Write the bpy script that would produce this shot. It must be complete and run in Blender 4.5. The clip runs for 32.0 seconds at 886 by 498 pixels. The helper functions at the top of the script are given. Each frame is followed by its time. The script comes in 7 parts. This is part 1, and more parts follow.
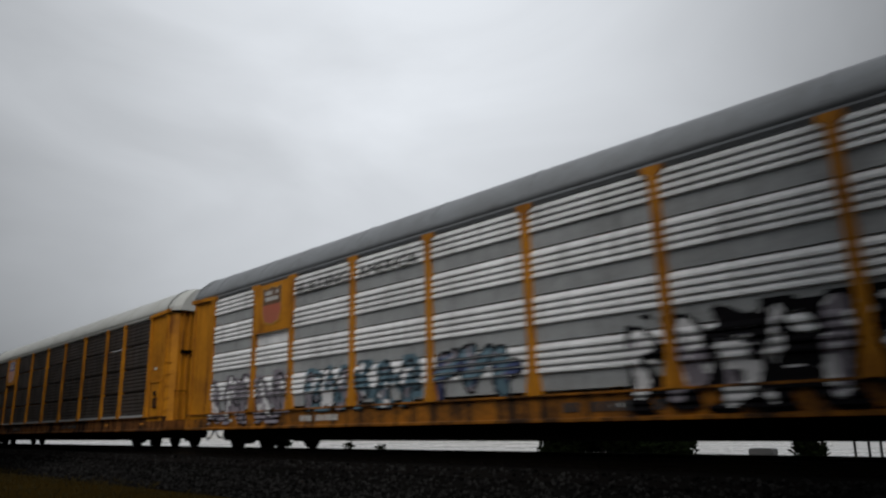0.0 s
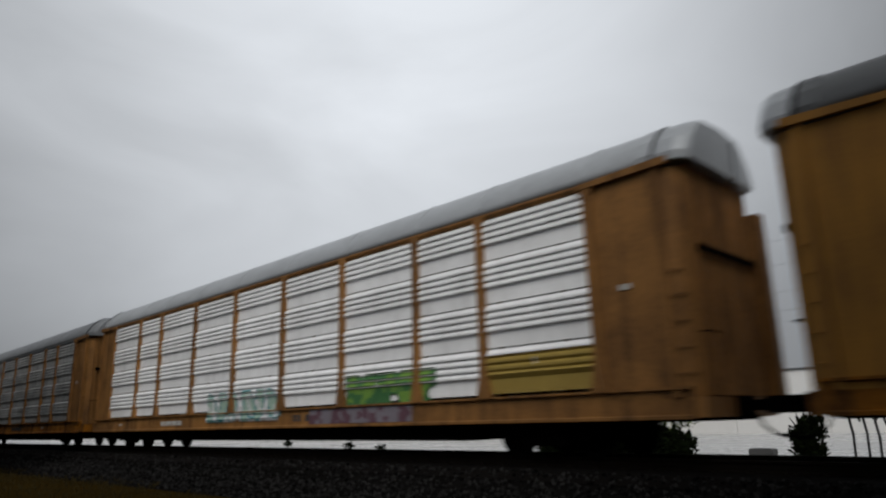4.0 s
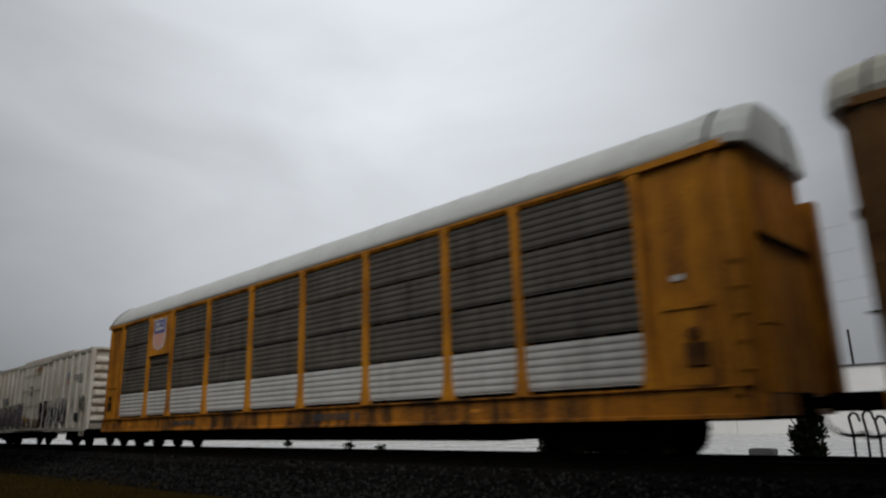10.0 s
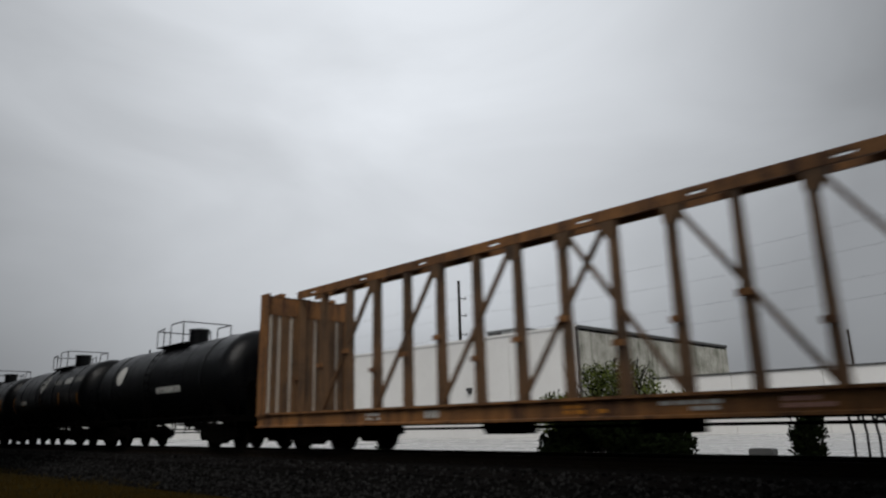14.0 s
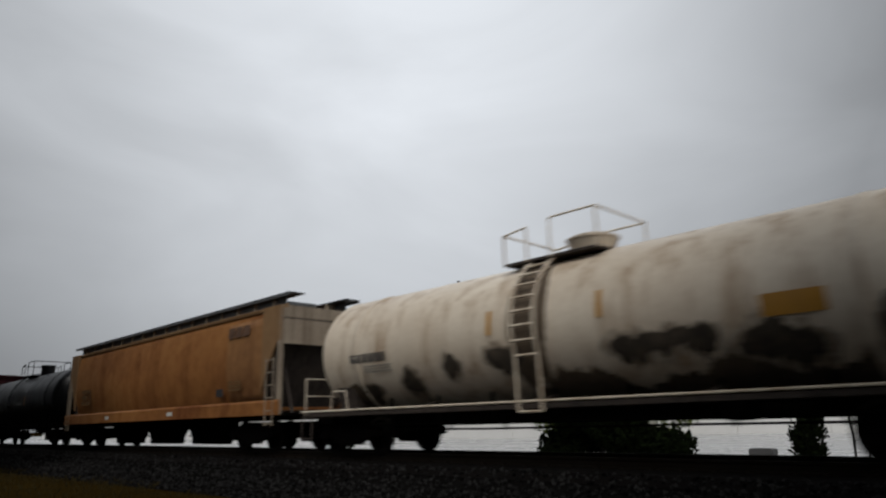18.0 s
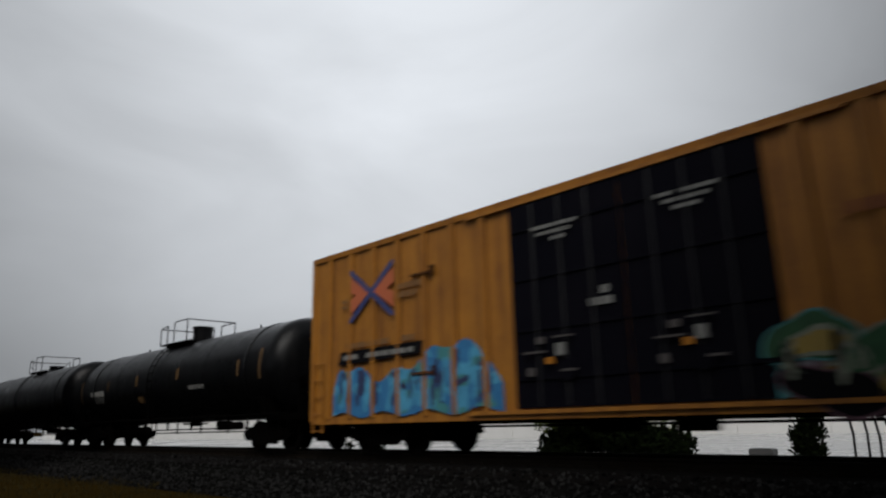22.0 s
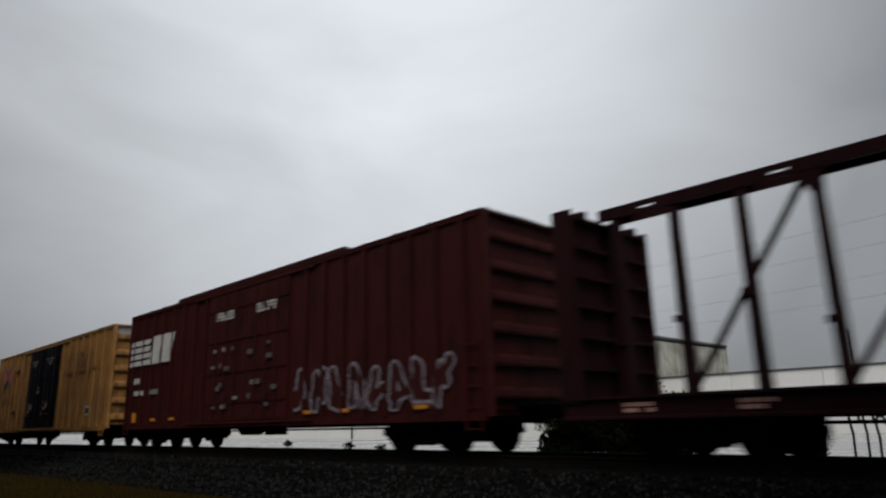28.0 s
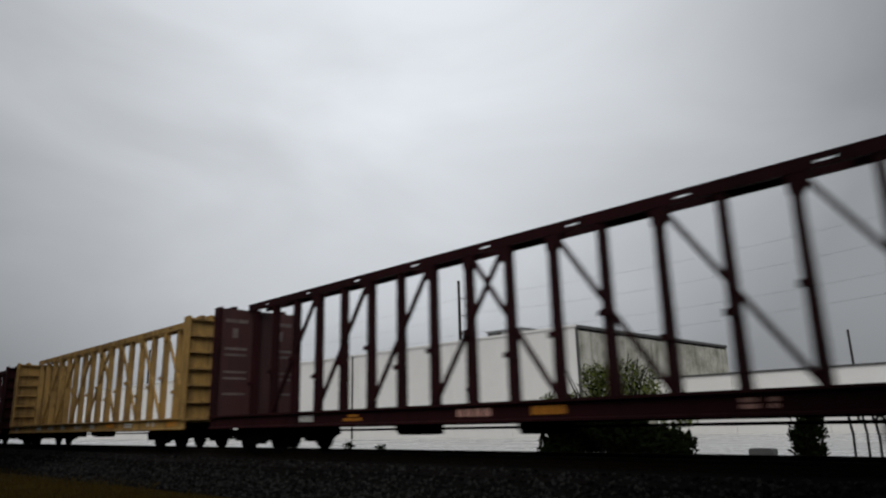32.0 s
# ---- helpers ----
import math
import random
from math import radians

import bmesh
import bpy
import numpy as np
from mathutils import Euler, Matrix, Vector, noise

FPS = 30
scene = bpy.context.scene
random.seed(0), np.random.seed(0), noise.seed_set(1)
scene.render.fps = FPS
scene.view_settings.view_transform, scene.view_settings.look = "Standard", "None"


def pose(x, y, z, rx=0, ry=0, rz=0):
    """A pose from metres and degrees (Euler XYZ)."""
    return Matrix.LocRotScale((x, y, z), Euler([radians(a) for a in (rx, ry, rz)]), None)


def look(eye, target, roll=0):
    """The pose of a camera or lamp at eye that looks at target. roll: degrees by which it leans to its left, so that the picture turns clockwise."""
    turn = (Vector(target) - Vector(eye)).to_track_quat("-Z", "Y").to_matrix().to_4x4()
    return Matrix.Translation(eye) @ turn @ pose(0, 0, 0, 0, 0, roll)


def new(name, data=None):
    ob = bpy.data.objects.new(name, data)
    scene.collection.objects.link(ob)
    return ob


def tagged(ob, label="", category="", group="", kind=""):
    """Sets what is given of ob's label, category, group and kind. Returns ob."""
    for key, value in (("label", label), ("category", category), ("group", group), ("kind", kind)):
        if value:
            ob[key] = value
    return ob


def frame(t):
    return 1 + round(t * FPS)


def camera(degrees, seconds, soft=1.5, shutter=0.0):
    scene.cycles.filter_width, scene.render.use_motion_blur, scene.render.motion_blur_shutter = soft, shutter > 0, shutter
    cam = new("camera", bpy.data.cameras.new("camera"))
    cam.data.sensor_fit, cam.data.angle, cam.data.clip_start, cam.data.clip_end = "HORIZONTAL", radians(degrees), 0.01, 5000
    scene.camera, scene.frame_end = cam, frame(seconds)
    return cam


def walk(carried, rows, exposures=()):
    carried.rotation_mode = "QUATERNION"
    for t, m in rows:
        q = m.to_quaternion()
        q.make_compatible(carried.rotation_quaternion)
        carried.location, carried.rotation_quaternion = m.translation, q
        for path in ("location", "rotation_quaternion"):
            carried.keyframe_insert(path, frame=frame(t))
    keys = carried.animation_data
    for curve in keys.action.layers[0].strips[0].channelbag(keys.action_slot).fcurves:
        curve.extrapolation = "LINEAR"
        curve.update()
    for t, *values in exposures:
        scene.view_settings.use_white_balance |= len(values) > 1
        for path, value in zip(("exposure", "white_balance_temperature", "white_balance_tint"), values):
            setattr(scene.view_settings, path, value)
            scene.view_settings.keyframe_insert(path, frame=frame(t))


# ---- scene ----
cam = camera(66.2, 32.0, soft=2.25, shutter=0.3)
EYE = (0.0, 0.0, 0.686)
STAND = pose(EYE[0], EYE[1], EYE[2], 104.3, 1.38, 45.42)
walk(cam, [(0.0, STAND), (32.0, STAND)])

# the train: speed, the track's middle line, rail top at z = 0
SPEED = 19.127
TRACK_Y = 11.84
YARD_Z = -0.6

# ---- sky and light ----
world = bpy.data.worlds.new("overcast_sky")
scene.world = world
world.use_nodes = True


def sky_nodes():
    t = world.node_tree
    t.nodes.clear()
    n = t.nodes.new
    out, bg = n("ShaderNodeOutputWorld"), n("ShaderNodeBackground")
    co = n("ShaderNodeTexCoord")
    sky = n("ShaderNodeTexSky")
    sky.sky_type, sky.sun_disc = "NISHITA", False
    sky.sun_elevation, sky.sun_rotation = radians(46), radians(137)
    sky.dust_density, sky.altitude = 4.0, 0
    hsv = n("ShaderNodeHueSaturation")
    hsv.inputs["Saturation"].default_value, hsv.inputs["Value"].default_value = 0.2, 0.12
    t.links.new(sky.outputs["Color"], hsv.inputs["Color"])
    # cloud deck: slow noise stretched along the horizon
    mp = n("ShaderNodeMapping")
    mp.inputs["Scale"].default_value = (1.5, 1.5, 3.2)
    mp.inputs["Location"].default_value = (3.1, 1.7, 0.4)
    t.links.new(co.outputs["Generated"], mp.inputs["Vector"])
    big = n("ShaderNodeTexNoise")
    big.inputs["Scale"].default_value, big.inputs["Detail"].default_value = 1.6, 7
    big.inputs["Roughness"].default_value, big.inputs["Distortion"].default_value = 0.48, 0.5
    t.links.new(mp.outputs["Vector"], big.inputs["Vector"])
    ramp = n("ShaderNodeValToRGB")
    ramp.color_ramp.elements[0].position, ramp.color_ramp.elements[1].position = 0.30, 0.70
    ramp.color_ramp.elements[0].color = (0.88, 0.88, 0.88, 1)
    ramp.color_ramp.elements[1].color = (1.12, 1.12, 1.12, 1)
    t.links.new(big.outputs["Fac"], ramp.inputs["Fac"])
    # brighter where the sun stands behind thin cloud, darker to the horizon
    dot = n("ShaderNodeVectorMath")
    dot.operation = "DOT_PRODUCT"
    dot.inputs[1].default_value = Vector((-0.66, 0.56, 0.50)).normalized()
    t.links.new(co.outputs["Generated"], dot.inputs[0])
    glow = n("ShaderNodeMapRange")
    glow.inputs["From Min"].default_value, glow.inputs["From Max"].default_value = 0.80, 1.0
    glow.inputs["To Min"].default_value, glow.inputs["To Max"].default_value = 0.29, 0.76
    t.links.new(dot.outputs["Value"], glow.inputs["Value"])
    sep = n("ShaderNodeSeparateXYZ")
    t.links.new(co.outputs["Generated"], sep.inputs[0])
    zen = n("ShaderNodeMapRange")
    zen.inputs["From Min"].default_value, zen.inputs["From Max"].default_value = 0.0, 1.0
    zen.inputs["To Min"].default_value, zen.inputs["To Max"].default_value = 0.82, 1.32
    t.links.new(sep.outputs["Z"], zen.inputs["Value"])
    m1, m2 = n("ShaderNodeMath"), n("ShaderNodeMath")
    m1.operation = m2.operation = "MULTIPLY"
    t.links.new(glow.outputs["Result"], m1.inputs[0])
    t.links.new(zen.outputs["Result"], m1.inputs[1])
    t.links.new(m1.outputs[0], m2.inputs[0])
    t.links.new(ramp.outputs["Color"], m2.inputs[1])
    grey = n("ShaderNodeMix")
    grey.data_type, grey.blend_type = "RGBA", "MULTIPLY"
    grey.inputs["Factor"].default_value = 1.0
    grey.inputs["A"].default_value = (0.94, 0.985, 1.045, 1)
    t.links.new(m2.outputs[0], grey.inputs["B"])
    mix = n("ShaderNodeMix")
    mix.data_type = "RGBA"
    mix.inputs["Factor"].default_value = 0.93
    t.links.new(hsv.outputs["Color"], mix.inputs["A"])
    t.links.new(grey.outputs["Result"], mix.inputs["B"])
    t.links.new(mix.outputs["Result"], bg.inputs["Color"])
    bg.inputs["Strength"].default_value = 1.0
    t.links.new(bg.outputs[0], out.inputs["Surface"])


sky_nodes()
sun = new("sun", bpy.data.lights.new("sun", "SUN"))
sun.data.energy, sun.data.angle, sun.data.color = 1.75, radians(36), (1.0, 0.97, 0.93)
sun.matrix_world = look((13, -14, 20), (0, 0, 0))
scene.view_settings.exposure = 0.0

# ---- materials ----
MATS = {}


def material(name, color, rough=0.6, metal=0.0, dirt=(0.05, 0.045, 0.04), amount=0.35, scale=1.0, streak=0.5, bump=0.15, spec=0.42, vary=0.0, fine=18.0, island=0.0):
    """Paint or bare surface with grime at two scales and run-down streaks."""
    if name in MATS:
        return MATS[name]
    m = bpy.data.materials.new(name)
    m.use_nodes = True
    t = m.node_tree
    t.nodes.clear()
    n, link = t.nodes.new, t.links.new
    out, bs = n("ShaderNodeOutputMaterial"), n("ShaderNodeBsdfPrincipled")
    link(bs.outputs[0], out.inputs[0])
    co, info = n("ShaderNodeTexCoord"), n("ShaderNodeObjectInfo")
    off = n("ShaderNodeVectorMath")
    off.operation = "MULTIPLY_ADD"
    comb = n("ShaderNodeCombineXYZ")
    link(info.outputs["Random"], comb.inputs[0])
    link(info.outputs["Random"], comb.inputs[1])
    off.inputs[1].default_value = (37, 23, 0)
    link(comb.outputs[0], off.inputs[0])
    link(co.outputs["Object"], off.inputs[2])

    def noise_tex(sc, det, stretch=(1, 1, 1)):
        mp, tx = n("ShaderNodeMapping"), n("ShaderNodeTexNoise")
        mp.inputs["Scale"].default_value = stretch
        link(off.outputs[0], mp.inputs["Vector"])
        link(mp.outputs[0], tx.inputs["Vector"])
        tx.inputs["Scale"].default_value, tx.inputs["Detail"].default_value = sc, det
        tx.inputs["Roughness"].default_value = 0.62
        return tx

    def ramp(tx, lo, hi):
        r = n("ShaderNodeMapRange")
        r.inputs["From Min"].default_value, r.inputs["From Max"].default_value = lo, hi
        link(tx.outputs["Fac"], r.inputs["Value"])
        return r

    big, small = noise_tex(0.9 * scale, 5), noise_tex(fine * scale, 4)
    run = noise_tex(1.0 * scale, 4, (5, 5, 0.35))
    a, b, c = ramp(big, 0.38, 0.72), ramp(small, 0.42, 0.75), ramp(run, 0.48, 0.72)
    s1, s2, s3 = n("ShaderNodeMath"), n("ShaderNodeMath"), n("ShaderNodeMath")
    s1.operation, s2.operation, s3.operation = "MULTIPLY", "MULTIPLY_ADD", "MULTIPLY_ADD"
    link(a.outputs[0], s1.inputs[0])
    s1.inputs[1].default_value = amount
    link(c.outputs[0], s2.inputs[0])
    s2.inputs[1].default_value = streak * amount * 1.2
    link(s1.outputs[0], s2.inputs[2])
    link(b.outputs[0], s3.inputs[0])
    s3.inputs[1].default_value = amount * 0.5
    link(s2.outputs[0], s3.inputs[2])
    s3.use_clamp = True
    mix = n("ShaderNodeMix")
    mix.data_type = "RGBA"
    link(s3.outputs[0], mix.inputs["Factor"])
    mix.inputs["A"].default_value, mix.inputs["B"].default_value = (*color, 1), (*dirt, 1)
    last = mix.outputs["Result"]
    if vary:
        hs, mr = n("ShaderNodeHueSaturation"), n("ShaderNodeMapRange")
        mr.inputs["To Min"].default_value, mr.inputs["To Max"].default_value = 1 - vary, 1 + vary
        link(info.outputs["Random"], mr.inputs["Value"])
        link(mr.outputs[0], hs.inputs["Value"])
        link(last, hs.inputs["Color"])
        last = hs.outputs["Color"]
    if island:
        geo, hs, mr = n("ShaderNodeNewGeometry"), n("ShaderNodeHueSaturation"), n("ShaderNodeMapRange")
        mr.inputs["To Min"].default_value, mr.inputs["To Max"].default_value = 1 - island, 1 + island
        link(geo.outputs["Random Per Island"], mr.inputs["Value"])
        link(mr.outputs[0], hs.inputs["Value"])
        link(last, hs.inputs["Color"])
        last = hs.outputs["Color"]
    link(last, bs.inputs["Base Color"])
    rr = n("ShaderNodeMapRange")
    rr.inputs["To Min"].default_value, rr.inputs["To Max"].default_value = rough, min(1.0, rough + 0.25)
    link(s3.outputs[0], rr.inputs["Value"])
    link(rr.outputs[0], bs.inputs["Roughness"])
    bs.inputs["Metallic"].default_value = metal
    bs.inputs["Specular IOR Level"].default_value = spec
    if bump:
        bp = n("ShaderNodeBump")
        bp.inputs["Strength"].default_value, bp.inputs["Distance"].default_value = bump, 0.02
        link(small.outputs["Fac"], bp.inputs["Height"])
        link(bp.outputs[0], bs.inputs["Normal"])
    MATS[name] = m
    return m


GRIME = (0.035, 0.030, 0.026)
RUST = (0.10, 0.045, 0.02)
galv = material("galvanised_steel", (0.92, 0.93, 0.94), 0.34, 0.0, (0.54, 0.54, 0.54), 0.32, 1.0, 0.8, 0.1, vary=0.06, spec=0.6)
galv_soft = material("greyed_galvanised_steel", (0.82, 0.83, 0.84), 0.36, 0.1, (0.36, 0.36, 0.36), 0.42, 1.0, 0.8, 0.1, vary=0.08, spec=0.25)
galv_mid = material("dull_galvanised_steel", (0.80, 0.815, 0.82), 0.40, 0.1, (0.30, 0.30, 0.30), 0.55, 1.6, 0.5, 0.15, vary=0.10)
galv_dim = material("weathered_galvanised_steel", (0.47, 0.485, 0.49), 0.5, 0.25, (0.12, 0.12, 0.12), 0.5, 1.0, 0.9, 0.1, vary=0.08)
galv_band = material("perforated_steel_band", (0.36, 0.375, 0.38), 0.6, 0.2, (0.08, 0.08, 0.08), 0.4)
galv_blue = material("blue_grey_steel", (0.165, 0.18, 0.188), 0.5, 0.25, (0.10, 0.10, 0.10), 0.5, 1.0, 0.8, vary=0.08)
brown_panel = material("sooty_brown_steel", (0.036, 0.029, 0.025), 0.55, 0.1, (0.017, 0.013, 0.011), 0.6, 1.0, 0.8, vary=0.15)
olive_panel = material("sooty_grey_steel", (0.078, 0.070, 0.057), 0.55, 0.1, (0.034, 0.029, 0.023), 0.65, 1.0, 0.8, vary=0.10)
pale_panel = material("pale_painted_steel", (0.42, 0.42, 0.40), 0.5, 0.1, (0.2, 0.19, 0.17), 0.4, vary=0.05)
rack_yellow = material("rack_yellow_paint", (0.47, 0.188, 0.009), 0.5, 0, (0.12, 0.040, 0.008), 0.6, 0.9, 0.95, 0.08, spec=0.2)
rack_faded = material("faded_rack_yellow_paint", (0.42, 0.20, 0.035), 0.55, 0, (0.17, 0.085, 0.03), 0.5, 1.0, 0.9, 0.08, spec=0.2)
rack_brown = material("faded_rack_brown_paint", (0.29, 0.138, 0.040), 0.55, 0, (0.060, 0.030, 0.014), 0.6, 0.9, 0.8, 0.10, spec=0.2)
sill_yellow = material("sill_yellow_paint", (0.38, 0.138, 0.008), 0.5, 0, (0.028, 0.015, 0.008), 0.85, 0.8, 0.9, 0.12, spec=0.2)
sill_rust = material("rusted_sill_paint", (0.20, 0.075, 0.016), 0.65, 0, (0.016, 0.009, 0.006), 0.95, 0.7, 0.9, 0.12, spec=0.15)
roof_white = material("white_roof_paint", (0.43, 0.445, 0.43), 0.5, 0, (0.3, 0.29, 0.26), 0.35, 1.0, 0.4)
roof_cream = material("cream_roof_paint", (0.41, 0.395, 0.33), 0.5, 0, (0.28, 0.26, 0.21), 0.35, 1.0, 0.4)
roof_grey = material("grey_roof_steel", (0.20, 0.215, 0.23), 0.5, 0.2, (0.11, 0.11, 0.11), 0.4, 1.0, 0.4)
roof_silver = material("silver_roof_steel", (0.36, 0.38, 0.40), 0.45, 0.2, (0.21, 0.22, 0.23), 0.35, 1.0, 0.4)
roof_dark = material("dark_roof_steel", (0.095, 0.10, 0.105), 0.5, 0.2, (0.05, 0.05, 0.05), 0.4, 1.0, 0.4)
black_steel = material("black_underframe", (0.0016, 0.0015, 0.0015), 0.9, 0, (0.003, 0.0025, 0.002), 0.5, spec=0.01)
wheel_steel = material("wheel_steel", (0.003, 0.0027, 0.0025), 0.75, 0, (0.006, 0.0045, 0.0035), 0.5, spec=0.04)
black_paint = material("black_car_paint", (0.0025, 0.0025, 0.003), 0.5, 0, (0.006, 0.0055, 0.0055), 0.45, 1.0, 0.9, 0.05, spec=0.06)
tank_black = material("black_tank_paint", (0.0016, 0.0018, 0.0024), 0.26, 0, (0.004, 0.004, 0.004), 0.45, 1.0, 0.9, 0.02, spec=0.15)
tank_cream = material("stained_cream_tank_paint", (0.66, 0.585, 0.475), 0.34, 0, (0.27, 0.17, 0.09), 0.30, 0.5, 1.9, 0.03, fine=16)
tank_white = material("white_tank_paint", (0.82, 0.83, 0.79), 0.3, 0, (0.42, 0.40, 0.33), 0.28, 0.9, 1.0, 0.05)
tar_halo = material("brown_oil_stain", (0.17, 0.125, 0.085), 0.5, 0, (0.50, 0.43, 0.34), 0.75, 2.2, 1.0, 0.03, fine=10)
tar = material("spilled_tar", (0.016, 0.013, 0.011), 0.5, 0, (0.11, 0.085, 0.06), 0.55, 1.6, 1.0, 0.05, fine=9)
hopper_rust = material("rusty_hopper_paint", (0.28, 0.122, 0.036), 0.45, 0, (0.12, 0.038, 0.010), 0.75, 0.24, 0.5, 0.05, fine=12, spec=0.25)
# grime brown that also paints shade on the tanks' lower halves
grime_shade = material("brown_grime_and_shade", (0.13, 0.095, 0.062), 0.7, 0, (0.05, 0.037, 0.026), 0.6, 1.2)
hopper_post = material("greyed_tan_paint", (0.29, 0.24, 0.18), 0.6, 0, (0.12, 0.085, 0.06), 0.5, 0.8, 0.8, 0.1)
hopper_fade = material("faded_orange_tan_paint", (0.26, 0.125, 0.042), 0.5, 0, (0.10, 0.035, 0.010), 0.6, 0.4, 0.8, 0.06, fine=9)
hopper_tan = material("tan_hopper_paint", (0.23, 0.135, 0.060), 0.55, 0, (0.13, 0.062, 0.024), 0.45, 0.5, 0.8, 0.06, fine=8)
reefer_white = material("dirty_white_reefer_paint", (0.76, 0.73, 0.66), 0.5, 0, (0.36, 0.28, 0.18), 0.40, 0.9, 1.4, 0.1)
box_yellow = material("boxcar_yellow_paint", (0.40, 0.160, 0.015), 0.5, 0, (0.16, 0.058, 0.011), 0.45, 0.9, 1.2, 0.08)
box_tan = material("faded_boxcar_yellow_paint", (0.36, 0.172, 0.040), 0.55, 0, (0.12, 0.055, 0.018), 0.55, 1.0, 1.3, 0.08)
# line colours beside side posts: rust or grime, darkened for edge shade
rust_shade_seam = material("rusty_shade_seam", (0.13, 0.048, 0.010), 0.7, 0, (0.06, 0.022, 0.006), 0.6, 1.0, 1.0, 0.1)
reefer_shade_seam = material("grimy_shade_seam", (0.30, 0.25, 0.18), 0.7, 0, (0.14, 0.10, 0.06), 0.7, 1.0, 1.0, 0.1)
box_maroon = material("boxcar_brown_paint", (0.025, 0.0048, 0.006), 0.5, 0, (0.010, 0.0032, 0.004), 0.6, 1.1, 1.2, 0.12, spec=0.08)
ns_maroon = material("oxide_red_paint", (0.040, 0.0052, 0.0044), 0.55, 0, (0.015, 0.0030, 0.0026), 0.55, 0.9, 1.0, 0.08, spec=0.12)
beam_yellow = material("lumber_car_yellow_paint", (0.24, 0.105, 0.028), 0.6, 0, (0.055, 0.026, 0.014), 0.75, 1.0, 1.0, 0.1)
# darker than the car's yellow: shade on the posts put into the paint
beam_post_shaded = material("grimy_shaded_brown_paint", (0.13, 0.068, 0.028), 0.6, 0, (0.04, 0.025, 0.015), 0.65, 1.2, 1.0, 0.1)
strip_pale = material("bare_pale_strip", (0.55, 0.52, 0.46), 0.5, 0, (0.3, 0.26, 0.2), 0.4, 1.5, 1.0, 0.05)
beam_rust = material("rusted_brown_steel", (0.075, 0.038, 0.018), 0.75, 0, (0.03, 0.016, 0.009), 0.6, 1.5, 0.8, 0.15, spec=0.2)
beam_bright = material("lumber_car_bright_yellow_paint", (0.33, 0.20, 0.055), 0.6, 0, (0.11, 0.065, 0.025), 0.6, 1.0, 1.0, 0.1)
beam_maroon = material("lumber_car_maroon_paint", (0.024, 0.0062, 0.0078), 0.6, 0, (0.011, 0.0055, 0.0058), 0.5, 1.0, 1.0, 0.1, spec=0.05)
door_black = material("black_door_paint", (0.003, 0.003, 0.006), 0.5, 0, (0.008, 0.007, 0.010), 0.4, spec=0.04)
mark_rod = material("worn_lock_rod", (0.013, 0.013, 0.016), 0.5, 0.2, (0.02, 0.02, 0.02), 0.5)
bulk_black = material("dark_bulkhead_paint", (0.0046, 0.0052, 0.0075), 0.55, 0, (0.010, 0.010, 0.012), 0.5, 1.0, 1.3, 0.15, spec=0.05)
mark_white = material("white_stencil", (0.50, 0.50, 0.48), 0.6, 0, (0.25, 0.24, 0.22), 0.4, 1.5)
mark_black = material("black_stencil", (0.02, 0.02, 0.022), 0.6, 0, (0.06, 0.06, 0.06), 0.4, 1.5)
mark_orange = material("orange_reflector", (0.50, 0.19, 0.010), 0.5, 0, (0.22, 0.08, 0.01), 0.4, 1.5)
mark_umber = material("worn_umber_stencil", (0.085, 0.05, 0.033), 0.6, 0, (0.16, 0.08, 0.04), 0.5, 2)
placard_amber = material("amber_placard", (0.72, 0.36, 0.02), 0.5, 0, (0.5, 0.25, 0.03), 0.3, 2)
mark_red = material("faded_red_mark", (0.36, 0.09, 0.055), 0.6, 0, (0.25, 0.12, 0.06), 0.4, 1.5)
mark_blue = material("blue_mark", (0.045, 0.055, 0.21), 0.5, 0, (0.10, 0.10, 0.18), 0.3, 1.5)
mark_navy = material("faded_navy_mark", (0.035, 0.05, 0.17), 0.5, 0, (0.08, 0.08, 0.14), 0.4, 1.5)
mark_pink = material("faded_pink_mark", (0.50, 0.27, 0.22), 0.6, 0, (0.36, 0.22, 0.18), 0.4, 1.5)
mark_amber = material("amber_mark", (0.45, 0.22, 0.025), 0.6, 0, (0.25, 0.14, 0.05), 0.4, 1.5)
sp_white = material("spray_white", (0.62, 0.62, 0.63), 0.5, 0, (0.35, 0.35, 0.37), 0.3, 2)
sp_grey = material("spray_grey_violet", (0.20, 0.18, 0.21), 0.5, 0, (0.1, 0.09, 0.10), 0.3, 2)
sp_black = material("spray_black", (0.007, 0.007, 0.008), 0.9, 0, (0.014, 0.012, 0.014), 0.3, 2, spec=0.02)
sp_blue = material("spray_blue", (0.035, 0.20, 0.42), 0.5, 0, (0.02, 0.09, 0.25), 0.5, 2)
sp_sky = material("spray_sky_blue", (0.08, 0.36, 0.56), 0.5, 0, (0.04, 0.18, 0.34), 0.5, 2)
sp_navy = material("spray_dark_blue", (0.03, 0.045, 0.12), 0.5, 0, (0.015, 0.02, 0.05), 0.5, 2)
sp_slate = material("spray_slate_blue", (0.085, 0.15, 0.19), 0.5, 0, (0.04, 0.07, 0.09), 0.5, 2)
sp_teal = material("spray_teal", (0.06, 0.25, 0.27), 0.5, 0, (0.04, 0.14, 0.15), 0.5, 2)
sp_green = material("spray_green", (0.05, 0.16, 0.05), 0.5, 0, (0.02, 0.07, 0.03), 0.4, 2)
sp_lime = material("spray_lime", (0.16, 0.30, 0.05), 0.5, 0, (0.07, 0.16, 0.03), 0.4, 2)
sp_deep = material("spray_bottle_green", (0.016, 0.062, 0.028), 0.5, 0, (0.008, 0.03, 0.016), 0.5, 2)
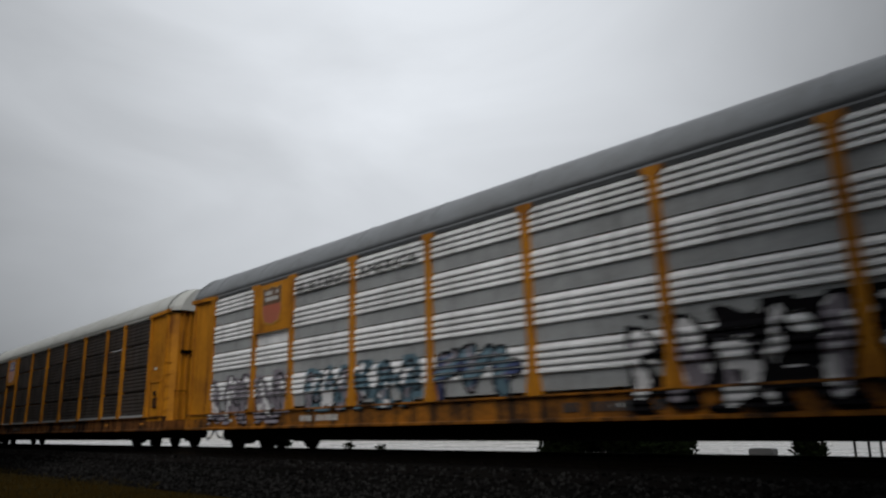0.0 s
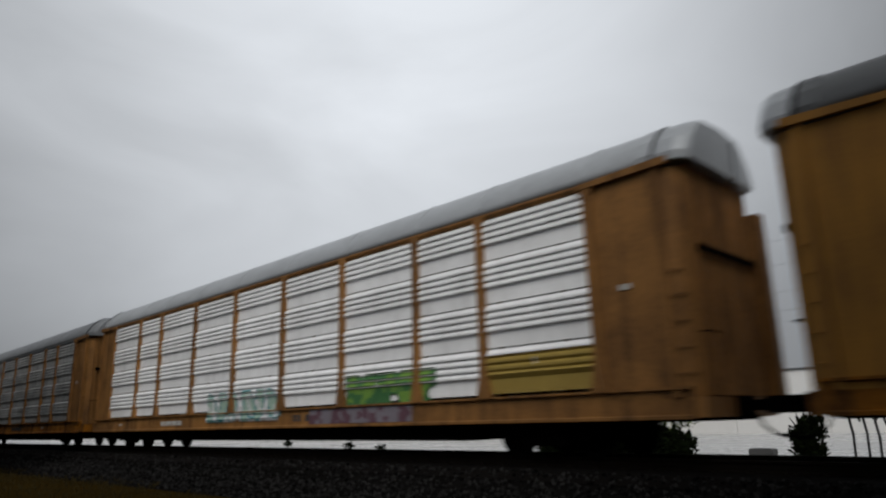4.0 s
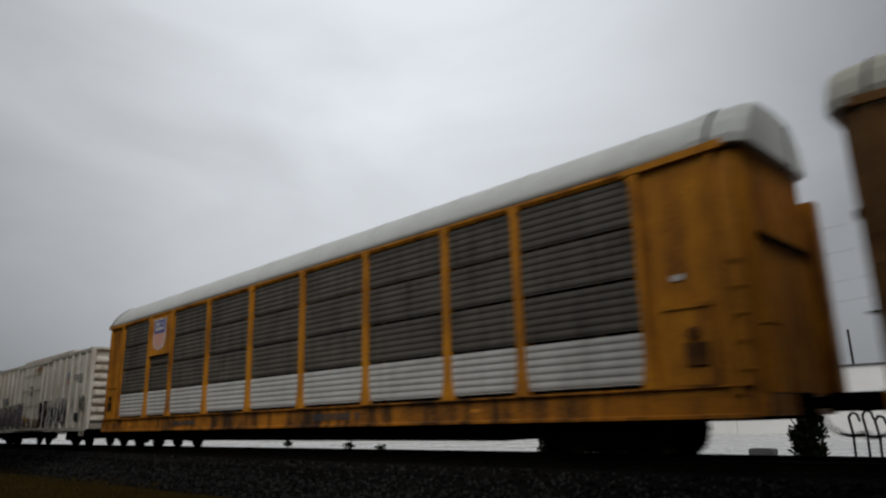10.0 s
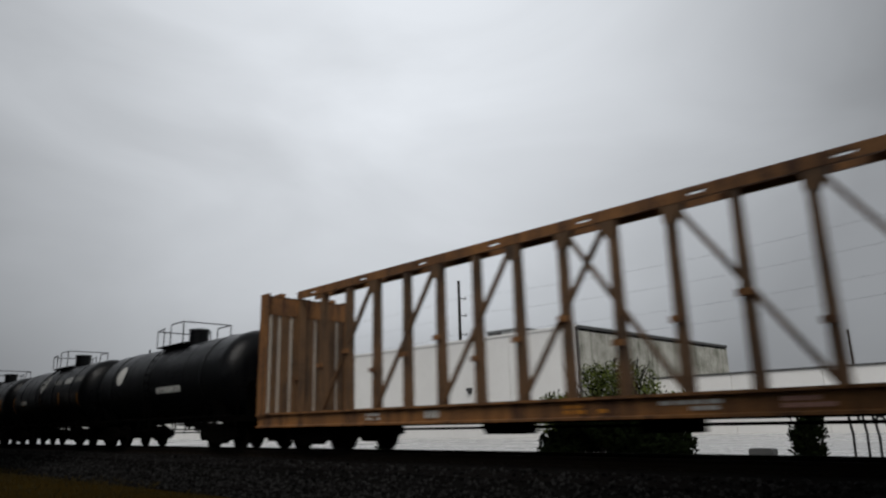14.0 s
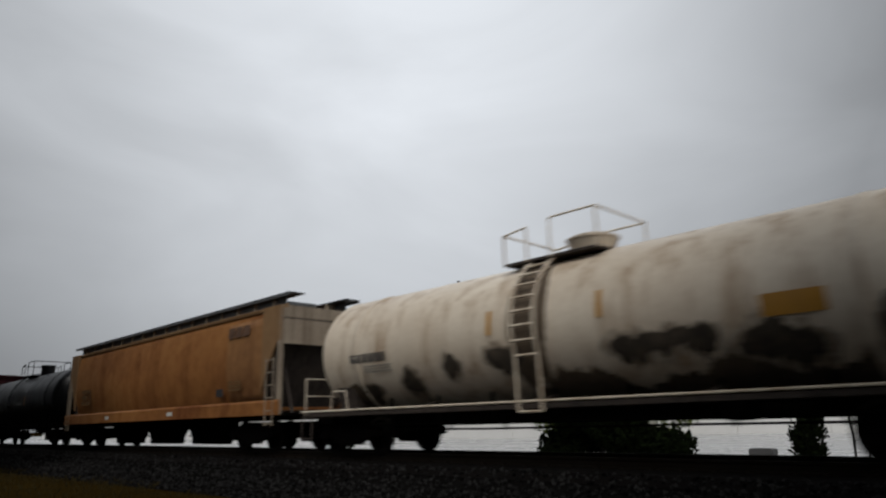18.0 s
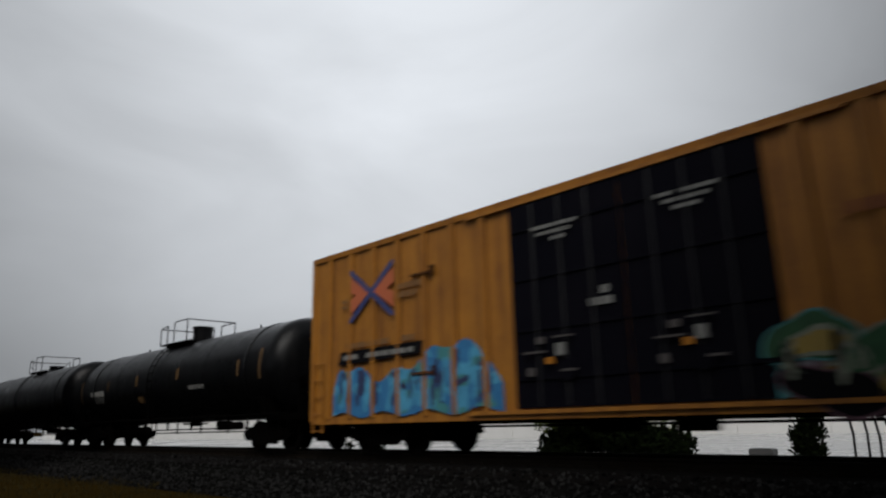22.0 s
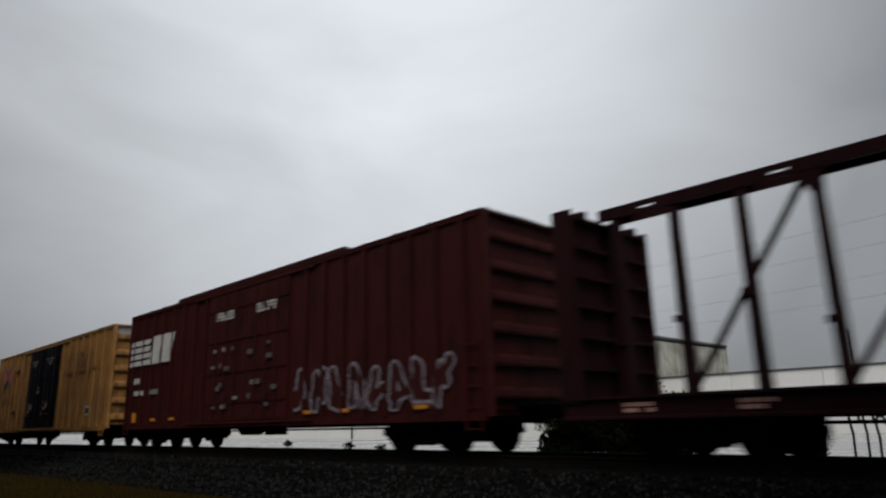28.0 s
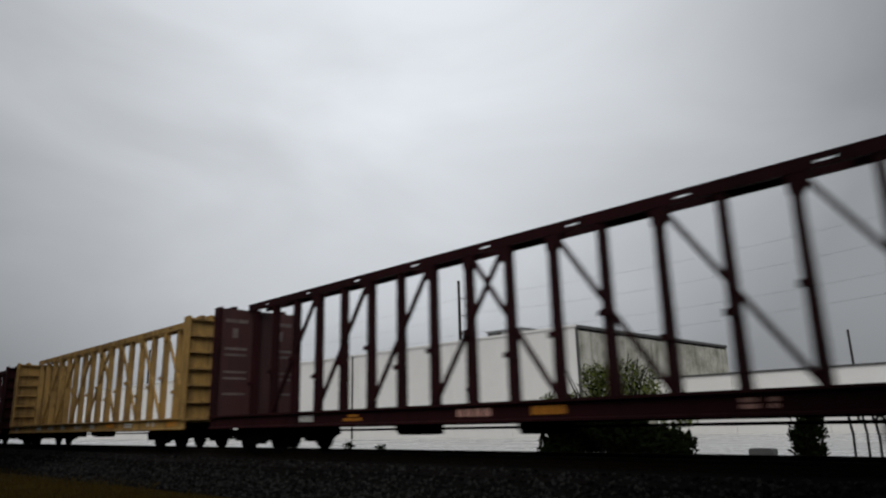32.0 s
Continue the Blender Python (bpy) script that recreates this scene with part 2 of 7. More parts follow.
sp_cream = material("spray_cream", (0.27, 0.28, 0.22), 0.6, 0, (0.08, 0.10, 0.07), 0.7, 2.5)
sp_leaf = material("spray_leaf_green", (0.022, 0.095, 0.034), 0.6, 0, (0.012, 0.045, 0.022), 0.6, 2.5)
end_pale = material("chalky_pale_end_paint", (0.25, 0.215, 0.165), 0.6, 0, (0.09, 0.065, 0.045), 0.6, 1.2, 1.0, 0.1)
sp_gold = material("spray_gold", (0.34, 0.24, 0.05), 0.5, 0, (0.20, 0.13, 0.03), 0.4, 2)
sp_plum = material("spray_plum", (0.12, 0.055, 0.075), 0.5, 0, (0.06, 0.03, 0.04), 0.4, 2)
sp_moss = material("spray_moss", (0.25, 0.25, 0.19), 0.5, 0, (0.11, 0.11, 0.09), 0.5, 2)
rust_patch = material("rust_bloom", (0.24, 0.135, 0.065), 0.7, 0, (0.15, 0.075, 0.035), 0.6, 2.5)
sp_mint = material("spray_mint", (0.33, 0.46, 0.38), 0.5, 0, (0.2, 0.3, 0.24), 0.4, 2)
sp_orange = material("spray_orange", (0.60, 0.17, 0.03), 0.5, 0, (0.3, 0.1, 0.03), 0.3, 2)


# ---- mesh helpers ----
class Geo:
    """Collects vertices and faces of one mesh; smooth and material slot per face."""

    def __init__(self):
        self.v, self.f, self.s, self.m = [], [], [], []

    def face(self, idx, smooth=False, slot=0):
        self.f.append(idx)
        self.s.append(smooth)
        self.m.append(slot)

    def box(self, x0, x1, y0, y1, z0, z1, slot=0):
        b = len(self.v)
        self.v += [(x, y, z) for x in (x0, x1) for y in (y0, y1) for z in (z0, z1)]
        for q in ((0, 1, 3, 2), (4, 6, 7, 5), (0, 4, 5, 1), (2, 3, 7, 6), (0, 2, 6, 4), (1, 5, 7, 3)):
            self.face([b + i for i in q], False, slot)
        return self

    def prism(self, pts, axis, a, b, smooth=False, slot=0, caps=True):
        """pts: closed outline in the other two axes (in order x, y, z without the axis), drawn from a to b."""
        base, k = len(self.v), len(pts)
        for c in (a, b):
            for p, q in pts:
                self.v.append((c, p, q) if axis == "x" else (p, c, q) if axis == "y" else (p, q, c))
        for i in range(k):
            j = (i + 1) % k
            self.face([base + i, base + j, base + k + j, base + k + i], smooth, slot)
        if caps:
            b2 = len(self.v)
            self.v += self.v[base:base + 2 * k]
            self.face([b2 + i for i in range(k)][::-1], False, slot)
            self.face([b2 + k + i for i in range(k)], False, slot)
        return self

    def cyl(self, p, q, r, n=10, r2=None, smooth=True, slot=0, caps=True):
        p, q = Vector(p), Vector(q)
        d = (q - p).normalized()
        u = d.orthogonal().normalized()
        w = d.cross(u)
        r2 = r if r2 is None else r2
        base = len(self.v)
        for c, rr in ((p, r), (q, r2)):
            for i in range(n):
                an = 2 * math.pi * i / n
                self.v.append(tuple(c + (u * math.cos(an) + w * math.sin(an)) * rr))
        for i in range(n):
            j = (i + 1) % n
            self.face([base + i, base + j, base + n + j, base + n + i], smooth, slot)
        if caps:
            b2 = len(self.v)
            self.v += self.v[base:base + 2 * n]
            self.face([b2 + i for i in range(n)][::-1], False, slot)
            self.face([b2 + n + i for i in range(n)], False, slot)
        return self

    def tube(self, pts, r, n=6, slot=0):
        for p, q in zip(pts, pts[1:]):
            self.cyl(p, q, r, n, slot=slot)
        return self

    def lathe_x(self, rows, n=36, cy=0.0, cz=0.0, slot=0):
        """Surface of turning round the line y = cy, z = cz; rows of (x, radius)."""
        base = len(self.v)
        for x, r in rows:
            for i in range(n):
                an = 2 * math.pi * i / n
                self.v.append((x, cy + r * math.sin(an), cz + r * math.cos(an)))
        for k in range(len(rows) - 1):
            for i in range(n):
                j = (i + 1) % n
                a, b = base + k * n, base + (k + 1) * n
                self.face([a + i, a + j, b + j, b + i], True, slot)
        return self

    def mesh(self, name, mats):
        me = bpy.data.meshes.new(name)
        me.from_pydata(self.v, [], self.f)
        me.polygons.foreach_set("use_smooth", self.s)
        me.polygons.foreach_set("material_index", self.m)
        for mt in (mats if isinstance(mats, (list, tuple)) else [mats]):
            me.materials.append(mt)
        me.update()
        bm = bmesh.new()
        bm.from_mesh(me)
        bmesh.ops.recalc_face_normals(bm, faces=bm.faces)
        bm.to_mesh(me)
        bm.free()
        return me


def part(name, g, mats, parent=None, label="", at=None):
    """One mesh object under a thing or a part. g: a Geo, or a mesh already made."""
    me = g.mesh(name, mats) if isinstance(g, Geo) else g
    ob = new(name, me)
    if parent is not None:
        ob.parent = parent
    if at is not None:
        ob.matrix_basis = at if isinstance(at, Matrix) else Matrix.Translation(at)
    if label:
        ob["label"] = label
    return ob


def thing(name, label, category, group="", kind=""):
    return tagged(new(name), label, category, group, kind)
# rusty trim paint; on the hopper ends it stands for shade
dirty_shade_brown = material("rusty_underframe_and_shade", (0.040, 0.028, 0.021), 0.7, 0, (0.015, 0.012, 0.010), 0.6, 1.2, 1.0, 0.1)
mark_brick = material("faded_brick_red_mark", (0.20, 0.05, 0.02), 0.6, 0, (0.26, 0.10, 0.022), 0.5, 1.5)
mark_scratch = material("thin_tan_spray", (0.085, 0.05, 0.04), 0.6, 0, (0.03, 0.018, 0.016), 0.4, 2)
mark_scarlet = material("faded_scarlet_mark", (0.52, 0.12, 0.05), 0.6, 0, (0.36, 0.13, 0.05), 0.4, 1.5)
sheet_maroon = material("maroon_sheet_paint", (0.046, 0.010, 0.0105), 0.6, 0, (0.02, 0.008, 0.008), 0.45, 1.0, 1.0, 0.1)


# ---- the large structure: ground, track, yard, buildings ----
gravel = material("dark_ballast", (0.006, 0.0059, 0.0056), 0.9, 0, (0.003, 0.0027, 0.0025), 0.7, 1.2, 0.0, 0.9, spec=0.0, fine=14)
# near-black: shade under the train put into the crest's colour; also coal
shade_coal = material("shade_and_coal_black", (0.005, 0.0045, 0.004), 0.95, 0, (0.0025, 0.002, 0.002), 0.6, 1.2, 0.0, 0.9, spec=0.03, fine=14)
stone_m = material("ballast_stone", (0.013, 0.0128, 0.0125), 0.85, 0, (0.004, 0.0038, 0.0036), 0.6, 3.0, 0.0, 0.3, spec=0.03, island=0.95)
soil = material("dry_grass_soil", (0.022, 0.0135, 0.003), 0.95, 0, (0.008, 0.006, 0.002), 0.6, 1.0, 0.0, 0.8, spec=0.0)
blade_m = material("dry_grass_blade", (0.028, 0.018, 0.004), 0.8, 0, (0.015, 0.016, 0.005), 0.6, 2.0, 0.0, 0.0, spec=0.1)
concrete = material("wet_concrete", (0.42, 0.425, 0.43), 0.22, 0, (0.30, 0.30, 0.29), 0.5, 0.25, 0.0, 0.05, spec=0.6)
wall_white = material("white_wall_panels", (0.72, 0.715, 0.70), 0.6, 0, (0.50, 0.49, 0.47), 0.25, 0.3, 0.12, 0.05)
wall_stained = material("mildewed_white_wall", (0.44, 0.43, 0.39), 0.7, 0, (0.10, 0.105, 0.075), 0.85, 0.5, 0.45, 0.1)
trim_dark = material("dark_roof_trim", (0.06, 0.06, 0.06), 0.6, 0, (0.03, 0.03, 0.03), 0.3)
wood_dark = material("creosoted_wood", (0.012, 0.010, 0.008), 0.9, 0, (0.006, 0.005, 0.004), 0.5, 2.0)
rail_steel = material("rail_steel", (0.008, 0.0065, 0.005), 0.75, 0.2, (0.008, 0.005, 0.003), 0.5, 2.0, spec=0.06)
# one leaf in two colours: a shaded copy and a lit copy
leaf_shaded = material("bush_leaf_shaded", (0.004, 0.0065, 0.002), 0.85, 0, (0.002, 0.0035, 0.001), 0.5, 3.0, 0.0, 0.0, spec=0.02, island=0.4)
leaf_lit = material("bush_leaf_lit", (0.085, 0.105, 0.022), 0.8, 0, (0.02, 0.03, 0.006), 0.5, 3.0, 0.0, 0.0, spec=0.1, island=0.5)
wire_m = material("wire_black", (0.05, 0.05, 0.055), 0.6, 0, (0.03, 0.03, 0.03), 0.2)
cloth_black = material("black_umbrella_cloth", (0.006, 0.006, 0.007), 0.8, 0, (0.01, 0.01, 0.01), 0.2, spec=0.1)
metal_black = material("black_metal_rod", (0.01, 0.01, 0.01), 0.5, 0.3, (0.02, 0.02, 0.02), 0.2)


def build_ground():
    g = Geo()
    xs = [-2500, -300, -120, -60, -30, 0, 30, 120, 300, 2500]
    ys = [-2500, -300, -60, -20, 0, 3, 5, 7, 9, 11.84, 15, 17, 24, 40, 70, 300, 2500]
    for x in xs:
        for y in ys:
            g.v.append((x, y, -0.66 + (0.06 * math.sin(x * 0.7 + y) if abs(x) < 100 and 2 < y < 8 else 0)))
    k = len(ys)
    for i in range(len(xs) - 1):
        for j in range(k - 1):
            g.face([i * k + j, (i + 1) * k + j, (i + 1) * k + j + 1, i * k + j + 1], True)
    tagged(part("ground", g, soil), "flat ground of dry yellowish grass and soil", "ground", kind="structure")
    # ballast bed; its crest is coloured darker to stand for the train's shade
    g = Geo()
    prof = [(-5.2, -0.72), (-4.4, -0.60), (-2.9, -0.50), (-1.95, -0.20), (1.95, -0.20), (3.2, -0.60), (4.6, -0.72)]
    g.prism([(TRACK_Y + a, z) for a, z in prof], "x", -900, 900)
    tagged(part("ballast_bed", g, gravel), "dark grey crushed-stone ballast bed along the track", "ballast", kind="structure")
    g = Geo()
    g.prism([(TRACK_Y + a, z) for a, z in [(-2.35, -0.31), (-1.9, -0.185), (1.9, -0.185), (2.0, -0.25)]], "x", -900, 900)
    tagged(part("ballast_crest", g, shade_coal), "ballast between and beside the rails, coloured dark for the shade under the train", "ballast", kind="structure")
    # stones that lie loose on the shoulder
    rnd = random.Random(5)
    g = Geo()
    for i in range(9000):
        x = -2.0 - 58 * rnd.random() ** 1.7
        a = -4.9 + 3.0 * rnd.random()
        zz = np.interp(a, [p[0] for p in prof], [p[1] for p in prof])
        r = 0.028 + 0.035 * rnd.random()
        c = Vector((x, TRACK_Y + a, zz + r * 0.25))
        b = len(g.v)
        rot = Euler((rnd.random() * 6, rnd.random() * 6, rnd.random() * 6)).to_matrix()
        for d in ((1, 0, 0), (-1, 0, 0), (0, 1, 0), (0, -1, 0), (0, 0, 1), (0, 0, -1)):
            g.v.append(tuple(c + rot @ Vector(d) * r * (0.65 + 0.6 * rnd.random())))
        for q in ((0, 2, 4), (2, 1, 4), (1, 3, 4), (3, 0, 4), (2, 0, 5), (1, 2, 5), (3, 1, 5), (0, 3, 5)):
            g.face([b + w for w in q])
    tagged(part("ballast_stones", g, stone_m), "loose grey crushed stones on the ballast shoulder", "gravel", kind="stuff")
    # grass tufts before the ballast
    g = Geo()
    for i in range(9000):
        x = -6 - 44 * rnd.random()
        edge = 7.0 + 0.5 * math.sin(x * 0.55) + 0.3 * math.sin(x * 1.7)
        y = edge - 4.6 * rnd.random() ** 1.3
        h, w = 0.05 + 0.13 * rnd.random(), 0.006 + 0.006 * rnd.random()
        an, le = rnd.random() * 6.28, 0.07 * (rnd.random() - 0.2)
        dx, dy = math.cos(an), math.sin(an)
        b = len(g.v)
        z0 = -0.70
        g.v += [(x - dy * w, y + dx * w, z0), (x + dy * w, y - dx * w, z0), (x + dx * le * 0.6, y + dy * le * 0.6, z0 + h * 0.7), (x + dx * le * 2, y + dy * le * 2, z0 + h)]
        g.face([b, b + 1, b + 2])
        g.face([b, b + 2, b + 3])
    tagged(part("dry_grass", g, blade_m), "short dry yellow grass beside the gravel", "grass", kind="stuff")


def build_track():
    track = thing("railway_track", "railway track of worn steel rails on dark wooden sleepers", "track", kind="structure")
    for side in (-1, 1):
        g = Geo()
        y = TRACK_Y + side * 0.7525
        rail = [(-0.07, -0.185), (0.07, -0.185), (0.07, -0.172), (0.012, -0.155), (0.010, -0.045), (0.037, -0.035), (0.037, -0.004), (0.028, 0.0), (-0.028, 0.0), (-0.037, -0.004), (-0.037, -0.035), (-0.010, -0.045), (-0.012, -0.155), (-0.07, -0.172)]
        g.prism([(y + a, b) for a, b in rail], "x", -900, 900)
        part("rail", g, rail_steel, track)
    g = Geo()
    g.prism([(-0.115, -0.37), (0.115, -0.37), (0.115, -0.20), (0.10, -0.188), (-0.10, -0.188), (-0.115, -0.20)], "y", -1.3, 1.3)
    me = g.mesh("sleeper", wood_dark)
    for i in range(140):
        part("sleeper", me, None, track, at=(6 - i * 0.55, TRACK_Y, 0))
    g = Geo()
    for i in range(140, 420):
        g.box(6 - i * 0.55 - 0.11, 6 - i * 0.55 + 0.11, TRACK_Y - 1.3, TRACK_Y + 1.3, -0.35, -0.188)
    for i in range(1, 100):
        g.box(6 + i * 0.55 - 0.11, 6 + i * 0.55 + 0.11, TRACK_Y - 1.3, TRACK_Y + 1.3, -0.35, -0.188)
    tagged(part("far_sleepers", g, wood_dark, track), kind="stuff")
    g = Geo()
    g.box(-0.09, 0.09, -0.16, 0.16, -0.190, -0.176)
    g.box(-0.03, 0.03, -0.11, -0.075, -0.18, -0.145)
    g.box(-0.03, 0.03, 0.075, 0.11, -0.18, -0.145)
    me = g.mesh("tie_plate", rail_steel)
    for i in range(140):
        part("tie_plate", me, None, track, at=(6 - i * 0.55, TRACK_Y - 0.7525, 0))


def build_yard():
    g = Geo()
    g.prism([(16.2, -0.70), (16.2, YARD_Z), (110, YARD_Z), (110, -0.70)], "x", -240, 160)
    tagged(part("concrete_yard", g, concrete), "pale wet concrete yard in front of the warehouse", "pavement", kind="structure")
    # long white warehouse, its front along the track
    wh = thing("warehouse", "long white metal-clad warehouse with a flat roof", "warehouse")
    x0, x1, y0, y1, top = -150.0, -27.2, 40.0, 64.6, 7.0
    g = Geo()
    n = 0
    x = x1
    while x > x0:
        w = 6.15
        part("wall_panel", Geo().box(x - w + 0.02, x - 0.02 * (n > 0), y0, y0 + 0.2, YARD_Z, top), wall_white, wh)
        x -= w
        n += 1
    part("wall_core", Geo().box(x0, x1 - 0.25, y0 + 0.03, y0 + 0.19, YARD_Z, top - 0.01), wall_stained, wh)
    y = y0 + 0.2
    while y < y1 - 0.1:
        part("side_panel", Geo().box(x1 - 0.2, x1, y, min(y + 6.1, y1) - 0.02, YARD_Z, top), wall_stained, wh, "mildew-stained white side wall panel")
        y += 6.1
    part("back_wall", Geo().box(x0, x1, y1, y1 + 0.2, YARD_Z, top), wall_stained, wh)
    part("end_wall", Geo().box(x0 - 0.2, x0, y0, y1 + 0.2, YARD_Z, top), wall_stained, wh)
    part("roof", Geo().box(x0, x1, y0 + 0.2, y1, top - 0.3, top - 0.1), roof_white, wh)
    part("roof_trim", Geo().box(x0, x1 + 0.08, y0 - 0.08, y0, top - 0.06, top + 0.10).box(x0, x1 + 0.08, y0, y0 + 0.2, top, top + 0.10), wall_white, wh)
    part("roof_trim", Geo().box(x1, x1 + 0.08, y0, y1 + 0.2, top - 0.12, top + 0.10).box(x1 - 0.2, x1, y0 + 0.2, y1 + 0.2, top, top + 0.10), trim_dark, wh, "dark roof edge trim")
    part("corner_trim", Geo().box(x1, x1 + 0.06, y0 - 0.04, y0 + 0.25, YARD_Z, top - 0.12), trim_dark, wh)
    part("downspout", Geo().cyl((-52.6, y0 - 0.1, YARD_Z), (-52.6, y0 - 0.1, top), 0.08, 8), trim_dark, wh)
    part("wall_lamp", Geo().box(-37.6, -37.2, y0 - 0.3, y0, 3.0, 3.25).box(-37.5, -37.3, y0 - 0.2, y0, 2.8, 3.0), trim_dark, wh)
    unit = thing("roof_unit", "grey ventilation unit on the warehouse roof", "ventilation unit")
    part("casing", Geo().box(-37.2, -33.6, 42.0, 44.0, top - 0.1, top + 0.72), galv_dim, unit)
    part("louver", Geo().box(-37.0, -35.6, 41.94, 42.0, top + 0.15, top + 0.62), trim_dark, unit)
    part("cover", Geo().box(-37.3, -33.5, 41.9, 44.1, top + 0.72, top + 0.80), galv_band, unit)
    # low wing to the east
    lw = thing("low_warehouse", "low white warehouse wing with a plain wall", "warehouse")
    for i in range(14):
        part("wall_panel", Geo().box(-27.0 + i * 6.1, -27.0 + i * 6.1 + 6.07, 50.0, 50.2, YARD_Z, 3.55), wall_white, lw)
    part("roof", Geo().box(-27.0, 58.4, 50.2, 70, 3.3, 3.5), roof_white, lw)
    part("roof_trim", Geo().box(-27.0, 58.4, 49.92, 50.2, 3.55, 3.68), trim_dark, lw)
    part("end_wall", Geo().box(58.2, 58.4, 50.2, 70, YARD_Z, 3.3), wall_white, lw)
    part("back_wall", Geo().box(-27.0, 58.4, 70, 70.2, YARD_Z, 3.5), wall_white, lw)


def build_shade_walls():
    """Plain unseen walls, added behind and beside the camera to shade the train."""
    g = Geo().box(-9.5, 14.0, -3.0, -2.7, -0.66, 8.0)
    tagged(part("wall_south", g, trim_dark), "unseen plain dark wall added behind the camera for shade", "wall", kind="structure")
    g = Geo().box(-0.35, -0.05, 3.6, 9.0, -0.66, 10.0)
    tagged(part("wall_east", g, trim_dark), "unseen plain dark wall added beside the camera for shade", "wall", kind="structure")
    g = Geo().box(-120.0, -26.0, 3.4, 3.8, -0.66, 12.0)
    tagged(part("wall_west", g, trim_dark), "unseen plain dark wall added along the line for shade", "wall", kind="structure")


def build_poles():
    def pole(x, y, top, arms, gear):
        p = thing("utility_pole", "tall dark wooden utility pole with three short arms" if arms else "thin wooden pole behind the low wing", "utility pole", "utility poles")
        part("post", Geo().cyl((x, y, YARD_Z), (x, y, top), 0.26 if arms else 0.13, 10, 0.18 if arms else 0.1), wood_dark, p)
        for z in arms:
            a = Geo().box(x - 0.06, x + 0.06, y, y + 1.35, z - 0.10, z)
            part("arm", a, wood_dark, p)
            part("insulator", Geo().cyl((x, y + 1.25, z), (x, y + 1.25, z + 0.28), 0.08, 8, 0.05), trim_dark, p)
        if gear:
            part("transformer", Geo().cyl((x + 0.2, y - 0.75, gear), (x + 0.2, y - 0.75, gear + 1.3), 0.42, 12).box(x - 0.1, x + 0.3, y - 0.4, y, gear + 0.4, gear + 0.9), trim_dark, p, "round grey transformer")
            part("transformer", Geo().cyl((x + 1.0, y - 0.2, gear - 0.1), (x + 1.0, y - 0.2, gear + 1.0), 0.36, 12).box(x, x + 1.0, y - 0.2, y + 0.1, gear + 0.3, gear + 0.6), trim_dark, p, "round grey transformer")

    arms = (17.05, 14.7, 12.1)
    xs = (-219.0, -167.5, -115.5, -63.3, -11.0, 41.0, 93.0)
    for i, x in enumerate(xs):
        pole(x, 66.0, 19.4, arms, 10.9 if i == 2 else 0)
    pole(-18.6, 72.0, 8.2, (), 0)
    for z in (*arms, 10.1):
        w = thing("power_line", "thin dark overhead power wire", "wire", "overhead wires")
        g = Geo()
        for a, b in zip(xs, xs[1:]):
            pts = []
            for k in range(9):
                f = k / 8
                pts.append((a + (b - a) * f, 67.25 if z > 11 else 66.0, z + 0.28 - 3.2 * f * (1 - f)))
            g.tube(pts, 0.011, 4)
        part("strand", g, wire_m, w)


def leaf_clump(g, c, r, count, rnd, size, slots):
    for i in range(count):
        while True:
            d = Vector((rnd.uniform(-1, 1), rnd.uniform(-1, 1), rnd.uniform(-1, 1)))
            if 0.05 < d.length < 1:
                break
        p = Vector(c) + Vector((d.x * r[0], d.y * r[1], d.z * r[2]))
        u = Vector((rnd.uniform(-1, 1), rnd.uniform(-1, 1), rnd.uniform(-0.3, 1))).normalized()
        w = u.orthogonal().normalized()
        s = size * rnd.uniform(0.6, 1.3)
        b = len(g.v)
        g.v += [tuple(p), tuple(p + u * s * 0.5 + w * s * 0.24), tuple(p + u * s), tuple(p + u * s * 0.5 - w * s * 0.24 + u.cross(w) * s * 0.08)]
        g.face([b, b + 1, b + 2, b + 3], False, slots[0] if rnd.random() < 0.72 else slots[1])


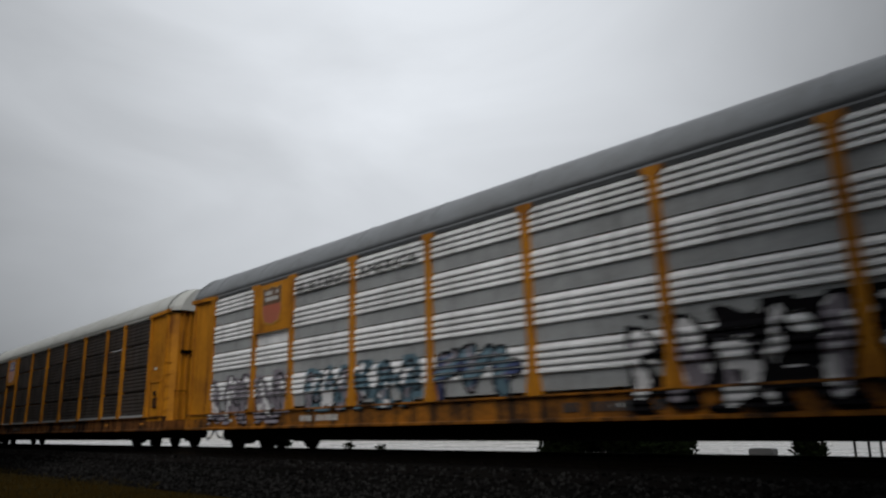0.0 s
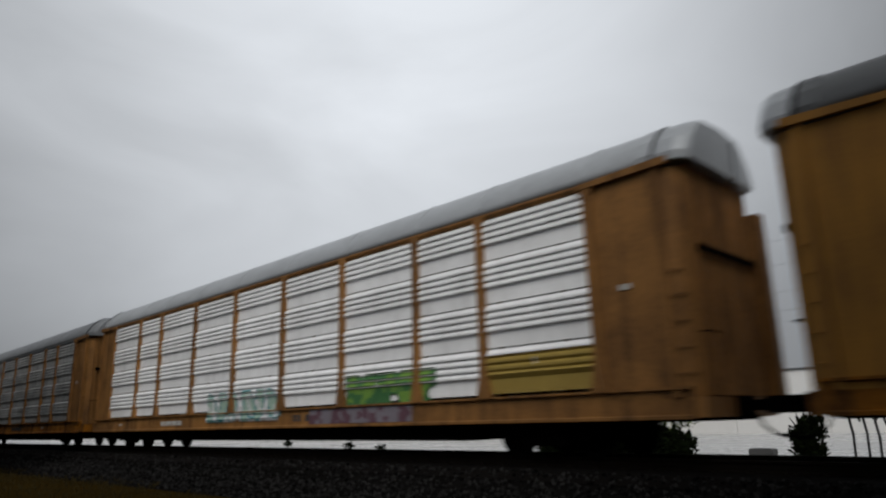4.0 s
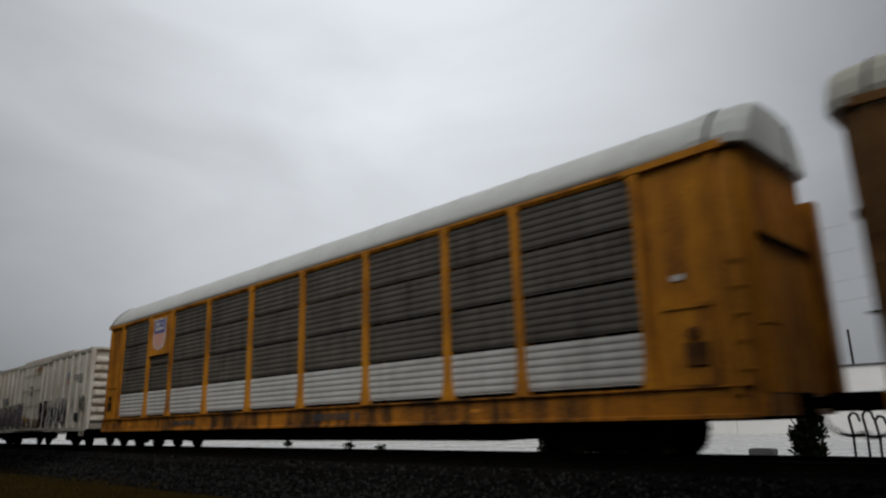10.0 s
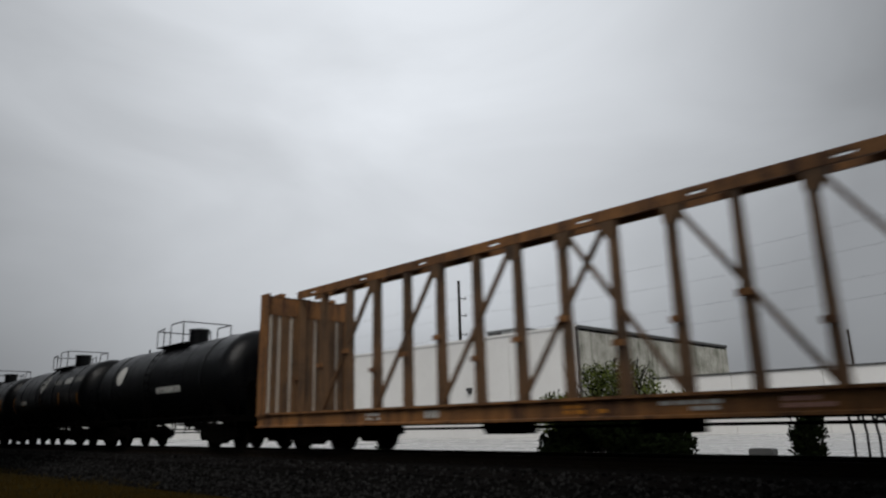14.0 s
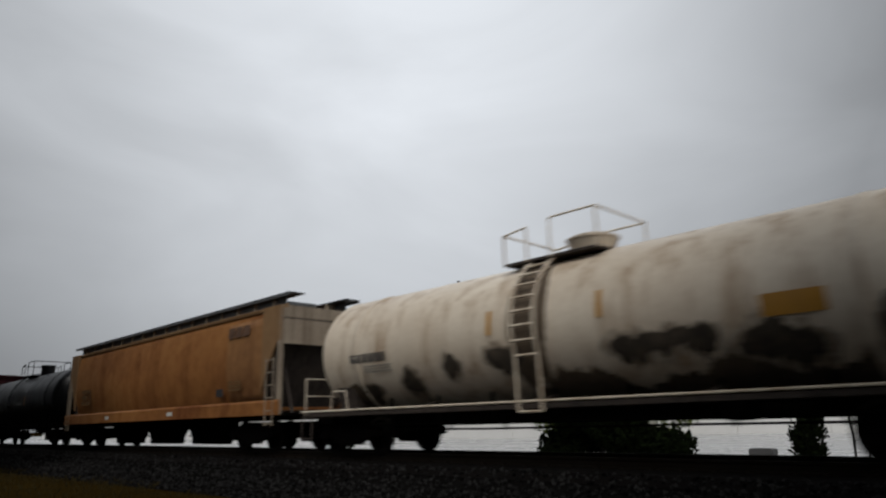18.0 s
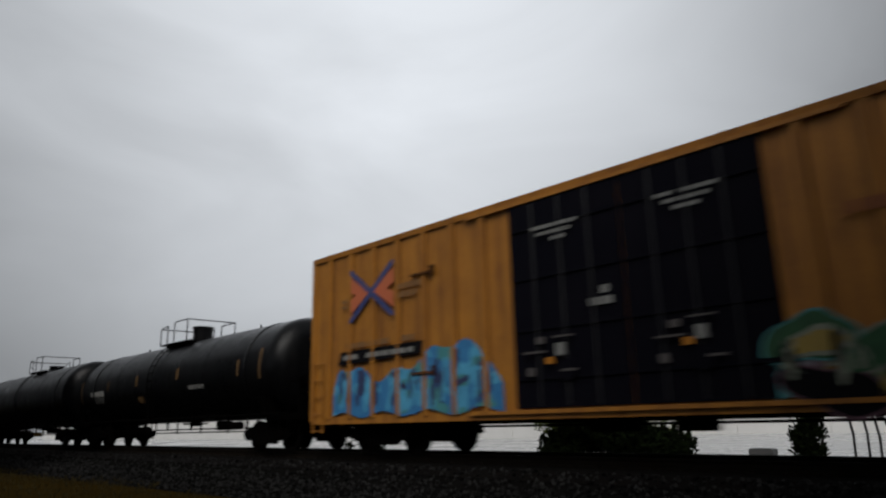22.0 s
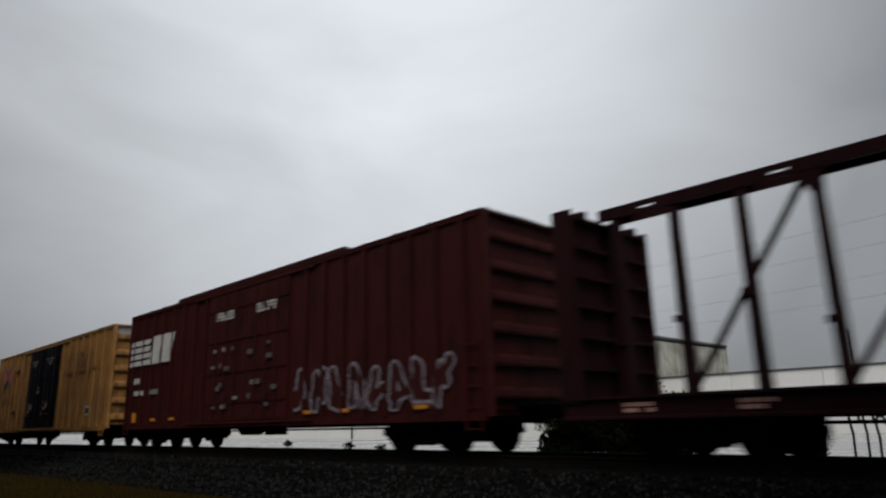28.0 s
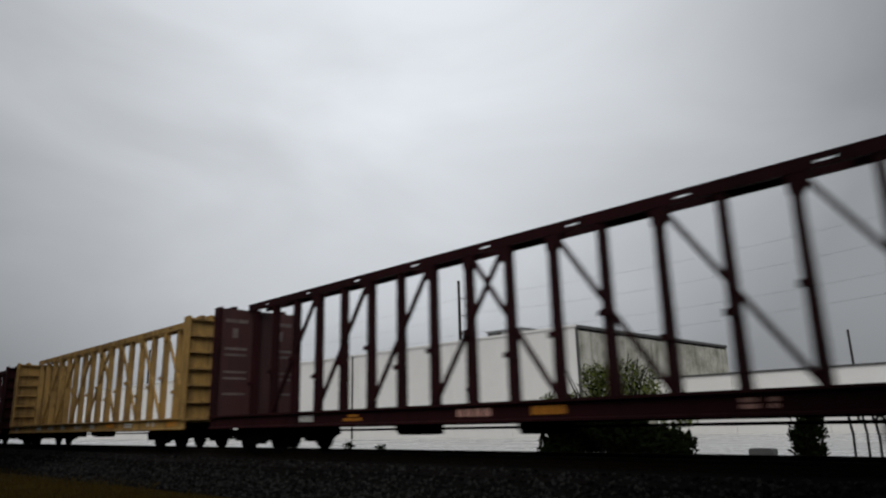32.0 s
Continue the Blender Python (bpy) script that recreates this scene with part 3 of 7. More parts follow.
def build_plants():
    rnd = random.Random(11)

    def bush(name, label, lumps, stems, size):
        t = thing(name, label, "bush")
        g = Geo()
        for c, r, k in lumps:
            # low clumps take the shaded leaf colour, high ones mostly the lit one
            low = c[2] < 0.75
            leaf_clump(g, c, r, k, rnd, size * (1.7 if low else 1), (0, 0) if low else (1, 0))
        part("foliage", g, [leaf_shaded, leaf_lit], t)
        g = Geo()
        for a, b in stems:
            mid = (Vector(a) + Vector(b)) / 2 + Vector((rnd.uniform(-0.15, 0.15), rnd.uniform(-0.15, 0.15), 0))
            g.cyl(a, mid, 0.05, 6, 0.035)
            g.cyl(mid, b, 0.035, 6, 0.012)
        tagged(part("stems", g, wood_dark, t), kind="stuff")

    lumps = []
    for i in range(26):
        x = -13.9 + rnd.uniform(-2.3, 2.3)
        lumps.append(((x, 22 + rnd.uniform(-1.0, 1.0), rnd.uniform(-0.4, 1.1)), (0.85, 0.7, 0.65), 900))
    for i in range(14):
        x = -13.3 + rnd.uniform(-1.3, 1.3)
        lumps.append(((x, 22 + rnd.uniform(-0.8, 0.8), rnd.uniform(1.2, 2.2)), (0.5, 0.5, 0.55), 200))
    stems = [((-13.5 + rnd.uniform(-0.8, 0.8), 22, YARD_Z), (-13.3 + rnd.uniform(-2.0, 1.7), 22 + rnd.uniform(-0.8, 0.8), rnd.uniform(1.6, 2.9))) for i in range(26)]
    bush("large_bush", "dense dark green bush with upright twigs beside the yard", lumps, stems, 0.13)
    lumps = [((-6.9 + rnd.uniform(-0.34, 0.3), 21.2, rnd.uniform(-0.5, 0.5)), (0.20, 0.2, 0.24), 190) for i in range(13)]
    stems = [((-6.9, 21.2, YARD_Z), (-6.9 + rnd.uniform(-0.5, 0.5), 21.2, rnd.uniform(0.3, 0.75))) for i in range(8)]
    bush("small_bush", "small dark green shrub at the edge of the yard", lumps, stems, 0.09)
    for x, y, h in ((-30.8, 23.2, 0.34), (-26.9, 22.2, 0.26), (-39.1, 24.6, 0.34)):
        bush("weed_clump", "low dark weed clump on the concrete", [((x, y, YARD_Z + h * 0.45), (0.28, 0.25, h * 0.5), 70)], [((x, y, YARD_Z), (x + 0.1, y, YARD_Z + h))], 0.1)
    for dx, h in ((0.0, 1.15), (0.34, 1.2), (0.62, 1.05)):
        t = thing("bent_pipe", "dark bent steel vent pipe standing in the yard", "pipe", "vent pipes")
        x, y = -5.85 + dx, 21.4
        pts = [(x, y, YARD_Z), (x + 0.03, y, YARD_Z + h * 0.6), (x - 0.02, y, YARD_Z + h), (x + 0.08, y, YARD_Z + h + 0.12), (x + 0.2, y, YARD_Z + h + 0.08), (x + 0.24, y, YARD_Z + h - 0.12)]
        part("pipe", Geo().tube(pts, 0.035, 8), metal_black, t)
    t = thing("utility_box", "low dark green utility box on the concrete", "utility box")
    part("casing", Geo().prism([(-8.75, YARD_Z), (-8.05, YARD_Z), (-8.05, YARD_Z + 0.26), (-8.12, YARD_Z + 0.3), (-8.68, YARD_Z + 0.3), (-8.75, YARD_Z + 0.26)], "y", 21.5, 21.9), trim_dark, t)


# ---- train parts that all cars share ----
def truck_meshes():
    g = Geo()
    out = [(-1.25, 0.42), (-1.2, 0.60), (-0.8, 0.66), (-0.5, 0.82), (0.5, 0.82), (0.8, 0.66), (1.2, 0.60), (1.25, 0.42), (0.98, 0.36), (0.62, 0.34), (0.45, 0.20), (-0.45, 0.20), (-0.62, 0.34), (-0.98, 0.36)]
    g.prism(out, "y", -0.08, 0.08)
    for x in (-0.89, 0.89):
        g.cyl((x, -0.16, 0.42), (x, 0.1, 0.42), 0.13, 12)
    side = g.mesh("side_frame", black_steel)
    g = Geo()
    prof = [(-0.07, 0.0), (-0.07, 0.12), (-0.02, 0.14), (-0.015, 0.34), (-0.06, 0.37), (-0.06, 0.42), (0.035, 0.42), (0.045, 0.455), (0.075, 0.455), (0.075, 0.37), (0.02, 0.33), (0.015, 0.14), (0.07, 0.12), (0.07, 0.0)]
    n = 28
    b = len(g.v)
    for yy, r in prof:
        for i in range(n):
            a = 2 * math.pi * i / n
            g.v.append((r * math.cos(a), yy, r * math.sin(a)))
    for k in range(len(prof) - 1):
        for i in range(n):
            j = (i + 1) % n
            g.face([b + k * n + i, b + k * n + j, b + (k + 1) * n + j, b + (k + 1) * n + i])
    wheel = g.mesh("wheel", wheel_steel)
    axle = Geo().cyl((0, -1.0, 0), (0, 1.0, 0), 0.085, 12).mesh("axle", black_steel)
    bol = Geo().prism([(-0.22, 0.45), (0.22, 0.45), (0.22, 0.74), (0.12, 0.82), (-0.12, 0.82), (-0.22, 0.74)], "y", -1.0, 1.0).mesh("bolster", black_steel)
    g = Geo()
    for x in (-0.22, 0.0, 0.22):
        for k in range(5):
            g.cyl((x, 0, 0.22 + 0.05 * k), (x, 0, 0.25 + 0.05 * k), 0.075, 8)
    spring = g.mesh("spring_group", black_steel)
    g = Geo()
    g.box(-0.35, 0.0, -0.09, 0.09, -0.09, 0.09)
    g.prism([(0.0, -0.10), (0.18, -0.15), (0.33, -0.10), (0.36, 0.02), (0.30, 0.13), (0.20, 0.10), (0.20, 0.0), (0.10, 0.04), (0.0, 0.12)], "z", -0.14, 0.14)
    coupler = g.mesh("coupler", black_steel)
    g = Geo()
    g.tube([(0, 0.35, 0.0), (0.12, 0.36, -0.22), (0.3, 0.37, -0.36), (0.5, 0.36, -0.4), (0.68, 0.33, -0.33)], 0.03, 6)
    hose = g.mesh("air_hose", black_steel)
    return dict(side=side, wheel=wheel, axle=axle, bolster=bol, spring=spring, coupler=coupler, hose=hose)


RUN = truck_meshes()
WHEELS = []
WHEEL_R = 0.42


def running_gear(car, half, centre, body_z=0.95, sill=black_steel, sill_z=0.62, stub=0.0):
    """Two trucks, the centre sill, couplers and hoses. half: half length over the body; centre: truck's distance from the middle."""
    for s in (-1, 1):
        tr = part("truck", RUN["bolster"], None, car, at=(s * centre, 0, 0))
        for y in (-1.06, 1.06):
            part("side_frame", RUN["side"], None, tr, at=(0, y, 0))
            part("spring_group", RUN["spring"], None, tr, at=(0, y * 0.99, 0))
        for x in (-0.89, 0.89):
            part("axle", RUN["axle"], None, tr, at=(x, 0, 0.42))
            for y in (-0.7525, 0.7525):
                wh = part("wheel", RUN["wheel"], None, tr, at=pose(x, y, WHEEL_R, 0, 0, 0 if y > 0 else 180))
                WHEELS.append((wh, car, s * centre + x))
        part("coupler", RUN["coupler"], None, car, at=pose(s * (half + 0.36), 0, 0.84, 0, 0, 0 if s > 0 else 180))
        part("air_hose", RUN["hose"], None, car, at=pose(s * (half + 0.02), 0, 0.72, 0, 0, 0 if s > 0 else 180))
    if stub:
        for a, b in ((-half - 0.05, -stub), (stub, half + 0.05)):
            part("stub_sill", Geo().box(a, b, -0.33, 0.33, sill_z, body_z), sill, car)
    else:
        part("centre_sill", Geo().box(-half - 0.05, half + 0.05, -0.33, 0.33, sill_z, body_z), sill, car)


def ladder_geo(x, y, z0, z1, w=0.42, out=-0.06, r=0.016):
    g = Geo()
    n = int((z1 - z0) / 0.38)
    for dx in (-w / 2, w / 2):
        g.box(x + dx - 0.02, x + dx + 0.02, y + out - 0.012, y + out + 0.012, z0, z1)
    for i in range(n + 1):
        z = z0 + 0.06 + (z1 - z0 - 0.12) * i / max(1, n)
        g.cyl((x - w / 2, y + out, z), (x + w / 2, y + out, z), r, 6)
    return g


def bars(parent, x0, x1, z0, z1, y, mat, rows=1, cols=6, seed=1, name="stencil", slant=0.0):
    """Lettering that cannot be read: short bars in rows."""
    rnd = random.Random(seed)
    g = Geo()
    hz = (z1 - z0) / rows
    for r in range(rows):
        zz = z1 - hz * (r + 1)
        w = (x1 - x0) / cols
        for c in range(cols):
            if rnd.random() < 0.08:
                continue
            a = x0 + w * c + w * 0.06
            b = a + w * rnd.uniform(0.62, 0.88)
            lo, hi = zz + hz * 0.12, zz + hz * (0.80 if rows > 1 else 0.95)
            g.prism([(a, lo), (b, lo), (b + slant * (hi - lo), hi), (a + slant * (hi - lo), hi)], "y", y, y + 0.006)
    return tagged(part(name, g, mat, parent), kind="stuff")


def words(parent, text, x0, x1, z0, height, y, mat):
    """Raised lettering on the near side, drawn with the built-in font and stretched to its length."""
    cu = bpy.data.curves.new("lettering", "FONT")
    cu.body, cu.size, cu.extrude = text, 1.0, 0.003
    ob = bpy.data.objects.new("lettering", cu)
    scene.collection.objects.link(ob)
    me = bpy.data.meshes.new_from_object(ob.evaluated_get(bpy.context.evaluated_depsgraph_get()))
    bpy.data.objects.remove(ob)
    xs = [v.co.x for v in me.vertices]
    ys = [v.co.y for v in me.vertices]
    kx, ky = (x1 - x0) / (max(xs) - min(xs)), height / (max(ys) - min(ys))
    for v in me.vertices:
        v.co = (x0 + (v.co.x - min(xs)) * kx, y - v.co.z, z0 + (v.co.y - min(ys)) * ky)
    me.materials.append(mat)
    return tagged(part("lettering", me, None, parent, "words in black capitals"), kind="stuff")


def plate(parent, pts, y, mat, name="marking", label="", thick=0.006):
    return part(name, Geo().prism(pts, "y", y, y + thick), mat, parent, label)


def rect(x0, x1, z0, z1):
    return [(x0, z0), (x1, z0), (x1, z1), (x0, z1)]


def graffiti(parent, x0, x1, z0, z1, y, mats, seed, depth=None, cell=0.045, label="", weight=0.13, letter=0.85, cloud=0.0, ragged=0.0):
    """Spray-painted tangle of round strokes with an outline, on the surface y + depth(z). mats: outline, then fills."""
    rnd = random.Random(seed)
    nx, nz = max(4, int((x1 - x0) / cell)), max(4, int((z1 - z0) / cell))
    X, Z = np.meshgrid(np.linspace(x0, x1, nx + 1)[:-1] + cell / 2, np.linspace(z0, z1, nz + 1)[:-1] + cell / 2)
    best = np.full(X.shape, 9.0)
    which = np.zeros(X.shape, int)
    n = max(1, int((x1 - x0) / letter))
    H = z1 - z0
    for i in range(n):
        cx = x0 + (x1 - x0) * (i + 0.5) / n
        wd = (x1 - x0) / n * 0.5
        pts = [(cx + rnd.uniform(-1, 1) * wd * 0.75, z0 + H * rnd.uniform(0.15, 0.85)) for k in range(5)]
        pts[0] = (cx - wd * rnd.uniform(0.3, 0.8), z0 + H * rnd.uniform(0.1, 0.25))
        pts[1] = (cx - wd * rnd.uniform(0.0, 0.6), z0 + H * rnd.uniform(0.7, 0.88))
        for (a, b), (c, d) in zip(pts, pts[1:]):
            L = max(1e-6, (c - a) ** 2 + (d - b) ** 2)
            t = np.clip(((X - a) * (c - a) + (Z - b) * (d - b)) / L, 0, 1)
            dist = np.hypot(X - a - t * (c - a), Z - b - t * (d - b)) - weight * rnd.uniform(0.75, 1.25)
            m = dist < best
            best[m] = dist[m]
            which[m] = i * 3 + int(rnd.random() * 3)
    wob = 0.05 * np.sin(X * 7.1 + seed) * np.sin(Z * 9.3 + seed * 2)
    g = Geo()
    fills = len(mats) - 1
    dz, dx = (z1 - z0) / nz, (x1 - x0) / nx
    for i in range(nz):
        za, zb = z0 + i * dz, z0 + (i + 1) * dz
        ya = y - 0.005 - (depth(za) if depth else 0)
        yb = y - 0.005 - (depth(zb) if depth else 0)
        for j in range(nx):
            d = best[i, j] + wob[i, j] * 0.6
            if ragged:
                f = j / nx
                top_edge = 0.66 + 0.10 * math.sin(11 * f + ragged) + 0.07 * math.sin(29 * f + 2 * ragged) + 0.30 * math.exp(-((f - 0.8) / 0.13) ** 2)
                side = 0.5 + 4.0 * min(f, 1 - f) ** 0.7
                if i / nz > top_edge * min(1.0, side) or i / nz < 0.05 + 0.04 * math.sin(23 * f):
                    continue
            if d > 0.065 + cloud * (0.5 + 0.5 * math.sin(j * 0.21 + i * 0.4 + seed)):
                continue
            slot = 0 if d > 0.0 else 1 + (which[i, j] + (1 if wob[i, j] > 0.02 else 0)) % fills
            if d > 0.065:
                slot = fills
            b = len(g.v)
            xa, xb = x0 + j * dx, x0 + (j + 1) * dx
            g.v += [(xa, ya, za), (xb, ya, za), (xb, yb, zb), (xa, yb, zb)]
            g.face([b, b + 1, b + 2, b + 3], False, slot)
    me = bpy.data.meshes.new("graffiti")
    me.from_pydata(g.v, [], g.f)
    me.polygons.foreach_set("material_index", g.m)
    for m in mats:
        me.materials.append(m)
    return part("graffiti", me, None, parent, label or "spray-painted graffiti")


def bubble(parent, cx, cz, rx, rz, y, mats, seed, tilt=0.0):
    """One swollen spray-paint letter: a dark or pale edge, then rings of fill, each a thin uneven plate."""
    for k, m in enumerate(mats):
        inset = (0.0, 0.04, 0.16, 0.24, 0.30)[k]
        qx, qz = max(0.04, rx - inset), max(0.03, rz - inset)
        ox, oz = (0.0, 0.0) if k < 2 else (rx * 0.16 * math.sin(seed), -rz * 0.16)
        pts = []
        for i in range(26):
            a = 2 * math.pi * i / 26
            w = 1.0 + 0.14 * math.sin(2 * a + seed) + 0.11 * math.sin(3 * a + 2.1 * seed) + 0.06 * math.sin(5 * a + seed)
            px, pz = qx * w * math.cos(a), qz * w * math.sin(a)
            pts.append((cx + ox + px * math.cos(tilt) - pz * math.sin(tilt), cz + oz + px * math.sin(tilt) + pz * math.cos(tilt)))
        plate(parent, pts, y - 0.0022 * k, m, "graffiti_shape", thick=0.002)


def shield(parent, x, z, w, h, y, faded=False):
    """A two-field shield: blue head with white bars, pale red body."""
    def outline(s):
        a, b = w * s / 2, h * s / 2
        return [(x - a * 0.55, z + b * 0.86), (x - a, z + b), (x - a * 0.95, z + b * 0.3), (x - a * 1.0, z - b * 0.3), (x - a * 0.75, z - b * 0.82), (x, z - b), (x + a * 0.75, z - b * 0.82), (x + a * 1.0, z - b * 0.3), (x + a * 0.95, z + b * 0.3), (x + a, z + b), (x + a * 0.55, z + b * 0.86), (x, z + b * 0.98)]
    plate(parent, outline(1.08), y, mark_amber if faded else mark_white, "shield_rim")
    plate(parent, [(p, min(q, z + h * 0.04)) for p, q in outline(0.98)], y - 0.004, mark_red if faded else mark_pink, "shield_body")
    plate(parent, [(p, max(q, z + h * 0.02)) for p, q in outline(0.98)], y - 0.005, mark_umber if faded else mark_blue, "shield_head")
    bars(parent, x - w * 0.36, x + w * 0.36, z + h * 0.10, z + h * 0.42, y - 0.010, mark_white, 2, 5, 3, "shield_lettering")


# ---- auto racks ----
HALF_RACK = 13.5
BAY_EDGES = [-11.7, -9.0, -7.0, -4.2, -1.4, 1.4, 4.2, 7.0, 9.0, 11.7]
SHEET = 0.91
SHEETS = {}


def rib_depth(style):
    if style == "grouped":
        knots = [(0, 0), (0.33, 0)]
        for k in range(4):
            b = 0.345 + 0.138 * k
            knots += [(b, 0), (b + 0.006, 0.06), (b + 0.050, 0.06), (b + 0.125, 0)]
        knots += [(SHEET, 0)]
    else:
        knots = [(0, 0)]
        for k in range(6):
            b = 0.05 + 0.14 * k
            knots += [(b, 0), (b + 0.03, 0.014), (b + 0.07, 0.014), (b + 0.12, 0)]
        knots += [(SHEET, 0)]
    return knots


def sheet_mesh(style, width, mat):
    key = (style, width, mat.name)
    if key not in SHEETS:
        kn = rib_depth(style)
        gap = 0.015 if style == "grouped" else 0.03
        pts = [(-d, z + (gap if i == 0 else -gap if i == len(kn) - 1 else 0)) for i, (z, d) in enumerate(kn)]
        pts += [(0.03, SHEET - gap), (0.03, gap)]
        SHEETS[key] = Geo().prism(pts, "x", 0.0, width).mesh("side_sheet", mat)
    return SHEETS[key]


def clip_mesh(mat):
    key = ("clip", mat.name)
    if key not in SHEETS:
        SHEETS[key] = Geo().prism([(-0.05, -0.045), (0.05, -0.045), (0.06, 0.0), (0.05, 0.045), (-0.05, 0.045), (-0.06, 0.0)], "y", -0.03, 0.02).mesh("joint_clip", mat)
    return SHEETS[key]


def depth_at(style):
    kn = rib_depth(style)
    zs, ds = [k[0] for k in kn], [k[1] for k in kn]
    return lambda z: float(np.interp((z - 1.18) % SHEET, zs, ds))


def post_mesh(mat, flare, w=0.085):
    g = Geo()
    out = [(-w * 2.1, 1.12), (w * 2.1, 1.12), (w * 2.0, 1.22), (w * 1.1, 1.62), (w, 1.9), (w, 4.68), (w * flare, 4.76), (w * flare, 4.86), (-w * flare, 4.86), (-w * flare, 4.76), (-w, 4.68), (-w, 1.9), (-w * 1.1, 1.62), (-w * 2.0, 1.22)]
    g.prism(out, "y", -0.085, 0.06)
    return g.mesh("post", mat)


def gable_geo(prof, s):
    """Cap over the end doors: the roof's outline, drawn in round the corners."""
    g = Geo()
    k = len(prof)
    stations = ((13.08, 1.0, 1.0), (13.42, 0.99, 1.0), (13.60, 0.90, 0.997), (13.66, 0.84, 0.985))
    for x, w, h in stations:
        for y, z in prof:
            g.v.append((s * x, y * w, 4.86 + (z - 4.86) * h))
    for i in range(len(stations) - 1):
        for j in range(k):
            m = (j + 1) % k
            g.face([i * k + j, i * k + m, (i + 1) * k + m, (i + 1) * k + j])
    n = (len(stations) - 1) * k
    g.v += g.v[n:n + k]
    g.face([n + k + j for j in range(k)])
    return g


def autorack(label, style, sheet_mats, frame_m, roof_m, sill_m, logo="", door_low=False, end_m=None, bottom=None, seed=1, eave=False, far_open=(), clips=None, hood_m=None, gable_m=None):
    """sheet_mats: four materials, bottom row first."""
    car = thing("auto_rack_car", label, "train car", "auto rack cars")
    ny = -1.50
    running_gear(car, HALF_RACK, 10.15, 1.0)
    post = post_mesh(frame_m, 2.2 if seed % 2 else 1.6, 0.085 if style == "grouped" else 0.072)
    rnd = random.Random(seed)
    for side in (-1, 1):
        for x in BAY_EDGES:
            part("post", post, None, car, at=pose(x, side * 1.47, 0, 0, 0, 0 if side < 0 else 180))
        for k in range(9):
            a, b = BAY_EDGES[k], BAY_EDGES[k + 1]
            w = round(b - a - 0.16, 2)
            for r in range(4):
                # a dented or shifted sheet here and there
                dy = rnd.uniform(-0.004, 0.004)
                if side > 0 and r == 3 and k in far_open:
                    continue
                if clips and side < 0 and r:
                    for cx in (a + 0.14, (a + b) / 2 + rnd.uniform(-0.1, 0.1), b - 0.14):
                        part("joint_clip", clip_mesh(clips), None, car, at=(cx, -1.47, 1.18 + SHEET * r))
                part("side_sheet", sheet_mesh(style, w, sheet_mats[r]), None, car, at=pose(a + 0.08 if side < 0 else b - 0.08, side * 1.455 + dy, 1.18 + SHEET * r, 0, 0, 0 if side < 0 else 180))
        # side sill with lower flange, rub rail and top rail
        g = Geo()
        g.prism([(side * 1.40, 0.64), (side * 1.52, 0.64), (side * 1.52, 0.69), (side * 1.475, 0.71), (side * 1.475, 1.08), (side * 1.54, 1.10), (side * 1.54, 1.14), (side * 1.40, 1.14)], "x", -HALF_RACK + 0.2, HALF_RACK - 0.2)
        part("side_sill", g, sill_m, car)
        part("top_rail", Geo().prism([(side * 1.40, 4.80), (side * 1.49, 4.80), (side * 1.53, 4.865), (side * 1.53, 4.91), (side * 1.40, 4.91)], "x", -HALF_RACK + 0.3, HALF_RACK - 0.3), frame_m if eave else roof_m, car)
        if bottom:
            part("rub_rail", Geo().box(-11.8, 11.8, side * 1.47 - 0.05, side * 1.47 + 0.05, 1.14, 1.22), bottom, car)
        for s in (-1, 1):
            # end side panel, curved round the corner
            pts = [(s * 11.78, side * 1.48), (s * 13.10, side * 1.48), (s * 13.32, side * 1.40), (s * 13.46, side * 1.22), (s * 13.40, side * 1.18), (s * 13.27, side * 1.35), (s * 13.08, side * 1.42), (s * 11.78, side * 1.42)]
            part("end_panel", Geo().prism(pts, "z", 0.98, 4.82), frame_m, car)
            part("end_post", Geo().box(min(s * 13.02, s * 13.12), max(s * 13.02, s * 13.12), side * 1.5 - 0.03, side * 1.5 + 0.03, 0.98, 4.86), frame_m, car)
            for k in range(5 if side < 0 else 0):
                z = 1.35 + 0.42 * k
                part("grab_iron", Geo().tube([(s * 13.14, side * 1.46, z), (s * 13.16, side * 1.51, z), (s * 13.36, side * 1.42, z), (s * 13.35, side * 1.36, z)], 0.011, 5), frame_m, car)
            part("end_beam", Geo().prism([(s * 11.5, 4.80), (s * 13.3, 4.84), (s * 13.3, 4.98), (s * 11.5, 4.90)], "y", side * 1.52 - 0.05, side * 1.52 + 0.04), frame_m, car)
            if door_low:
                part("access_hatch", Geo().box(min(s * 12.0, s * 12.85), max(s * 12.0, s * 12.85), side * 1.5 - 0.02, side * 1.5 + 0.02, 1.15, 2.35).box(min(s * 12.0, s * 12.85), max(s * 12.0, s * 12.85), side * 1.5 - 0.05, side * 1.5 + 0.05, 2.35, 2.42), frame_m, car)
                part("lock_box", Geo().box(min(s * 12.35, s * 12.7), max(s * 12.35, s * 12.7), side * 1.53 - 0.03, side * 1.53 + 0.03, 1.45, 1.8).cyl((s * 12.5, side * 1.5, 1.95), (s * 12.5, side * 1.58, 1.95), 0.10, 10), sill_rust, car)
    # end doors: two ribbed leaves
    for s in (-1, 1):
        for lo, hi in ((-1.2, -0.01), (0.01, 1.2)):
            d = part("end_door", Geo().box(min(s * 13.40, s * 13.46), max(s * 13.40, s * 13.46), lo, hi, 1.0, 4.92), end_m or frame_m, car)
            for k in range(5):
                y = lo + 0.12 + k * 0.24
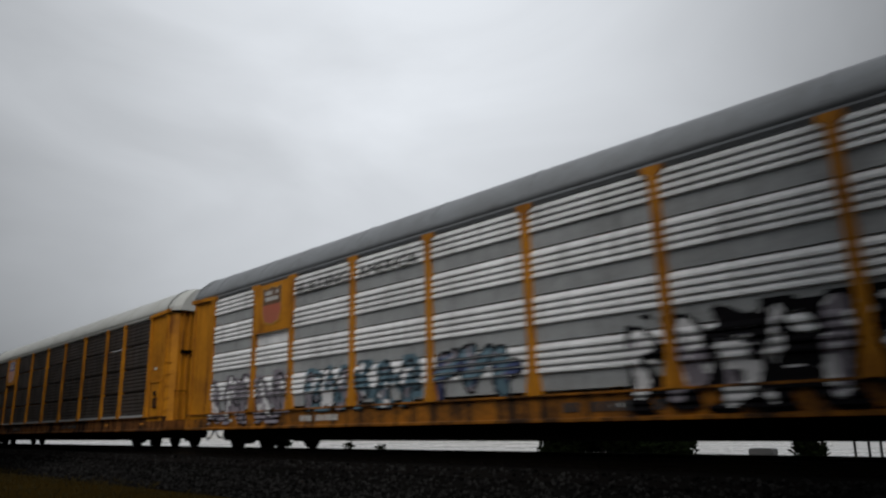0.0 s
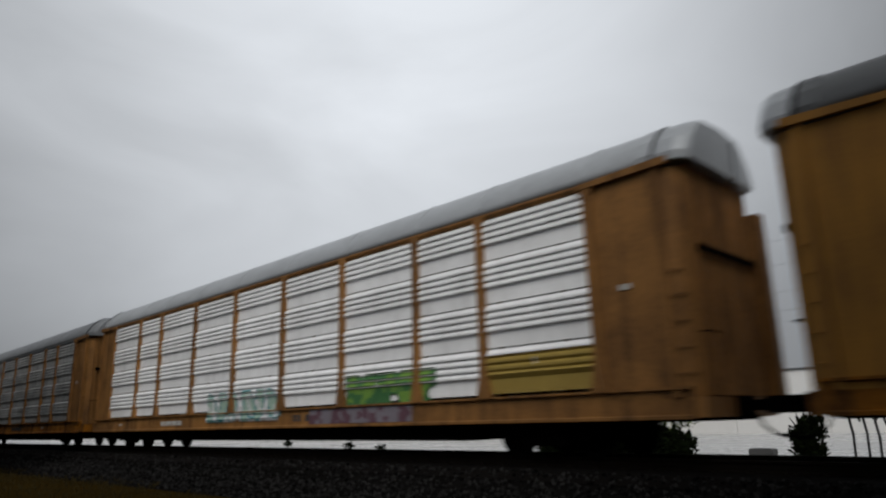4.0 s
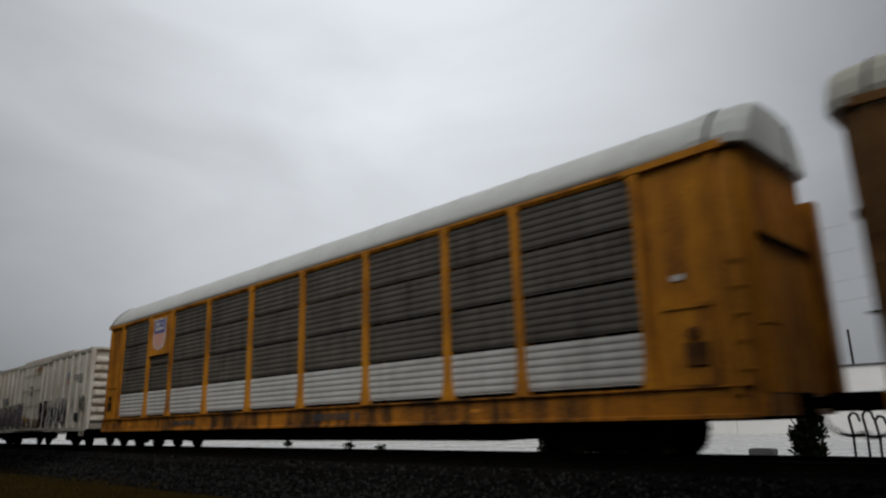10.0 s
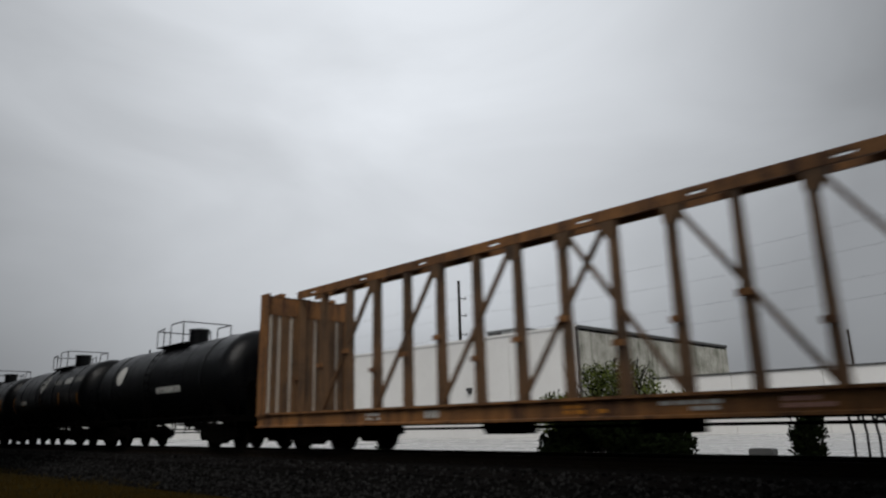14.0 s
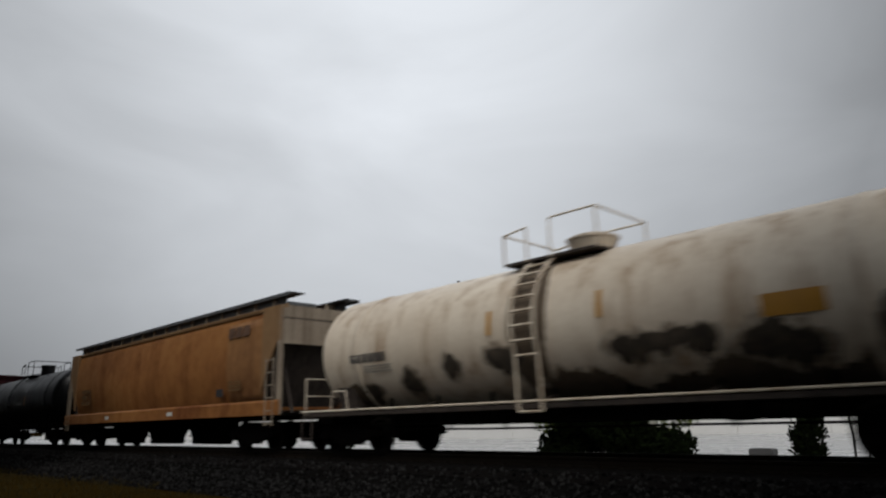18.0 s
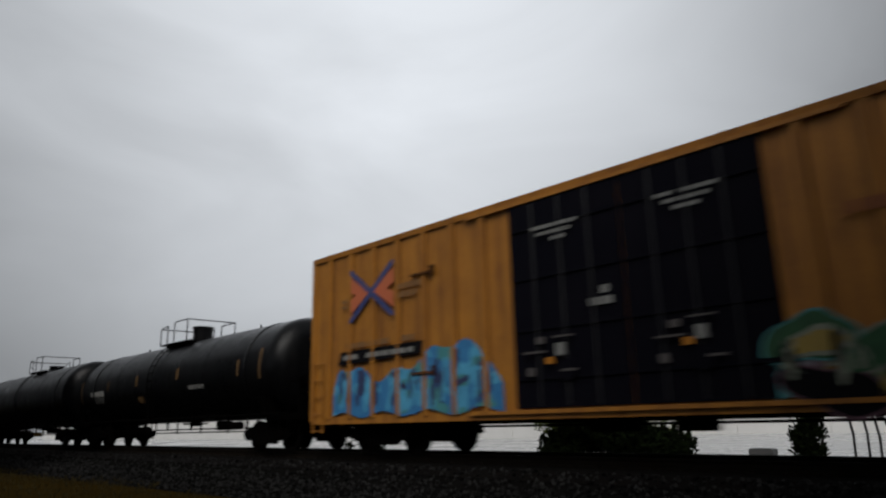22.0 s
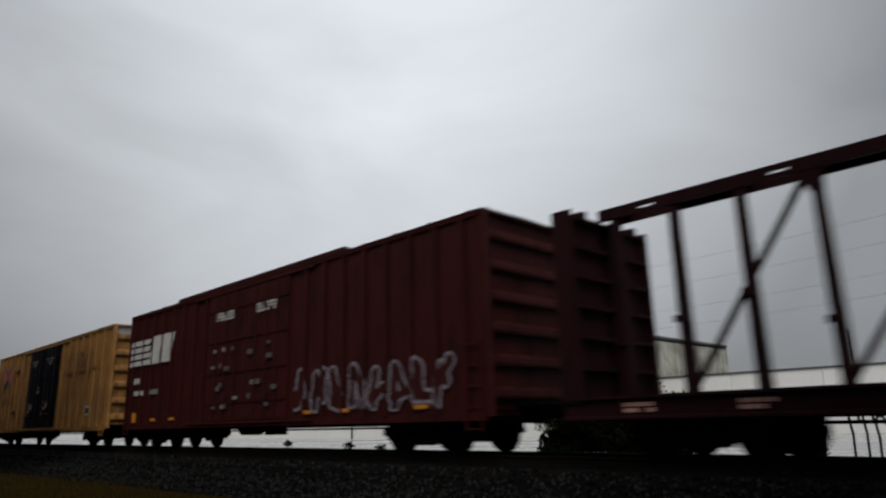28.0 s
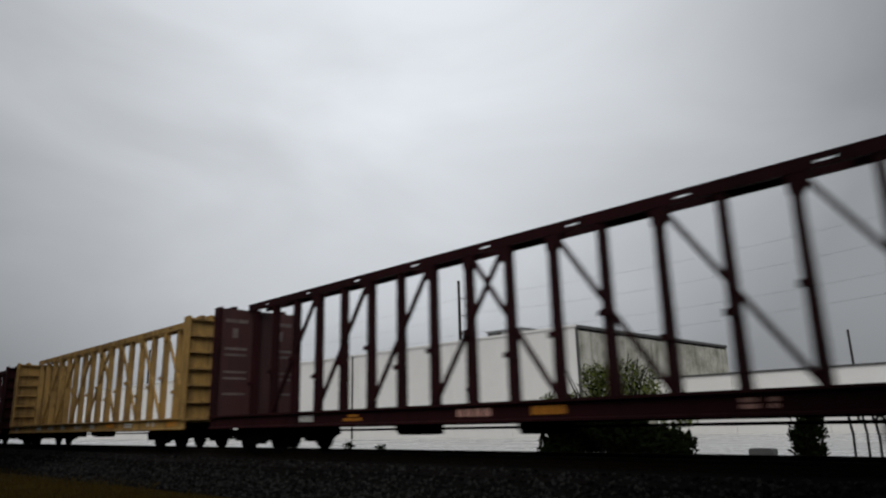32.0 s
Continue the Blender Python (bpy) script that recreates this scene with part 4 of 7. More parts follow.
                part("door_rib", Geo().box(min(s * 13.46, s * 13.52), max(s * 13.46, s * 13.52), y - 0.035, y + 0.035, 1.0, 4.88), end_m or frame_m, d)
        part("door_bar", Geo().box(min(s * 13.52, s * 13.56), max(s * 13.52, s * 13.56), -1.15, 1.15, 3.35, 3.47), black_steel, car)
        part("end_sill", Geo().box(min(s * 13.1, s * 13.5), max(s * 13.1, s * 13.5), -1.45, 1.45, 0.66, 0.98), sill_m, car)
        part("grab_iron", Geo().tube([(s * 13.45, -1.25, 2.0), (s * 13.58, -1.25, 2.0), (s * 13.58, -0.85, 2.0), (s * 13.45, -0.85, 2.0)], 0.014), black_steel, car)
    # roof, curved, with cross seams
    prof = [(-1.51, 4.91), (-1.51, 5.06), (-1.33, 5.36), (-1.08, 5.61), (-0.86, 5.75), (0, 5.81), (0.86, 5.75), (1.08, 5.61), (1.33, 5.36), (1.51, 5.06), (1.51, 4.91)]
    roof = part("roof", Geo().prism(prof, "x", -HALF_RACK + 0.35, HALF_RACK - 0.35, True), roof_m, car)
    for k in range(10):
        x = BAY_EDGES[k]
        part("roof_seam", Geo().prism([(a * 1.004, b + 0.012) for a, b in prof[1:-1]] + [(a * 0.99, b - 0.02) for a, b in prof[1:-1]][::-1], "x", x - 0.04, x + 0.04), roof_m, roof)
    for s in (-1, 1):
        part("roof_hood", Geo().prism([(a * 1.01, b + 0.02) for a, b in prof], "x", s * (HALF_RACK - 0.75), s * (HALF_RACK - 0.42)), hood_m or roof_m, car)
        part("hood_edge", Geo().prism([(a * 1.018, b + 0.03) for a, b in prof] + [(a * 0.985, b - 0.03) for a, b in prof][::-1], "x", s * (HALF_RACK - 0.46), s * (HALF_RACK - 0.42)), black_steel, car)
        part("end_gable", gable_geo(prof, s), gable_m or hood_m or roof_m, car)
        part("gable_rib", Geo().box(min(s * 13.60, s * 13.70), max(s * 13.60, s * 13.70), 0.42, 0.50, 4.86, 5.66), roof_grey, car)
        if not end_m or seed == 4:
            part("end_side_post", Geo().box(min(s * 13.44, s * 13.72), max(s * 13.44, s * 13.72), 1.18, 1.44, 0.95, 4.40), frame_m, car)
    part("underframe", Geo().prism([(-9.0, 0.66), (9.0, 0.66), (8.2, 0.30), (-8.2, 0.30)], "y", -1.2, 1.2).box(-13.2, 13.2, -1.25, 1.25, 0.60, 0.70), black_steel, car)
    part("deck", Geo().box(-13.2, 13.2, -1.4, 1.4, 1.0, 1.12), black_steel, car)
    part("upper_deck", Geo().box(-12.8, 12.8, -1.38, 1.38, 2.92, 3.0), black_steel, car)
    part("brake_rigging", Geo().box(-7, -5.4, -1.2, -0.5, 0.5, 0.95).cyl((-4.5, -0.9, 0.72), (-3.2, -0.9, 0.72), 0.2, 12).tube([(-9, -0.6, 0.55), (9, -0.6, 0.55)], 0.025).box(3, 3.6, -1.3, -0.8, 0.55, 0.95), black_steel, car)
    # markings on both sides would be alike; the near side shows
    if logo == "shield":
        part("logo_panel", Geo().box(-9.0, -7.0, ny - 0.06, ny - 0.03, 3.35, 4.78), frame_m, car)
        shield(car, -8.0, 4.12, 1.02, 1.12, ny - 0.072, seed == 1)
    if logo == "shield" and style == "grouped":
        words(car, "BUILDING", -6.75, -4.40, 4.24, 0.30, ny - 0.03, mark_black)
        words(car, "AMERICA", -3.95, -1.75, 4.24, 0.30, ny - 0.03, mark_black)
    if logo == "white":
        bars(car, -6.45, -4.4, 3.40, 3.76, ny - 0.05, mark_black, 1, 1, 7, "logo_ground")
        for k in range(3):
            x = -6.2 + k * 0.62
            plate(car, [(x + 0.04, 3.45), (x + 0.30, 3.45), (x + 0.40, 3.71), (x + 0.02, 3.71)], ny - 0.07, mark_white, "logo_shape")
    if logo == "black":
        for k in range(4):
            plate(car, [(-6.5, 3.62 + k * 0.1), (-5.6, 3.62 + k * 0.1), (-5.5, 3.68 + k * 0.1), (-6.45, 3.68 + k * 0.1)], ny - 0.06, mark_black, "logo_stripe")
        plate(car, [(-5.5, 3.62), (-5.25, 3.62), (-5.05, 4.0), (-5.3, 4.0)], ny - 0.06, mark_black, "logo_shape")
        plate(car, [(-5.0, 3.62), (-4.55, 3.66), (-4.5, 4.0), (-4.85, 4.02)], ny - 0.06, mark_black, "logo_shape")
        bars(car, -5.6, -4.6, 3.3, 3.45, ny - 0.05, mark_black, 1, 6, 9)
    if logo == "amber":
        part("logo_ground", Geo().box(-6.8, -4.4, ny - 0.05, ny - 0.02, 2.98, 3.90), mark_white, car, "white sign panel")
        for k in range(4):
            z = 3.14 + 0.17 * k
            plate(car, [(-6.25 + 0.1 * (k > 1), z), (-4.95 - 0.12 * (k % 2), z), (-4.95 - 0.12 * (k % 2), z + 0.13), (-6.2 + 0.14 * (k > 1), z + 0.13)], ny - 0.056, mark_amber, "logo_shape")
        plate(car, rect(-5.9, -5.72, 3.2, 3.78), ny - 0.062, mark_amber, "logo_shape")
        plate(car, rect(-5.4, -5.2, 3.2, 3.78), ny - 0.062, mark_amber, "logo_shape")
    if seed != 6:
        bars(car, 2.0, 4.0, 0.78, 0.98, -1.49, mark_black, 1, 10, seed + 5)
    bars(car, -6.5, -4.8, 0.78, 0.96, -1.49, mark_white if style == "grouped" else mark_black, 1, 9, seed + 6)
    plate(car, rect(12.2, 12.42, 2.82, 2.92), ny - 0.002, mark_white, "placard")
    for x in (-10.5, -6, -1.4, 3, 7.6, 11.2):
        if rnd.random() < 0.6:
            plate(car, rect(x, x + 0.30, 0.86, 0.93), -1.485, mark_orange if style == "fine" else mark_white, "reflector")
    return car


# ---- boxcars ----
def boxcar(label, half, top, body, door, doors, ribs, end_ribs=6, roof_m=None, bottom=0.78, louver=False, raised=None, group="boxcars", end_m=None, end_top=None, rib_w=0.07, shade_seam_m=None, end_low=None):
    """doors: list of (x0, x1) of the door leaves; ribs: x of the side posts."""
    car = thing("boxcar", label, "train car", group)
    ny, w = -1.47, 1.47
    running_gear(car, half, half - 2.4, bottom + 0.1)
    part("floor", Geo().box(-half, half, -1.4, 1.4, bottom, bottom + 0.14), black_steel, car)
    for side in (-1, 1):
        y0, y1 = sorted((side * w, side * (w - 0.06)))
        part("side_wall", Geo().box(-half + 0.06, half - 0.06, y0, y1, bottom, top - 0.12), body, car)
        for x in ribs:
            g = Geo().prism([(x - rib_w, side * w), (x - rib_w * 0.85, side * (w + 0.075)), (x + rib_w * 0.85, side * (w + 0.075)), (x + rib_w, side * w)], "z", bottom + 0.05, top - 0.16)
            part("side_post", g, body, car)
            # thin dark strips draw the shade along each post's edges
            if side < 0 and shade_seam_m:
                part("seam", Geo().box(x + rib_w, x + rib_w + 0.035, -w - 0.006, -w, bottom + 0.1, top - 0.16).box(x - rib_w - 0.02, x - rib_w, -w - 0.006, -w, bottom + 0.1, top - 0.16), shade_seam_m, car, "dark line beside a side post, drawn for its edge shade")
        part("side_sill", Geo().box(-half, half, min(side * w, side * (w + 0.03)), max(side * w, side * (w + 0.03)), bottom - 0.08, bottom + 0.10), body, car)
        part("roof_rail", Geo().prism([(side * (w - 0.05), top - 0.16), (side * (w + 0.05), top - 0.16), (side * (w + 0.07), top - 0.03), (side * (w - 0.05), top)], "x", -half, half), body, car)
        for i, (a, b) in enumerate(doors):
            yy = side * (w + 0.03)
            ya, yb = sorted((side * (w + 0.005), side * (w + 0.06)))
            d = part("door", Geo().box(a + 0.02, b - 0.02, ya, yb, bottom + 0.12, top - 0.22), door, car)
            yo = side * (w + 0.06)
            g = Geo()
            if louver:
                n = 22
                for k in range(n):
                    z = bottom + 0.3 + (top - bottom - 0.75) * k / (n - 1)
                    g.prism([(side * (w + 0.06), z - 0.05), (side * (w + 0.10), z - 0.04), (side * (w + 0.06), z + 0.05)], "x", a + 0.08, b - 0.08)
                part("corrugation", g, door, d)
            else:
                for f in (0.12, 0.36, 0.62, 0.88):
                    z = bottom + 0.2 + (top - bottom - 0.5) * f
                    ga = Geo().box(a + 0.06, b - 0.06, min(yo, yo + side * 0.035), max(yo, yo + side * 0.035), z - 0.035, z + 0.035)
                    part("door_stiffener", ga, door, d)
                for f in (0.25, 0.5, 0.75):
                    x = a + (b - a) * f
                    part("lock_rod", Geo().cyl((x, yo + side * 0.05, bottom + 0.15), (x, yo + side * 0.05, top - 0.28), 0.022, 8), mark_rod if door is door_black else door, d)
                part("lock_wheel", Geo().cyl(((a + b) / 2, yo + side * 0.04, 1.55), ((a + b) / 2, yo + side * 0.09, 1.55), 0.2, 14), door, d)
        if doors:
            a, b = min(p[0] for p in doors) - 1.2, max(p[1] for p in doors) + 1.2
            part("door_track", Geo().box(a, b, min(side * w, side * (w + 0.10)), max(side * w, side * (w + 0.10)), bottom + 0.02, bottom + 0.09), body, car)
            part("door_rail", Geo().box(a, b, min(side * w, side * (w + 0.09)), max(side * w, side * (w + 0.09)), top - 0.22, top - 0.15), body, car)
    for s in (-1, 1):
        xa, xb = sorted((s * half, s * (half - 0.06)))
        part("end_wall", Geo().box(xa, xb, -w, w, bottom, top - 0.02), end_m or body, car)
        for k in range(end_ribs):
            z = bottom + 0.45 + (top - bottom - 1.0) * k / max(1, end_ribs - 1)
            g = Geo().prism([(s * half, z - 0.13), (s * (half + 0.12), z - 0.11), (s * (half + 0.135), z - 0.05), (s * (half + 0.11), z + 0.06), (s * half, z + 0.15)], "y", -w + 0.12, w - 0.12)
            part("end_rib", g, end_low if end_low and z < 2.2 else end_m or body, car)
        if end_low:
            part("end_low_panel", Geo().box(min(s * half, s * (half + 0.012)), max(s * half, s * (half + 0.012)), -w * 0.92, w * 0.92, bottom, 2.3), end_low, car, "black lower end panel")
        for y in (-w, w):
            part("end_corner_post", Geo().prism([(s * half, y - 0.02), (s * (half + 0.10), y - 0.02), (s * (half + 0.14), y * 0.985), (s * (half + 0.14), y * 0.93), (s * half, y * 0.92)], "z", bottom, top - 0.03), body if end_low else end_m or body, car)
        part("end_top_beam", Geo().box(min(s * half, s * (half + 0.13)), max(s * half, s * (half + 0.13)), -w * 0.93, w * 0.93, top - 0.10, top - 0.03), end_m or body, car)
        if end_top:
            part("end_top_panel", Geo().box(min(s * half, s * (half + 0.012)), max(s * half, s * (half + 0.02)), -w * 0.92, w * 0.92, top - 0.50, top - 0.11), end_top, car, "bare galvanised top panel")
        part("ladder", ladder_geo(s * (half - 0.32), -w, bottom - 0.3, bottom + 1.5), body, car)
        part("end_platform", Geo().box(min(s * half, s * (half + 0.35)), max(s * half, s * (half + 0.35)), -0.6, 0.6, bottom + 0.18, bottom + 0.22), black_steel, car)
        part("corner_post", Geo().prism([(s * half, -w - 0.03), (s * (half - 0.12), -w - 0.03), (s * (half - 0.12), -w), (s * half, -w)], "z", bottom, top - 0.1), body, car)
        part("uncoupling_lever", Geo().tube([(s * (half + 0.1), -1.35, 0.72), (s * (half + 0.25), -0.9, 0.7), (s * (half + 0.25), -0.2, 0.78)], 0.016), black_steel, car)
    prof = [(-w - 0.03, top - 0.05), (-w, top), (-0.8, top + 0.03), (0, top + 0.05), (0.8, top + 0.03), (w, top), (w + 0.03, top - 0.05)]
    roof = part("roof", Geo().prism(prof, "x", -half, half), roof_m or roof_grey, car)
    k = -half + 0.6
    while k < half:
        part("roof_seam", Geo().prism([(a, b + 0.025) for a, b in prof[1:-1]] + [(a, b - 0.01) for a, b in prof[1:-1]][::-1], "x", k - 0.05, k + 0.05), roof_m or roof_grey, roof)
        k += 1.2
    if raised:
        part("raised_roof_edge", Geo().box(raised[0], raised[1], -w - 0.05, w + 0.05, top - 0.10, top + 0.09), body, car)
    part("brake_rigging", Geo().tube([(-half + 3.5, -0.75, 0.58), (half - 3.5, -0.75, 0.58)], 0.025).cyl((-1.4, -0.8, 0.62), (-0.4, -0.8, 0.62), 0.18, 12).box(0.4, 1.0, -1.1, -0.7, 0.45, bottom), black_steel, car)
    return car


def cross_mark(car, x, z, s, y):
    """Red and blue crossed arrows."""
    def sq(pts):
        return [(x + (p - x) * 1.05, z + (q - z) * 0.76) for p, q in pts]

    for sg in (-1, 1):
        plate(car, sq([(x + sg * s, z + s * 0.80), (x + sg * s * 0.12, z), (x + sg * s, z - s * 0.80), (x + sg * s, z - s * 0.18), (x + sg * s * 0.72, z), (x + sg * s, z + s * 0.18)]), y, mark_scarlet, "red_arrow")
        plate(car, sq([(x - sg * s, z + s * 1.10), (x - sg * s * 0.90, z + s * 1.10), (x + sg * s, z - s * 0.96), (x + sg * s, z - s * 1.12), (x + sg * s * 0.90, z - s * 1.12), (x - sg * s, z + s * 0.92)]), y - 0.003 * (sg + 2), mark_navy, "blue_stroke")


def striped_logo(car, x0, x1, z0, z1, y, mat):
    """Four speed stripes running into two block shapes."""
    h, w = z1 - z0, x1 - x0
    for k in range(4):
        z = z0 + h * (0.02 + 0.25 * k)
        plate(car, [(x0, z), (x0 + w * 0.46, z), (x0 + w * 0.50, z + h * 0.17), (x0 + w * 0.02, z + h * 0.17)], y, mat, "logo_stripe")
    for f0, f1, cut in ((0.47, 0.69, 0.30), (0.71, 0.96, 0.62)):
        pts = [(f0, 0.0), (f1, 0.0), (f1, cut), (f1 - 0.03, cut + 0.03), (f1, cut + 0.06), (f1, 1.0), (f0, 1.0), (f0, 1.06 - cut), (f0 + 0.03, 1.03 - cut), (f0, 1.0 - cut)]
        plate(car, [(x0 + w * (p + 0.07 * q), z0 + h * q) for p, q in pts], y, mat, "logo_shape")


# ---- flat car with bulkheads ----
def bulkhead_flat(label, half, stakes):
    car = thing("bulkhead_flat_car", label, "train car")
    running_gear(car, half, half - 2.3, 0.95)
    part("deck", Geo().box(-half, half, -1.45, 1.45, 0.98, 1.08), wood_dark, car)
    for side in (-1, 1):
        part("side_sill", Geo().prism([(side * 1.38, 0.62), (side * 1.48, 0.62), (side * 1.48, 0.66), (side * 1.43, 0.68), (side * 1.43, 1.06), (side * 1.50, 1.08), (side * 1.50, 1.12), (side * 1.38, 1.12)], "x", -half, half), bulk_black, car)
    for s, x in ((1, half - 0.2), (-1, -half + 0.2)):
        out = [(-1.46, 1.08), (1.46, 1.08), (1.46, 4.30), (1.22, 4.58), (-1.36, 4.58), (-1.46, 4.46)]
        # the outer face leans out to its foot
        g = Geo()
        for face in (0, 1):
            for y, z in out:
                lean = 0.55 * (4.58 - z) / 3.5
                g.v.append((x + s * (-0.16 if face == 0 else 0.40 + lean), y, z))
        k = len(out)
        for i in range(k):
            j = (i + 1) % k
            g.face([i, j, k + j, k + i])
        g.face(list(range(k))[::-1])
        g.face(list(range(k, 2 * k)))
        bk = part("bulkhead", g, bulk_black, car, "dark steel end bulkhead with cut corners")
        for y in (-1.2, -0.6, 0.0, 0.6, 1.2):
            part("bulkhead_stiffener", Geo().prism([(x - s * 0.16, 1.08), (x - s * 0.36, 1.08), (x - s * 0.22, 4.3), (x - s * 0.16, 4.3)], "y", y - 0.05, y + 0.05), bulk_black, bk)
        part("bulkhead_seam", Geo().prism([(x + s * 0.94, 1.1), (x + s * 0.98, 1.1), (x + s * 0.44, 4.5), (x + s * 0.40, 4.5)], "y", -0.04, 0.04), bulk_black, bk)
        for xc in (x + s * 0.44, x - s * 0.18):
            for ya, yb in ((-1.2, -0.12), (0.2, 1.05)):
                part("bulkhead_cap", Geo().box(xc - 0.02, xc + 0.02, ya, yb, 4.42, 4.46), mark_mid, bk, "pale edge stripe")
    for x, y, h, lean in stakes:
        g = Geo().prism([(x - 0.065, 1.08), (x + 0.065, 1.08), (x + 0.065 + lean, h), (x - 0.065 + lean, h)], "y", y - 0.06, y + 0.06)
        g.prism([(x + 0.06, 1.08), (x + 0.24, 1.08), (x + 0.06, 1.36)], "y", y - 0.04, y + 0.04)
        part("stake", g, bulk_black, car)
    for i in range(10):
        x = -half + 1.2 + i * (2 * half - 2.4) / 9
        bars(car, x, x + 0.9, 0.74, 0.92, -1.445, (mark_mid, mark_rust, mark_dim)[i % 3] if i % 2 else mark_dim, 2, 4, 40 + i)
    part("orange_patch", Geo().box(half - 3.4, half - 2.9, -1.455, -1.43, 0.72, 0.96), mark_orange, car)
    part("brake_rigging", Geo().tube([(-5, -0.8, 0.5), (5, -0.8, 0.5)], 0.03).box(-1.2, 0.2, -1.2, -0.7, 0.45, 0.95), black_steel, car)
    return car


# ---- centre-beam lumber cars ----
def centerbeam(label, half, mat, top=4.45, seed=1, group="centre-beam lumber cars", post_m=None):
    car = thing("centre_beam_car", label, "train car", group)
    running_gear(car, half, half - 2.35, 0.9)
    part("deck", Geo().box(-half + 0.1, half - 0.1, -1.35, 1.35, 0.90, 1.0), mat, car)
    for side in (-1, 1):
        part("side_sill", Geo().prism([(side * 1.34, 0.66), (side * 1.44, 0.66), (side * 1.44, 0.70), (side * 1.38, 0.72), (side * 1.38, 0.98), (side * 1.46, 1.0), (side * 1.46, 1.05), (side * 1.34, 1.05)], "x", -half, half), mat, car)
    # end bulkheads: frame, ribs, sheet
    back_m = beam_rust if post_m else mat
    for s in (-1, 1):
        xs = sorted((s * half, s * (half - 0.42)))
        bk = part("bulkhead", Geo().box(xs[0] + 0.17, xs[1] - 0.17, -1.40, 1.40, 0.95, top + 0.02), back_m, car, "ribbed end bulkhead")
        for y in (-1.44, 1.36):
            part("bulkhead_post", Geo().box(xs[0], xs[1], y, y + 0.08, 0.95, top + 0.10), mat, bk)
        part("bulkhead_post", Geo().box(xs[0], xs[1], -0.05, 0.05, 0.95, top + 0.05), back_m, bk)
        for k in range(7):
            z = 1.0 + (top - 1.0) * k / 6
            part("bulkhead_rib", Geo().box(xs[0] + 0.03, xs[1] - 0.03, -1.36, 1.36, z - 0.035, z + 0.035), back_m, bk)
        # upright boards on the load side, pale strips in the joints
        if post_m:
            xi, xw = s * (half - 0.42), s * (half - 0.40)
            edges = [-1.34, -1.04, -0.64, -0.22, 0.23, 0.70, 1.05, 1.34]
            for a, b in zip(edges, edges[1:]):
                part("lining_board", Geo().box(min(xi, xi - s * 0.04), max(xi, xi - s * 0.04), a + 0.05, b - 0.05, 1.0, top - 0.02), post_m or mat, bk)
            part("lining_head", Geo().box(min(xi - s * 0.04, xi - s * 0.05), max(xi - s * 0.04, xi - s * 0.05), -1.34, 1.34, top - 0.55, top - 0.02), mat, bk)
            for y in edges[:-1]:
                part("joint_strip", Geo().box(min(xi, xw), max(xi, xw), y - 0.05, y + 0.05, 1.05, top - 0.55), strip_pale, bk, "pale bare strip between boards")
        part("top_bracket", Geo().box(xs[0], xs[1], -1.0, -0.85, top + 0.02, top + 0.14).box(xs[0], xs[1], 0.85, 1.0, top + 0.02, top + 0.14), mat, bk)
    # top chord with oval openings, as two flanges and webs
    chord_b, chord_t = top + 0.02, top + 0.25
    xa, xb = -half + 0.42, half - 0.42
    slots = [2.41 * k for k in range(-4, 5)]
    z0, z1 = chord_b + 0.08, chord_b + 0.14
    near = Geo().box(xa, xb, -0.44, -0.36, chord_b, z0).box(xa, xb, -0.44, -0.36, z1, chord_t)
    plate_g = Geo()
    xn, xp = xa, xa
    for c in slots:
        near.box(xn, c - 0.16, -0.44, -0.36, z0, z1)
        plate_g.box(xp, c - 0.6, -0.36, 0.20, chord_t - 0.03, chord_t)
        xn, xp = c + 0.16, c + 0.25
    near.box(xn, xb, -0.44, -0.36, z0, z1)
    plate_g.box(xp, xb, -0.36, 0.20, chord_t - 0.03, chord_t)
    part("top_chord", near, mat, car)
    part("far_chord", Geo().box(xa, xb, 0.20, 0.26, chord_b + 0.06, chord_t), mat, car)
    part("chord_plate", plate_g, mat, car)
    # posts, and diagonals that lean to the middle and cross there
    step = 1.22
    px = [(i - 8.5) * step for i in range(18) if abs((i - 8.5) * step) < xb]
    for i, x in enumerate(px):
        g = Geo().prism([(x - 0.065, chord_b), (x + 0.065, chord_b), (x + 0.095, 1.0), (x - 0.095, 1.0)], "y", -0.42, -0.20)
        part("beam_post", g, post_m or mat, car)
        part("cable_lug", Geo().box(x - 0.13, x + 0.10, -0.50, -0.42, 2.0 + 0.3 * (i % 3), 2.12 + 0.3 * (i % 3)), mat, car)
    for i in (1, 3, 5, 7):
        for m in (1, -1):
            lo, hi = m * (i - 8.5) * step, m * (i + 2 - 8.5) * step
            part("diagonal", Geo().prism([(lo - 0.055, 1.05), (lo + 0.055, 1.05), (hi + 0.055 - m * 0.1, chord_b), (hi - 0.055 - m * 0.1, chord_b)], "y", -0.405, -0.315), post_m or mat, car)
            part("gusset", Geo().prism([(hi - m * 0.30, chord_b + 0.01), (hi + m * 0.12, chord_b + 0.01), (hi + m * 0.09, chord_b - 0.34), (hi - m * 0.10, chord_b - 0.36)], "y", -0.43, -0.27), post_m or mat, car)
    rnd = random.Random(seed)
    for i in range(11):
        x = -half + 1.2 + i * (2 * half - 2.6) / 10
        if rnd.random() < 0.75:
            bars(car, x, x + rnd.uniform(0.5, 1.1), 0.76, 0.95, -1.395, rnd.choice([mark_white, mark_white, mark_orange, mark_pink]), rnd.choice([1, 2]), 4, seed * 20 + i)
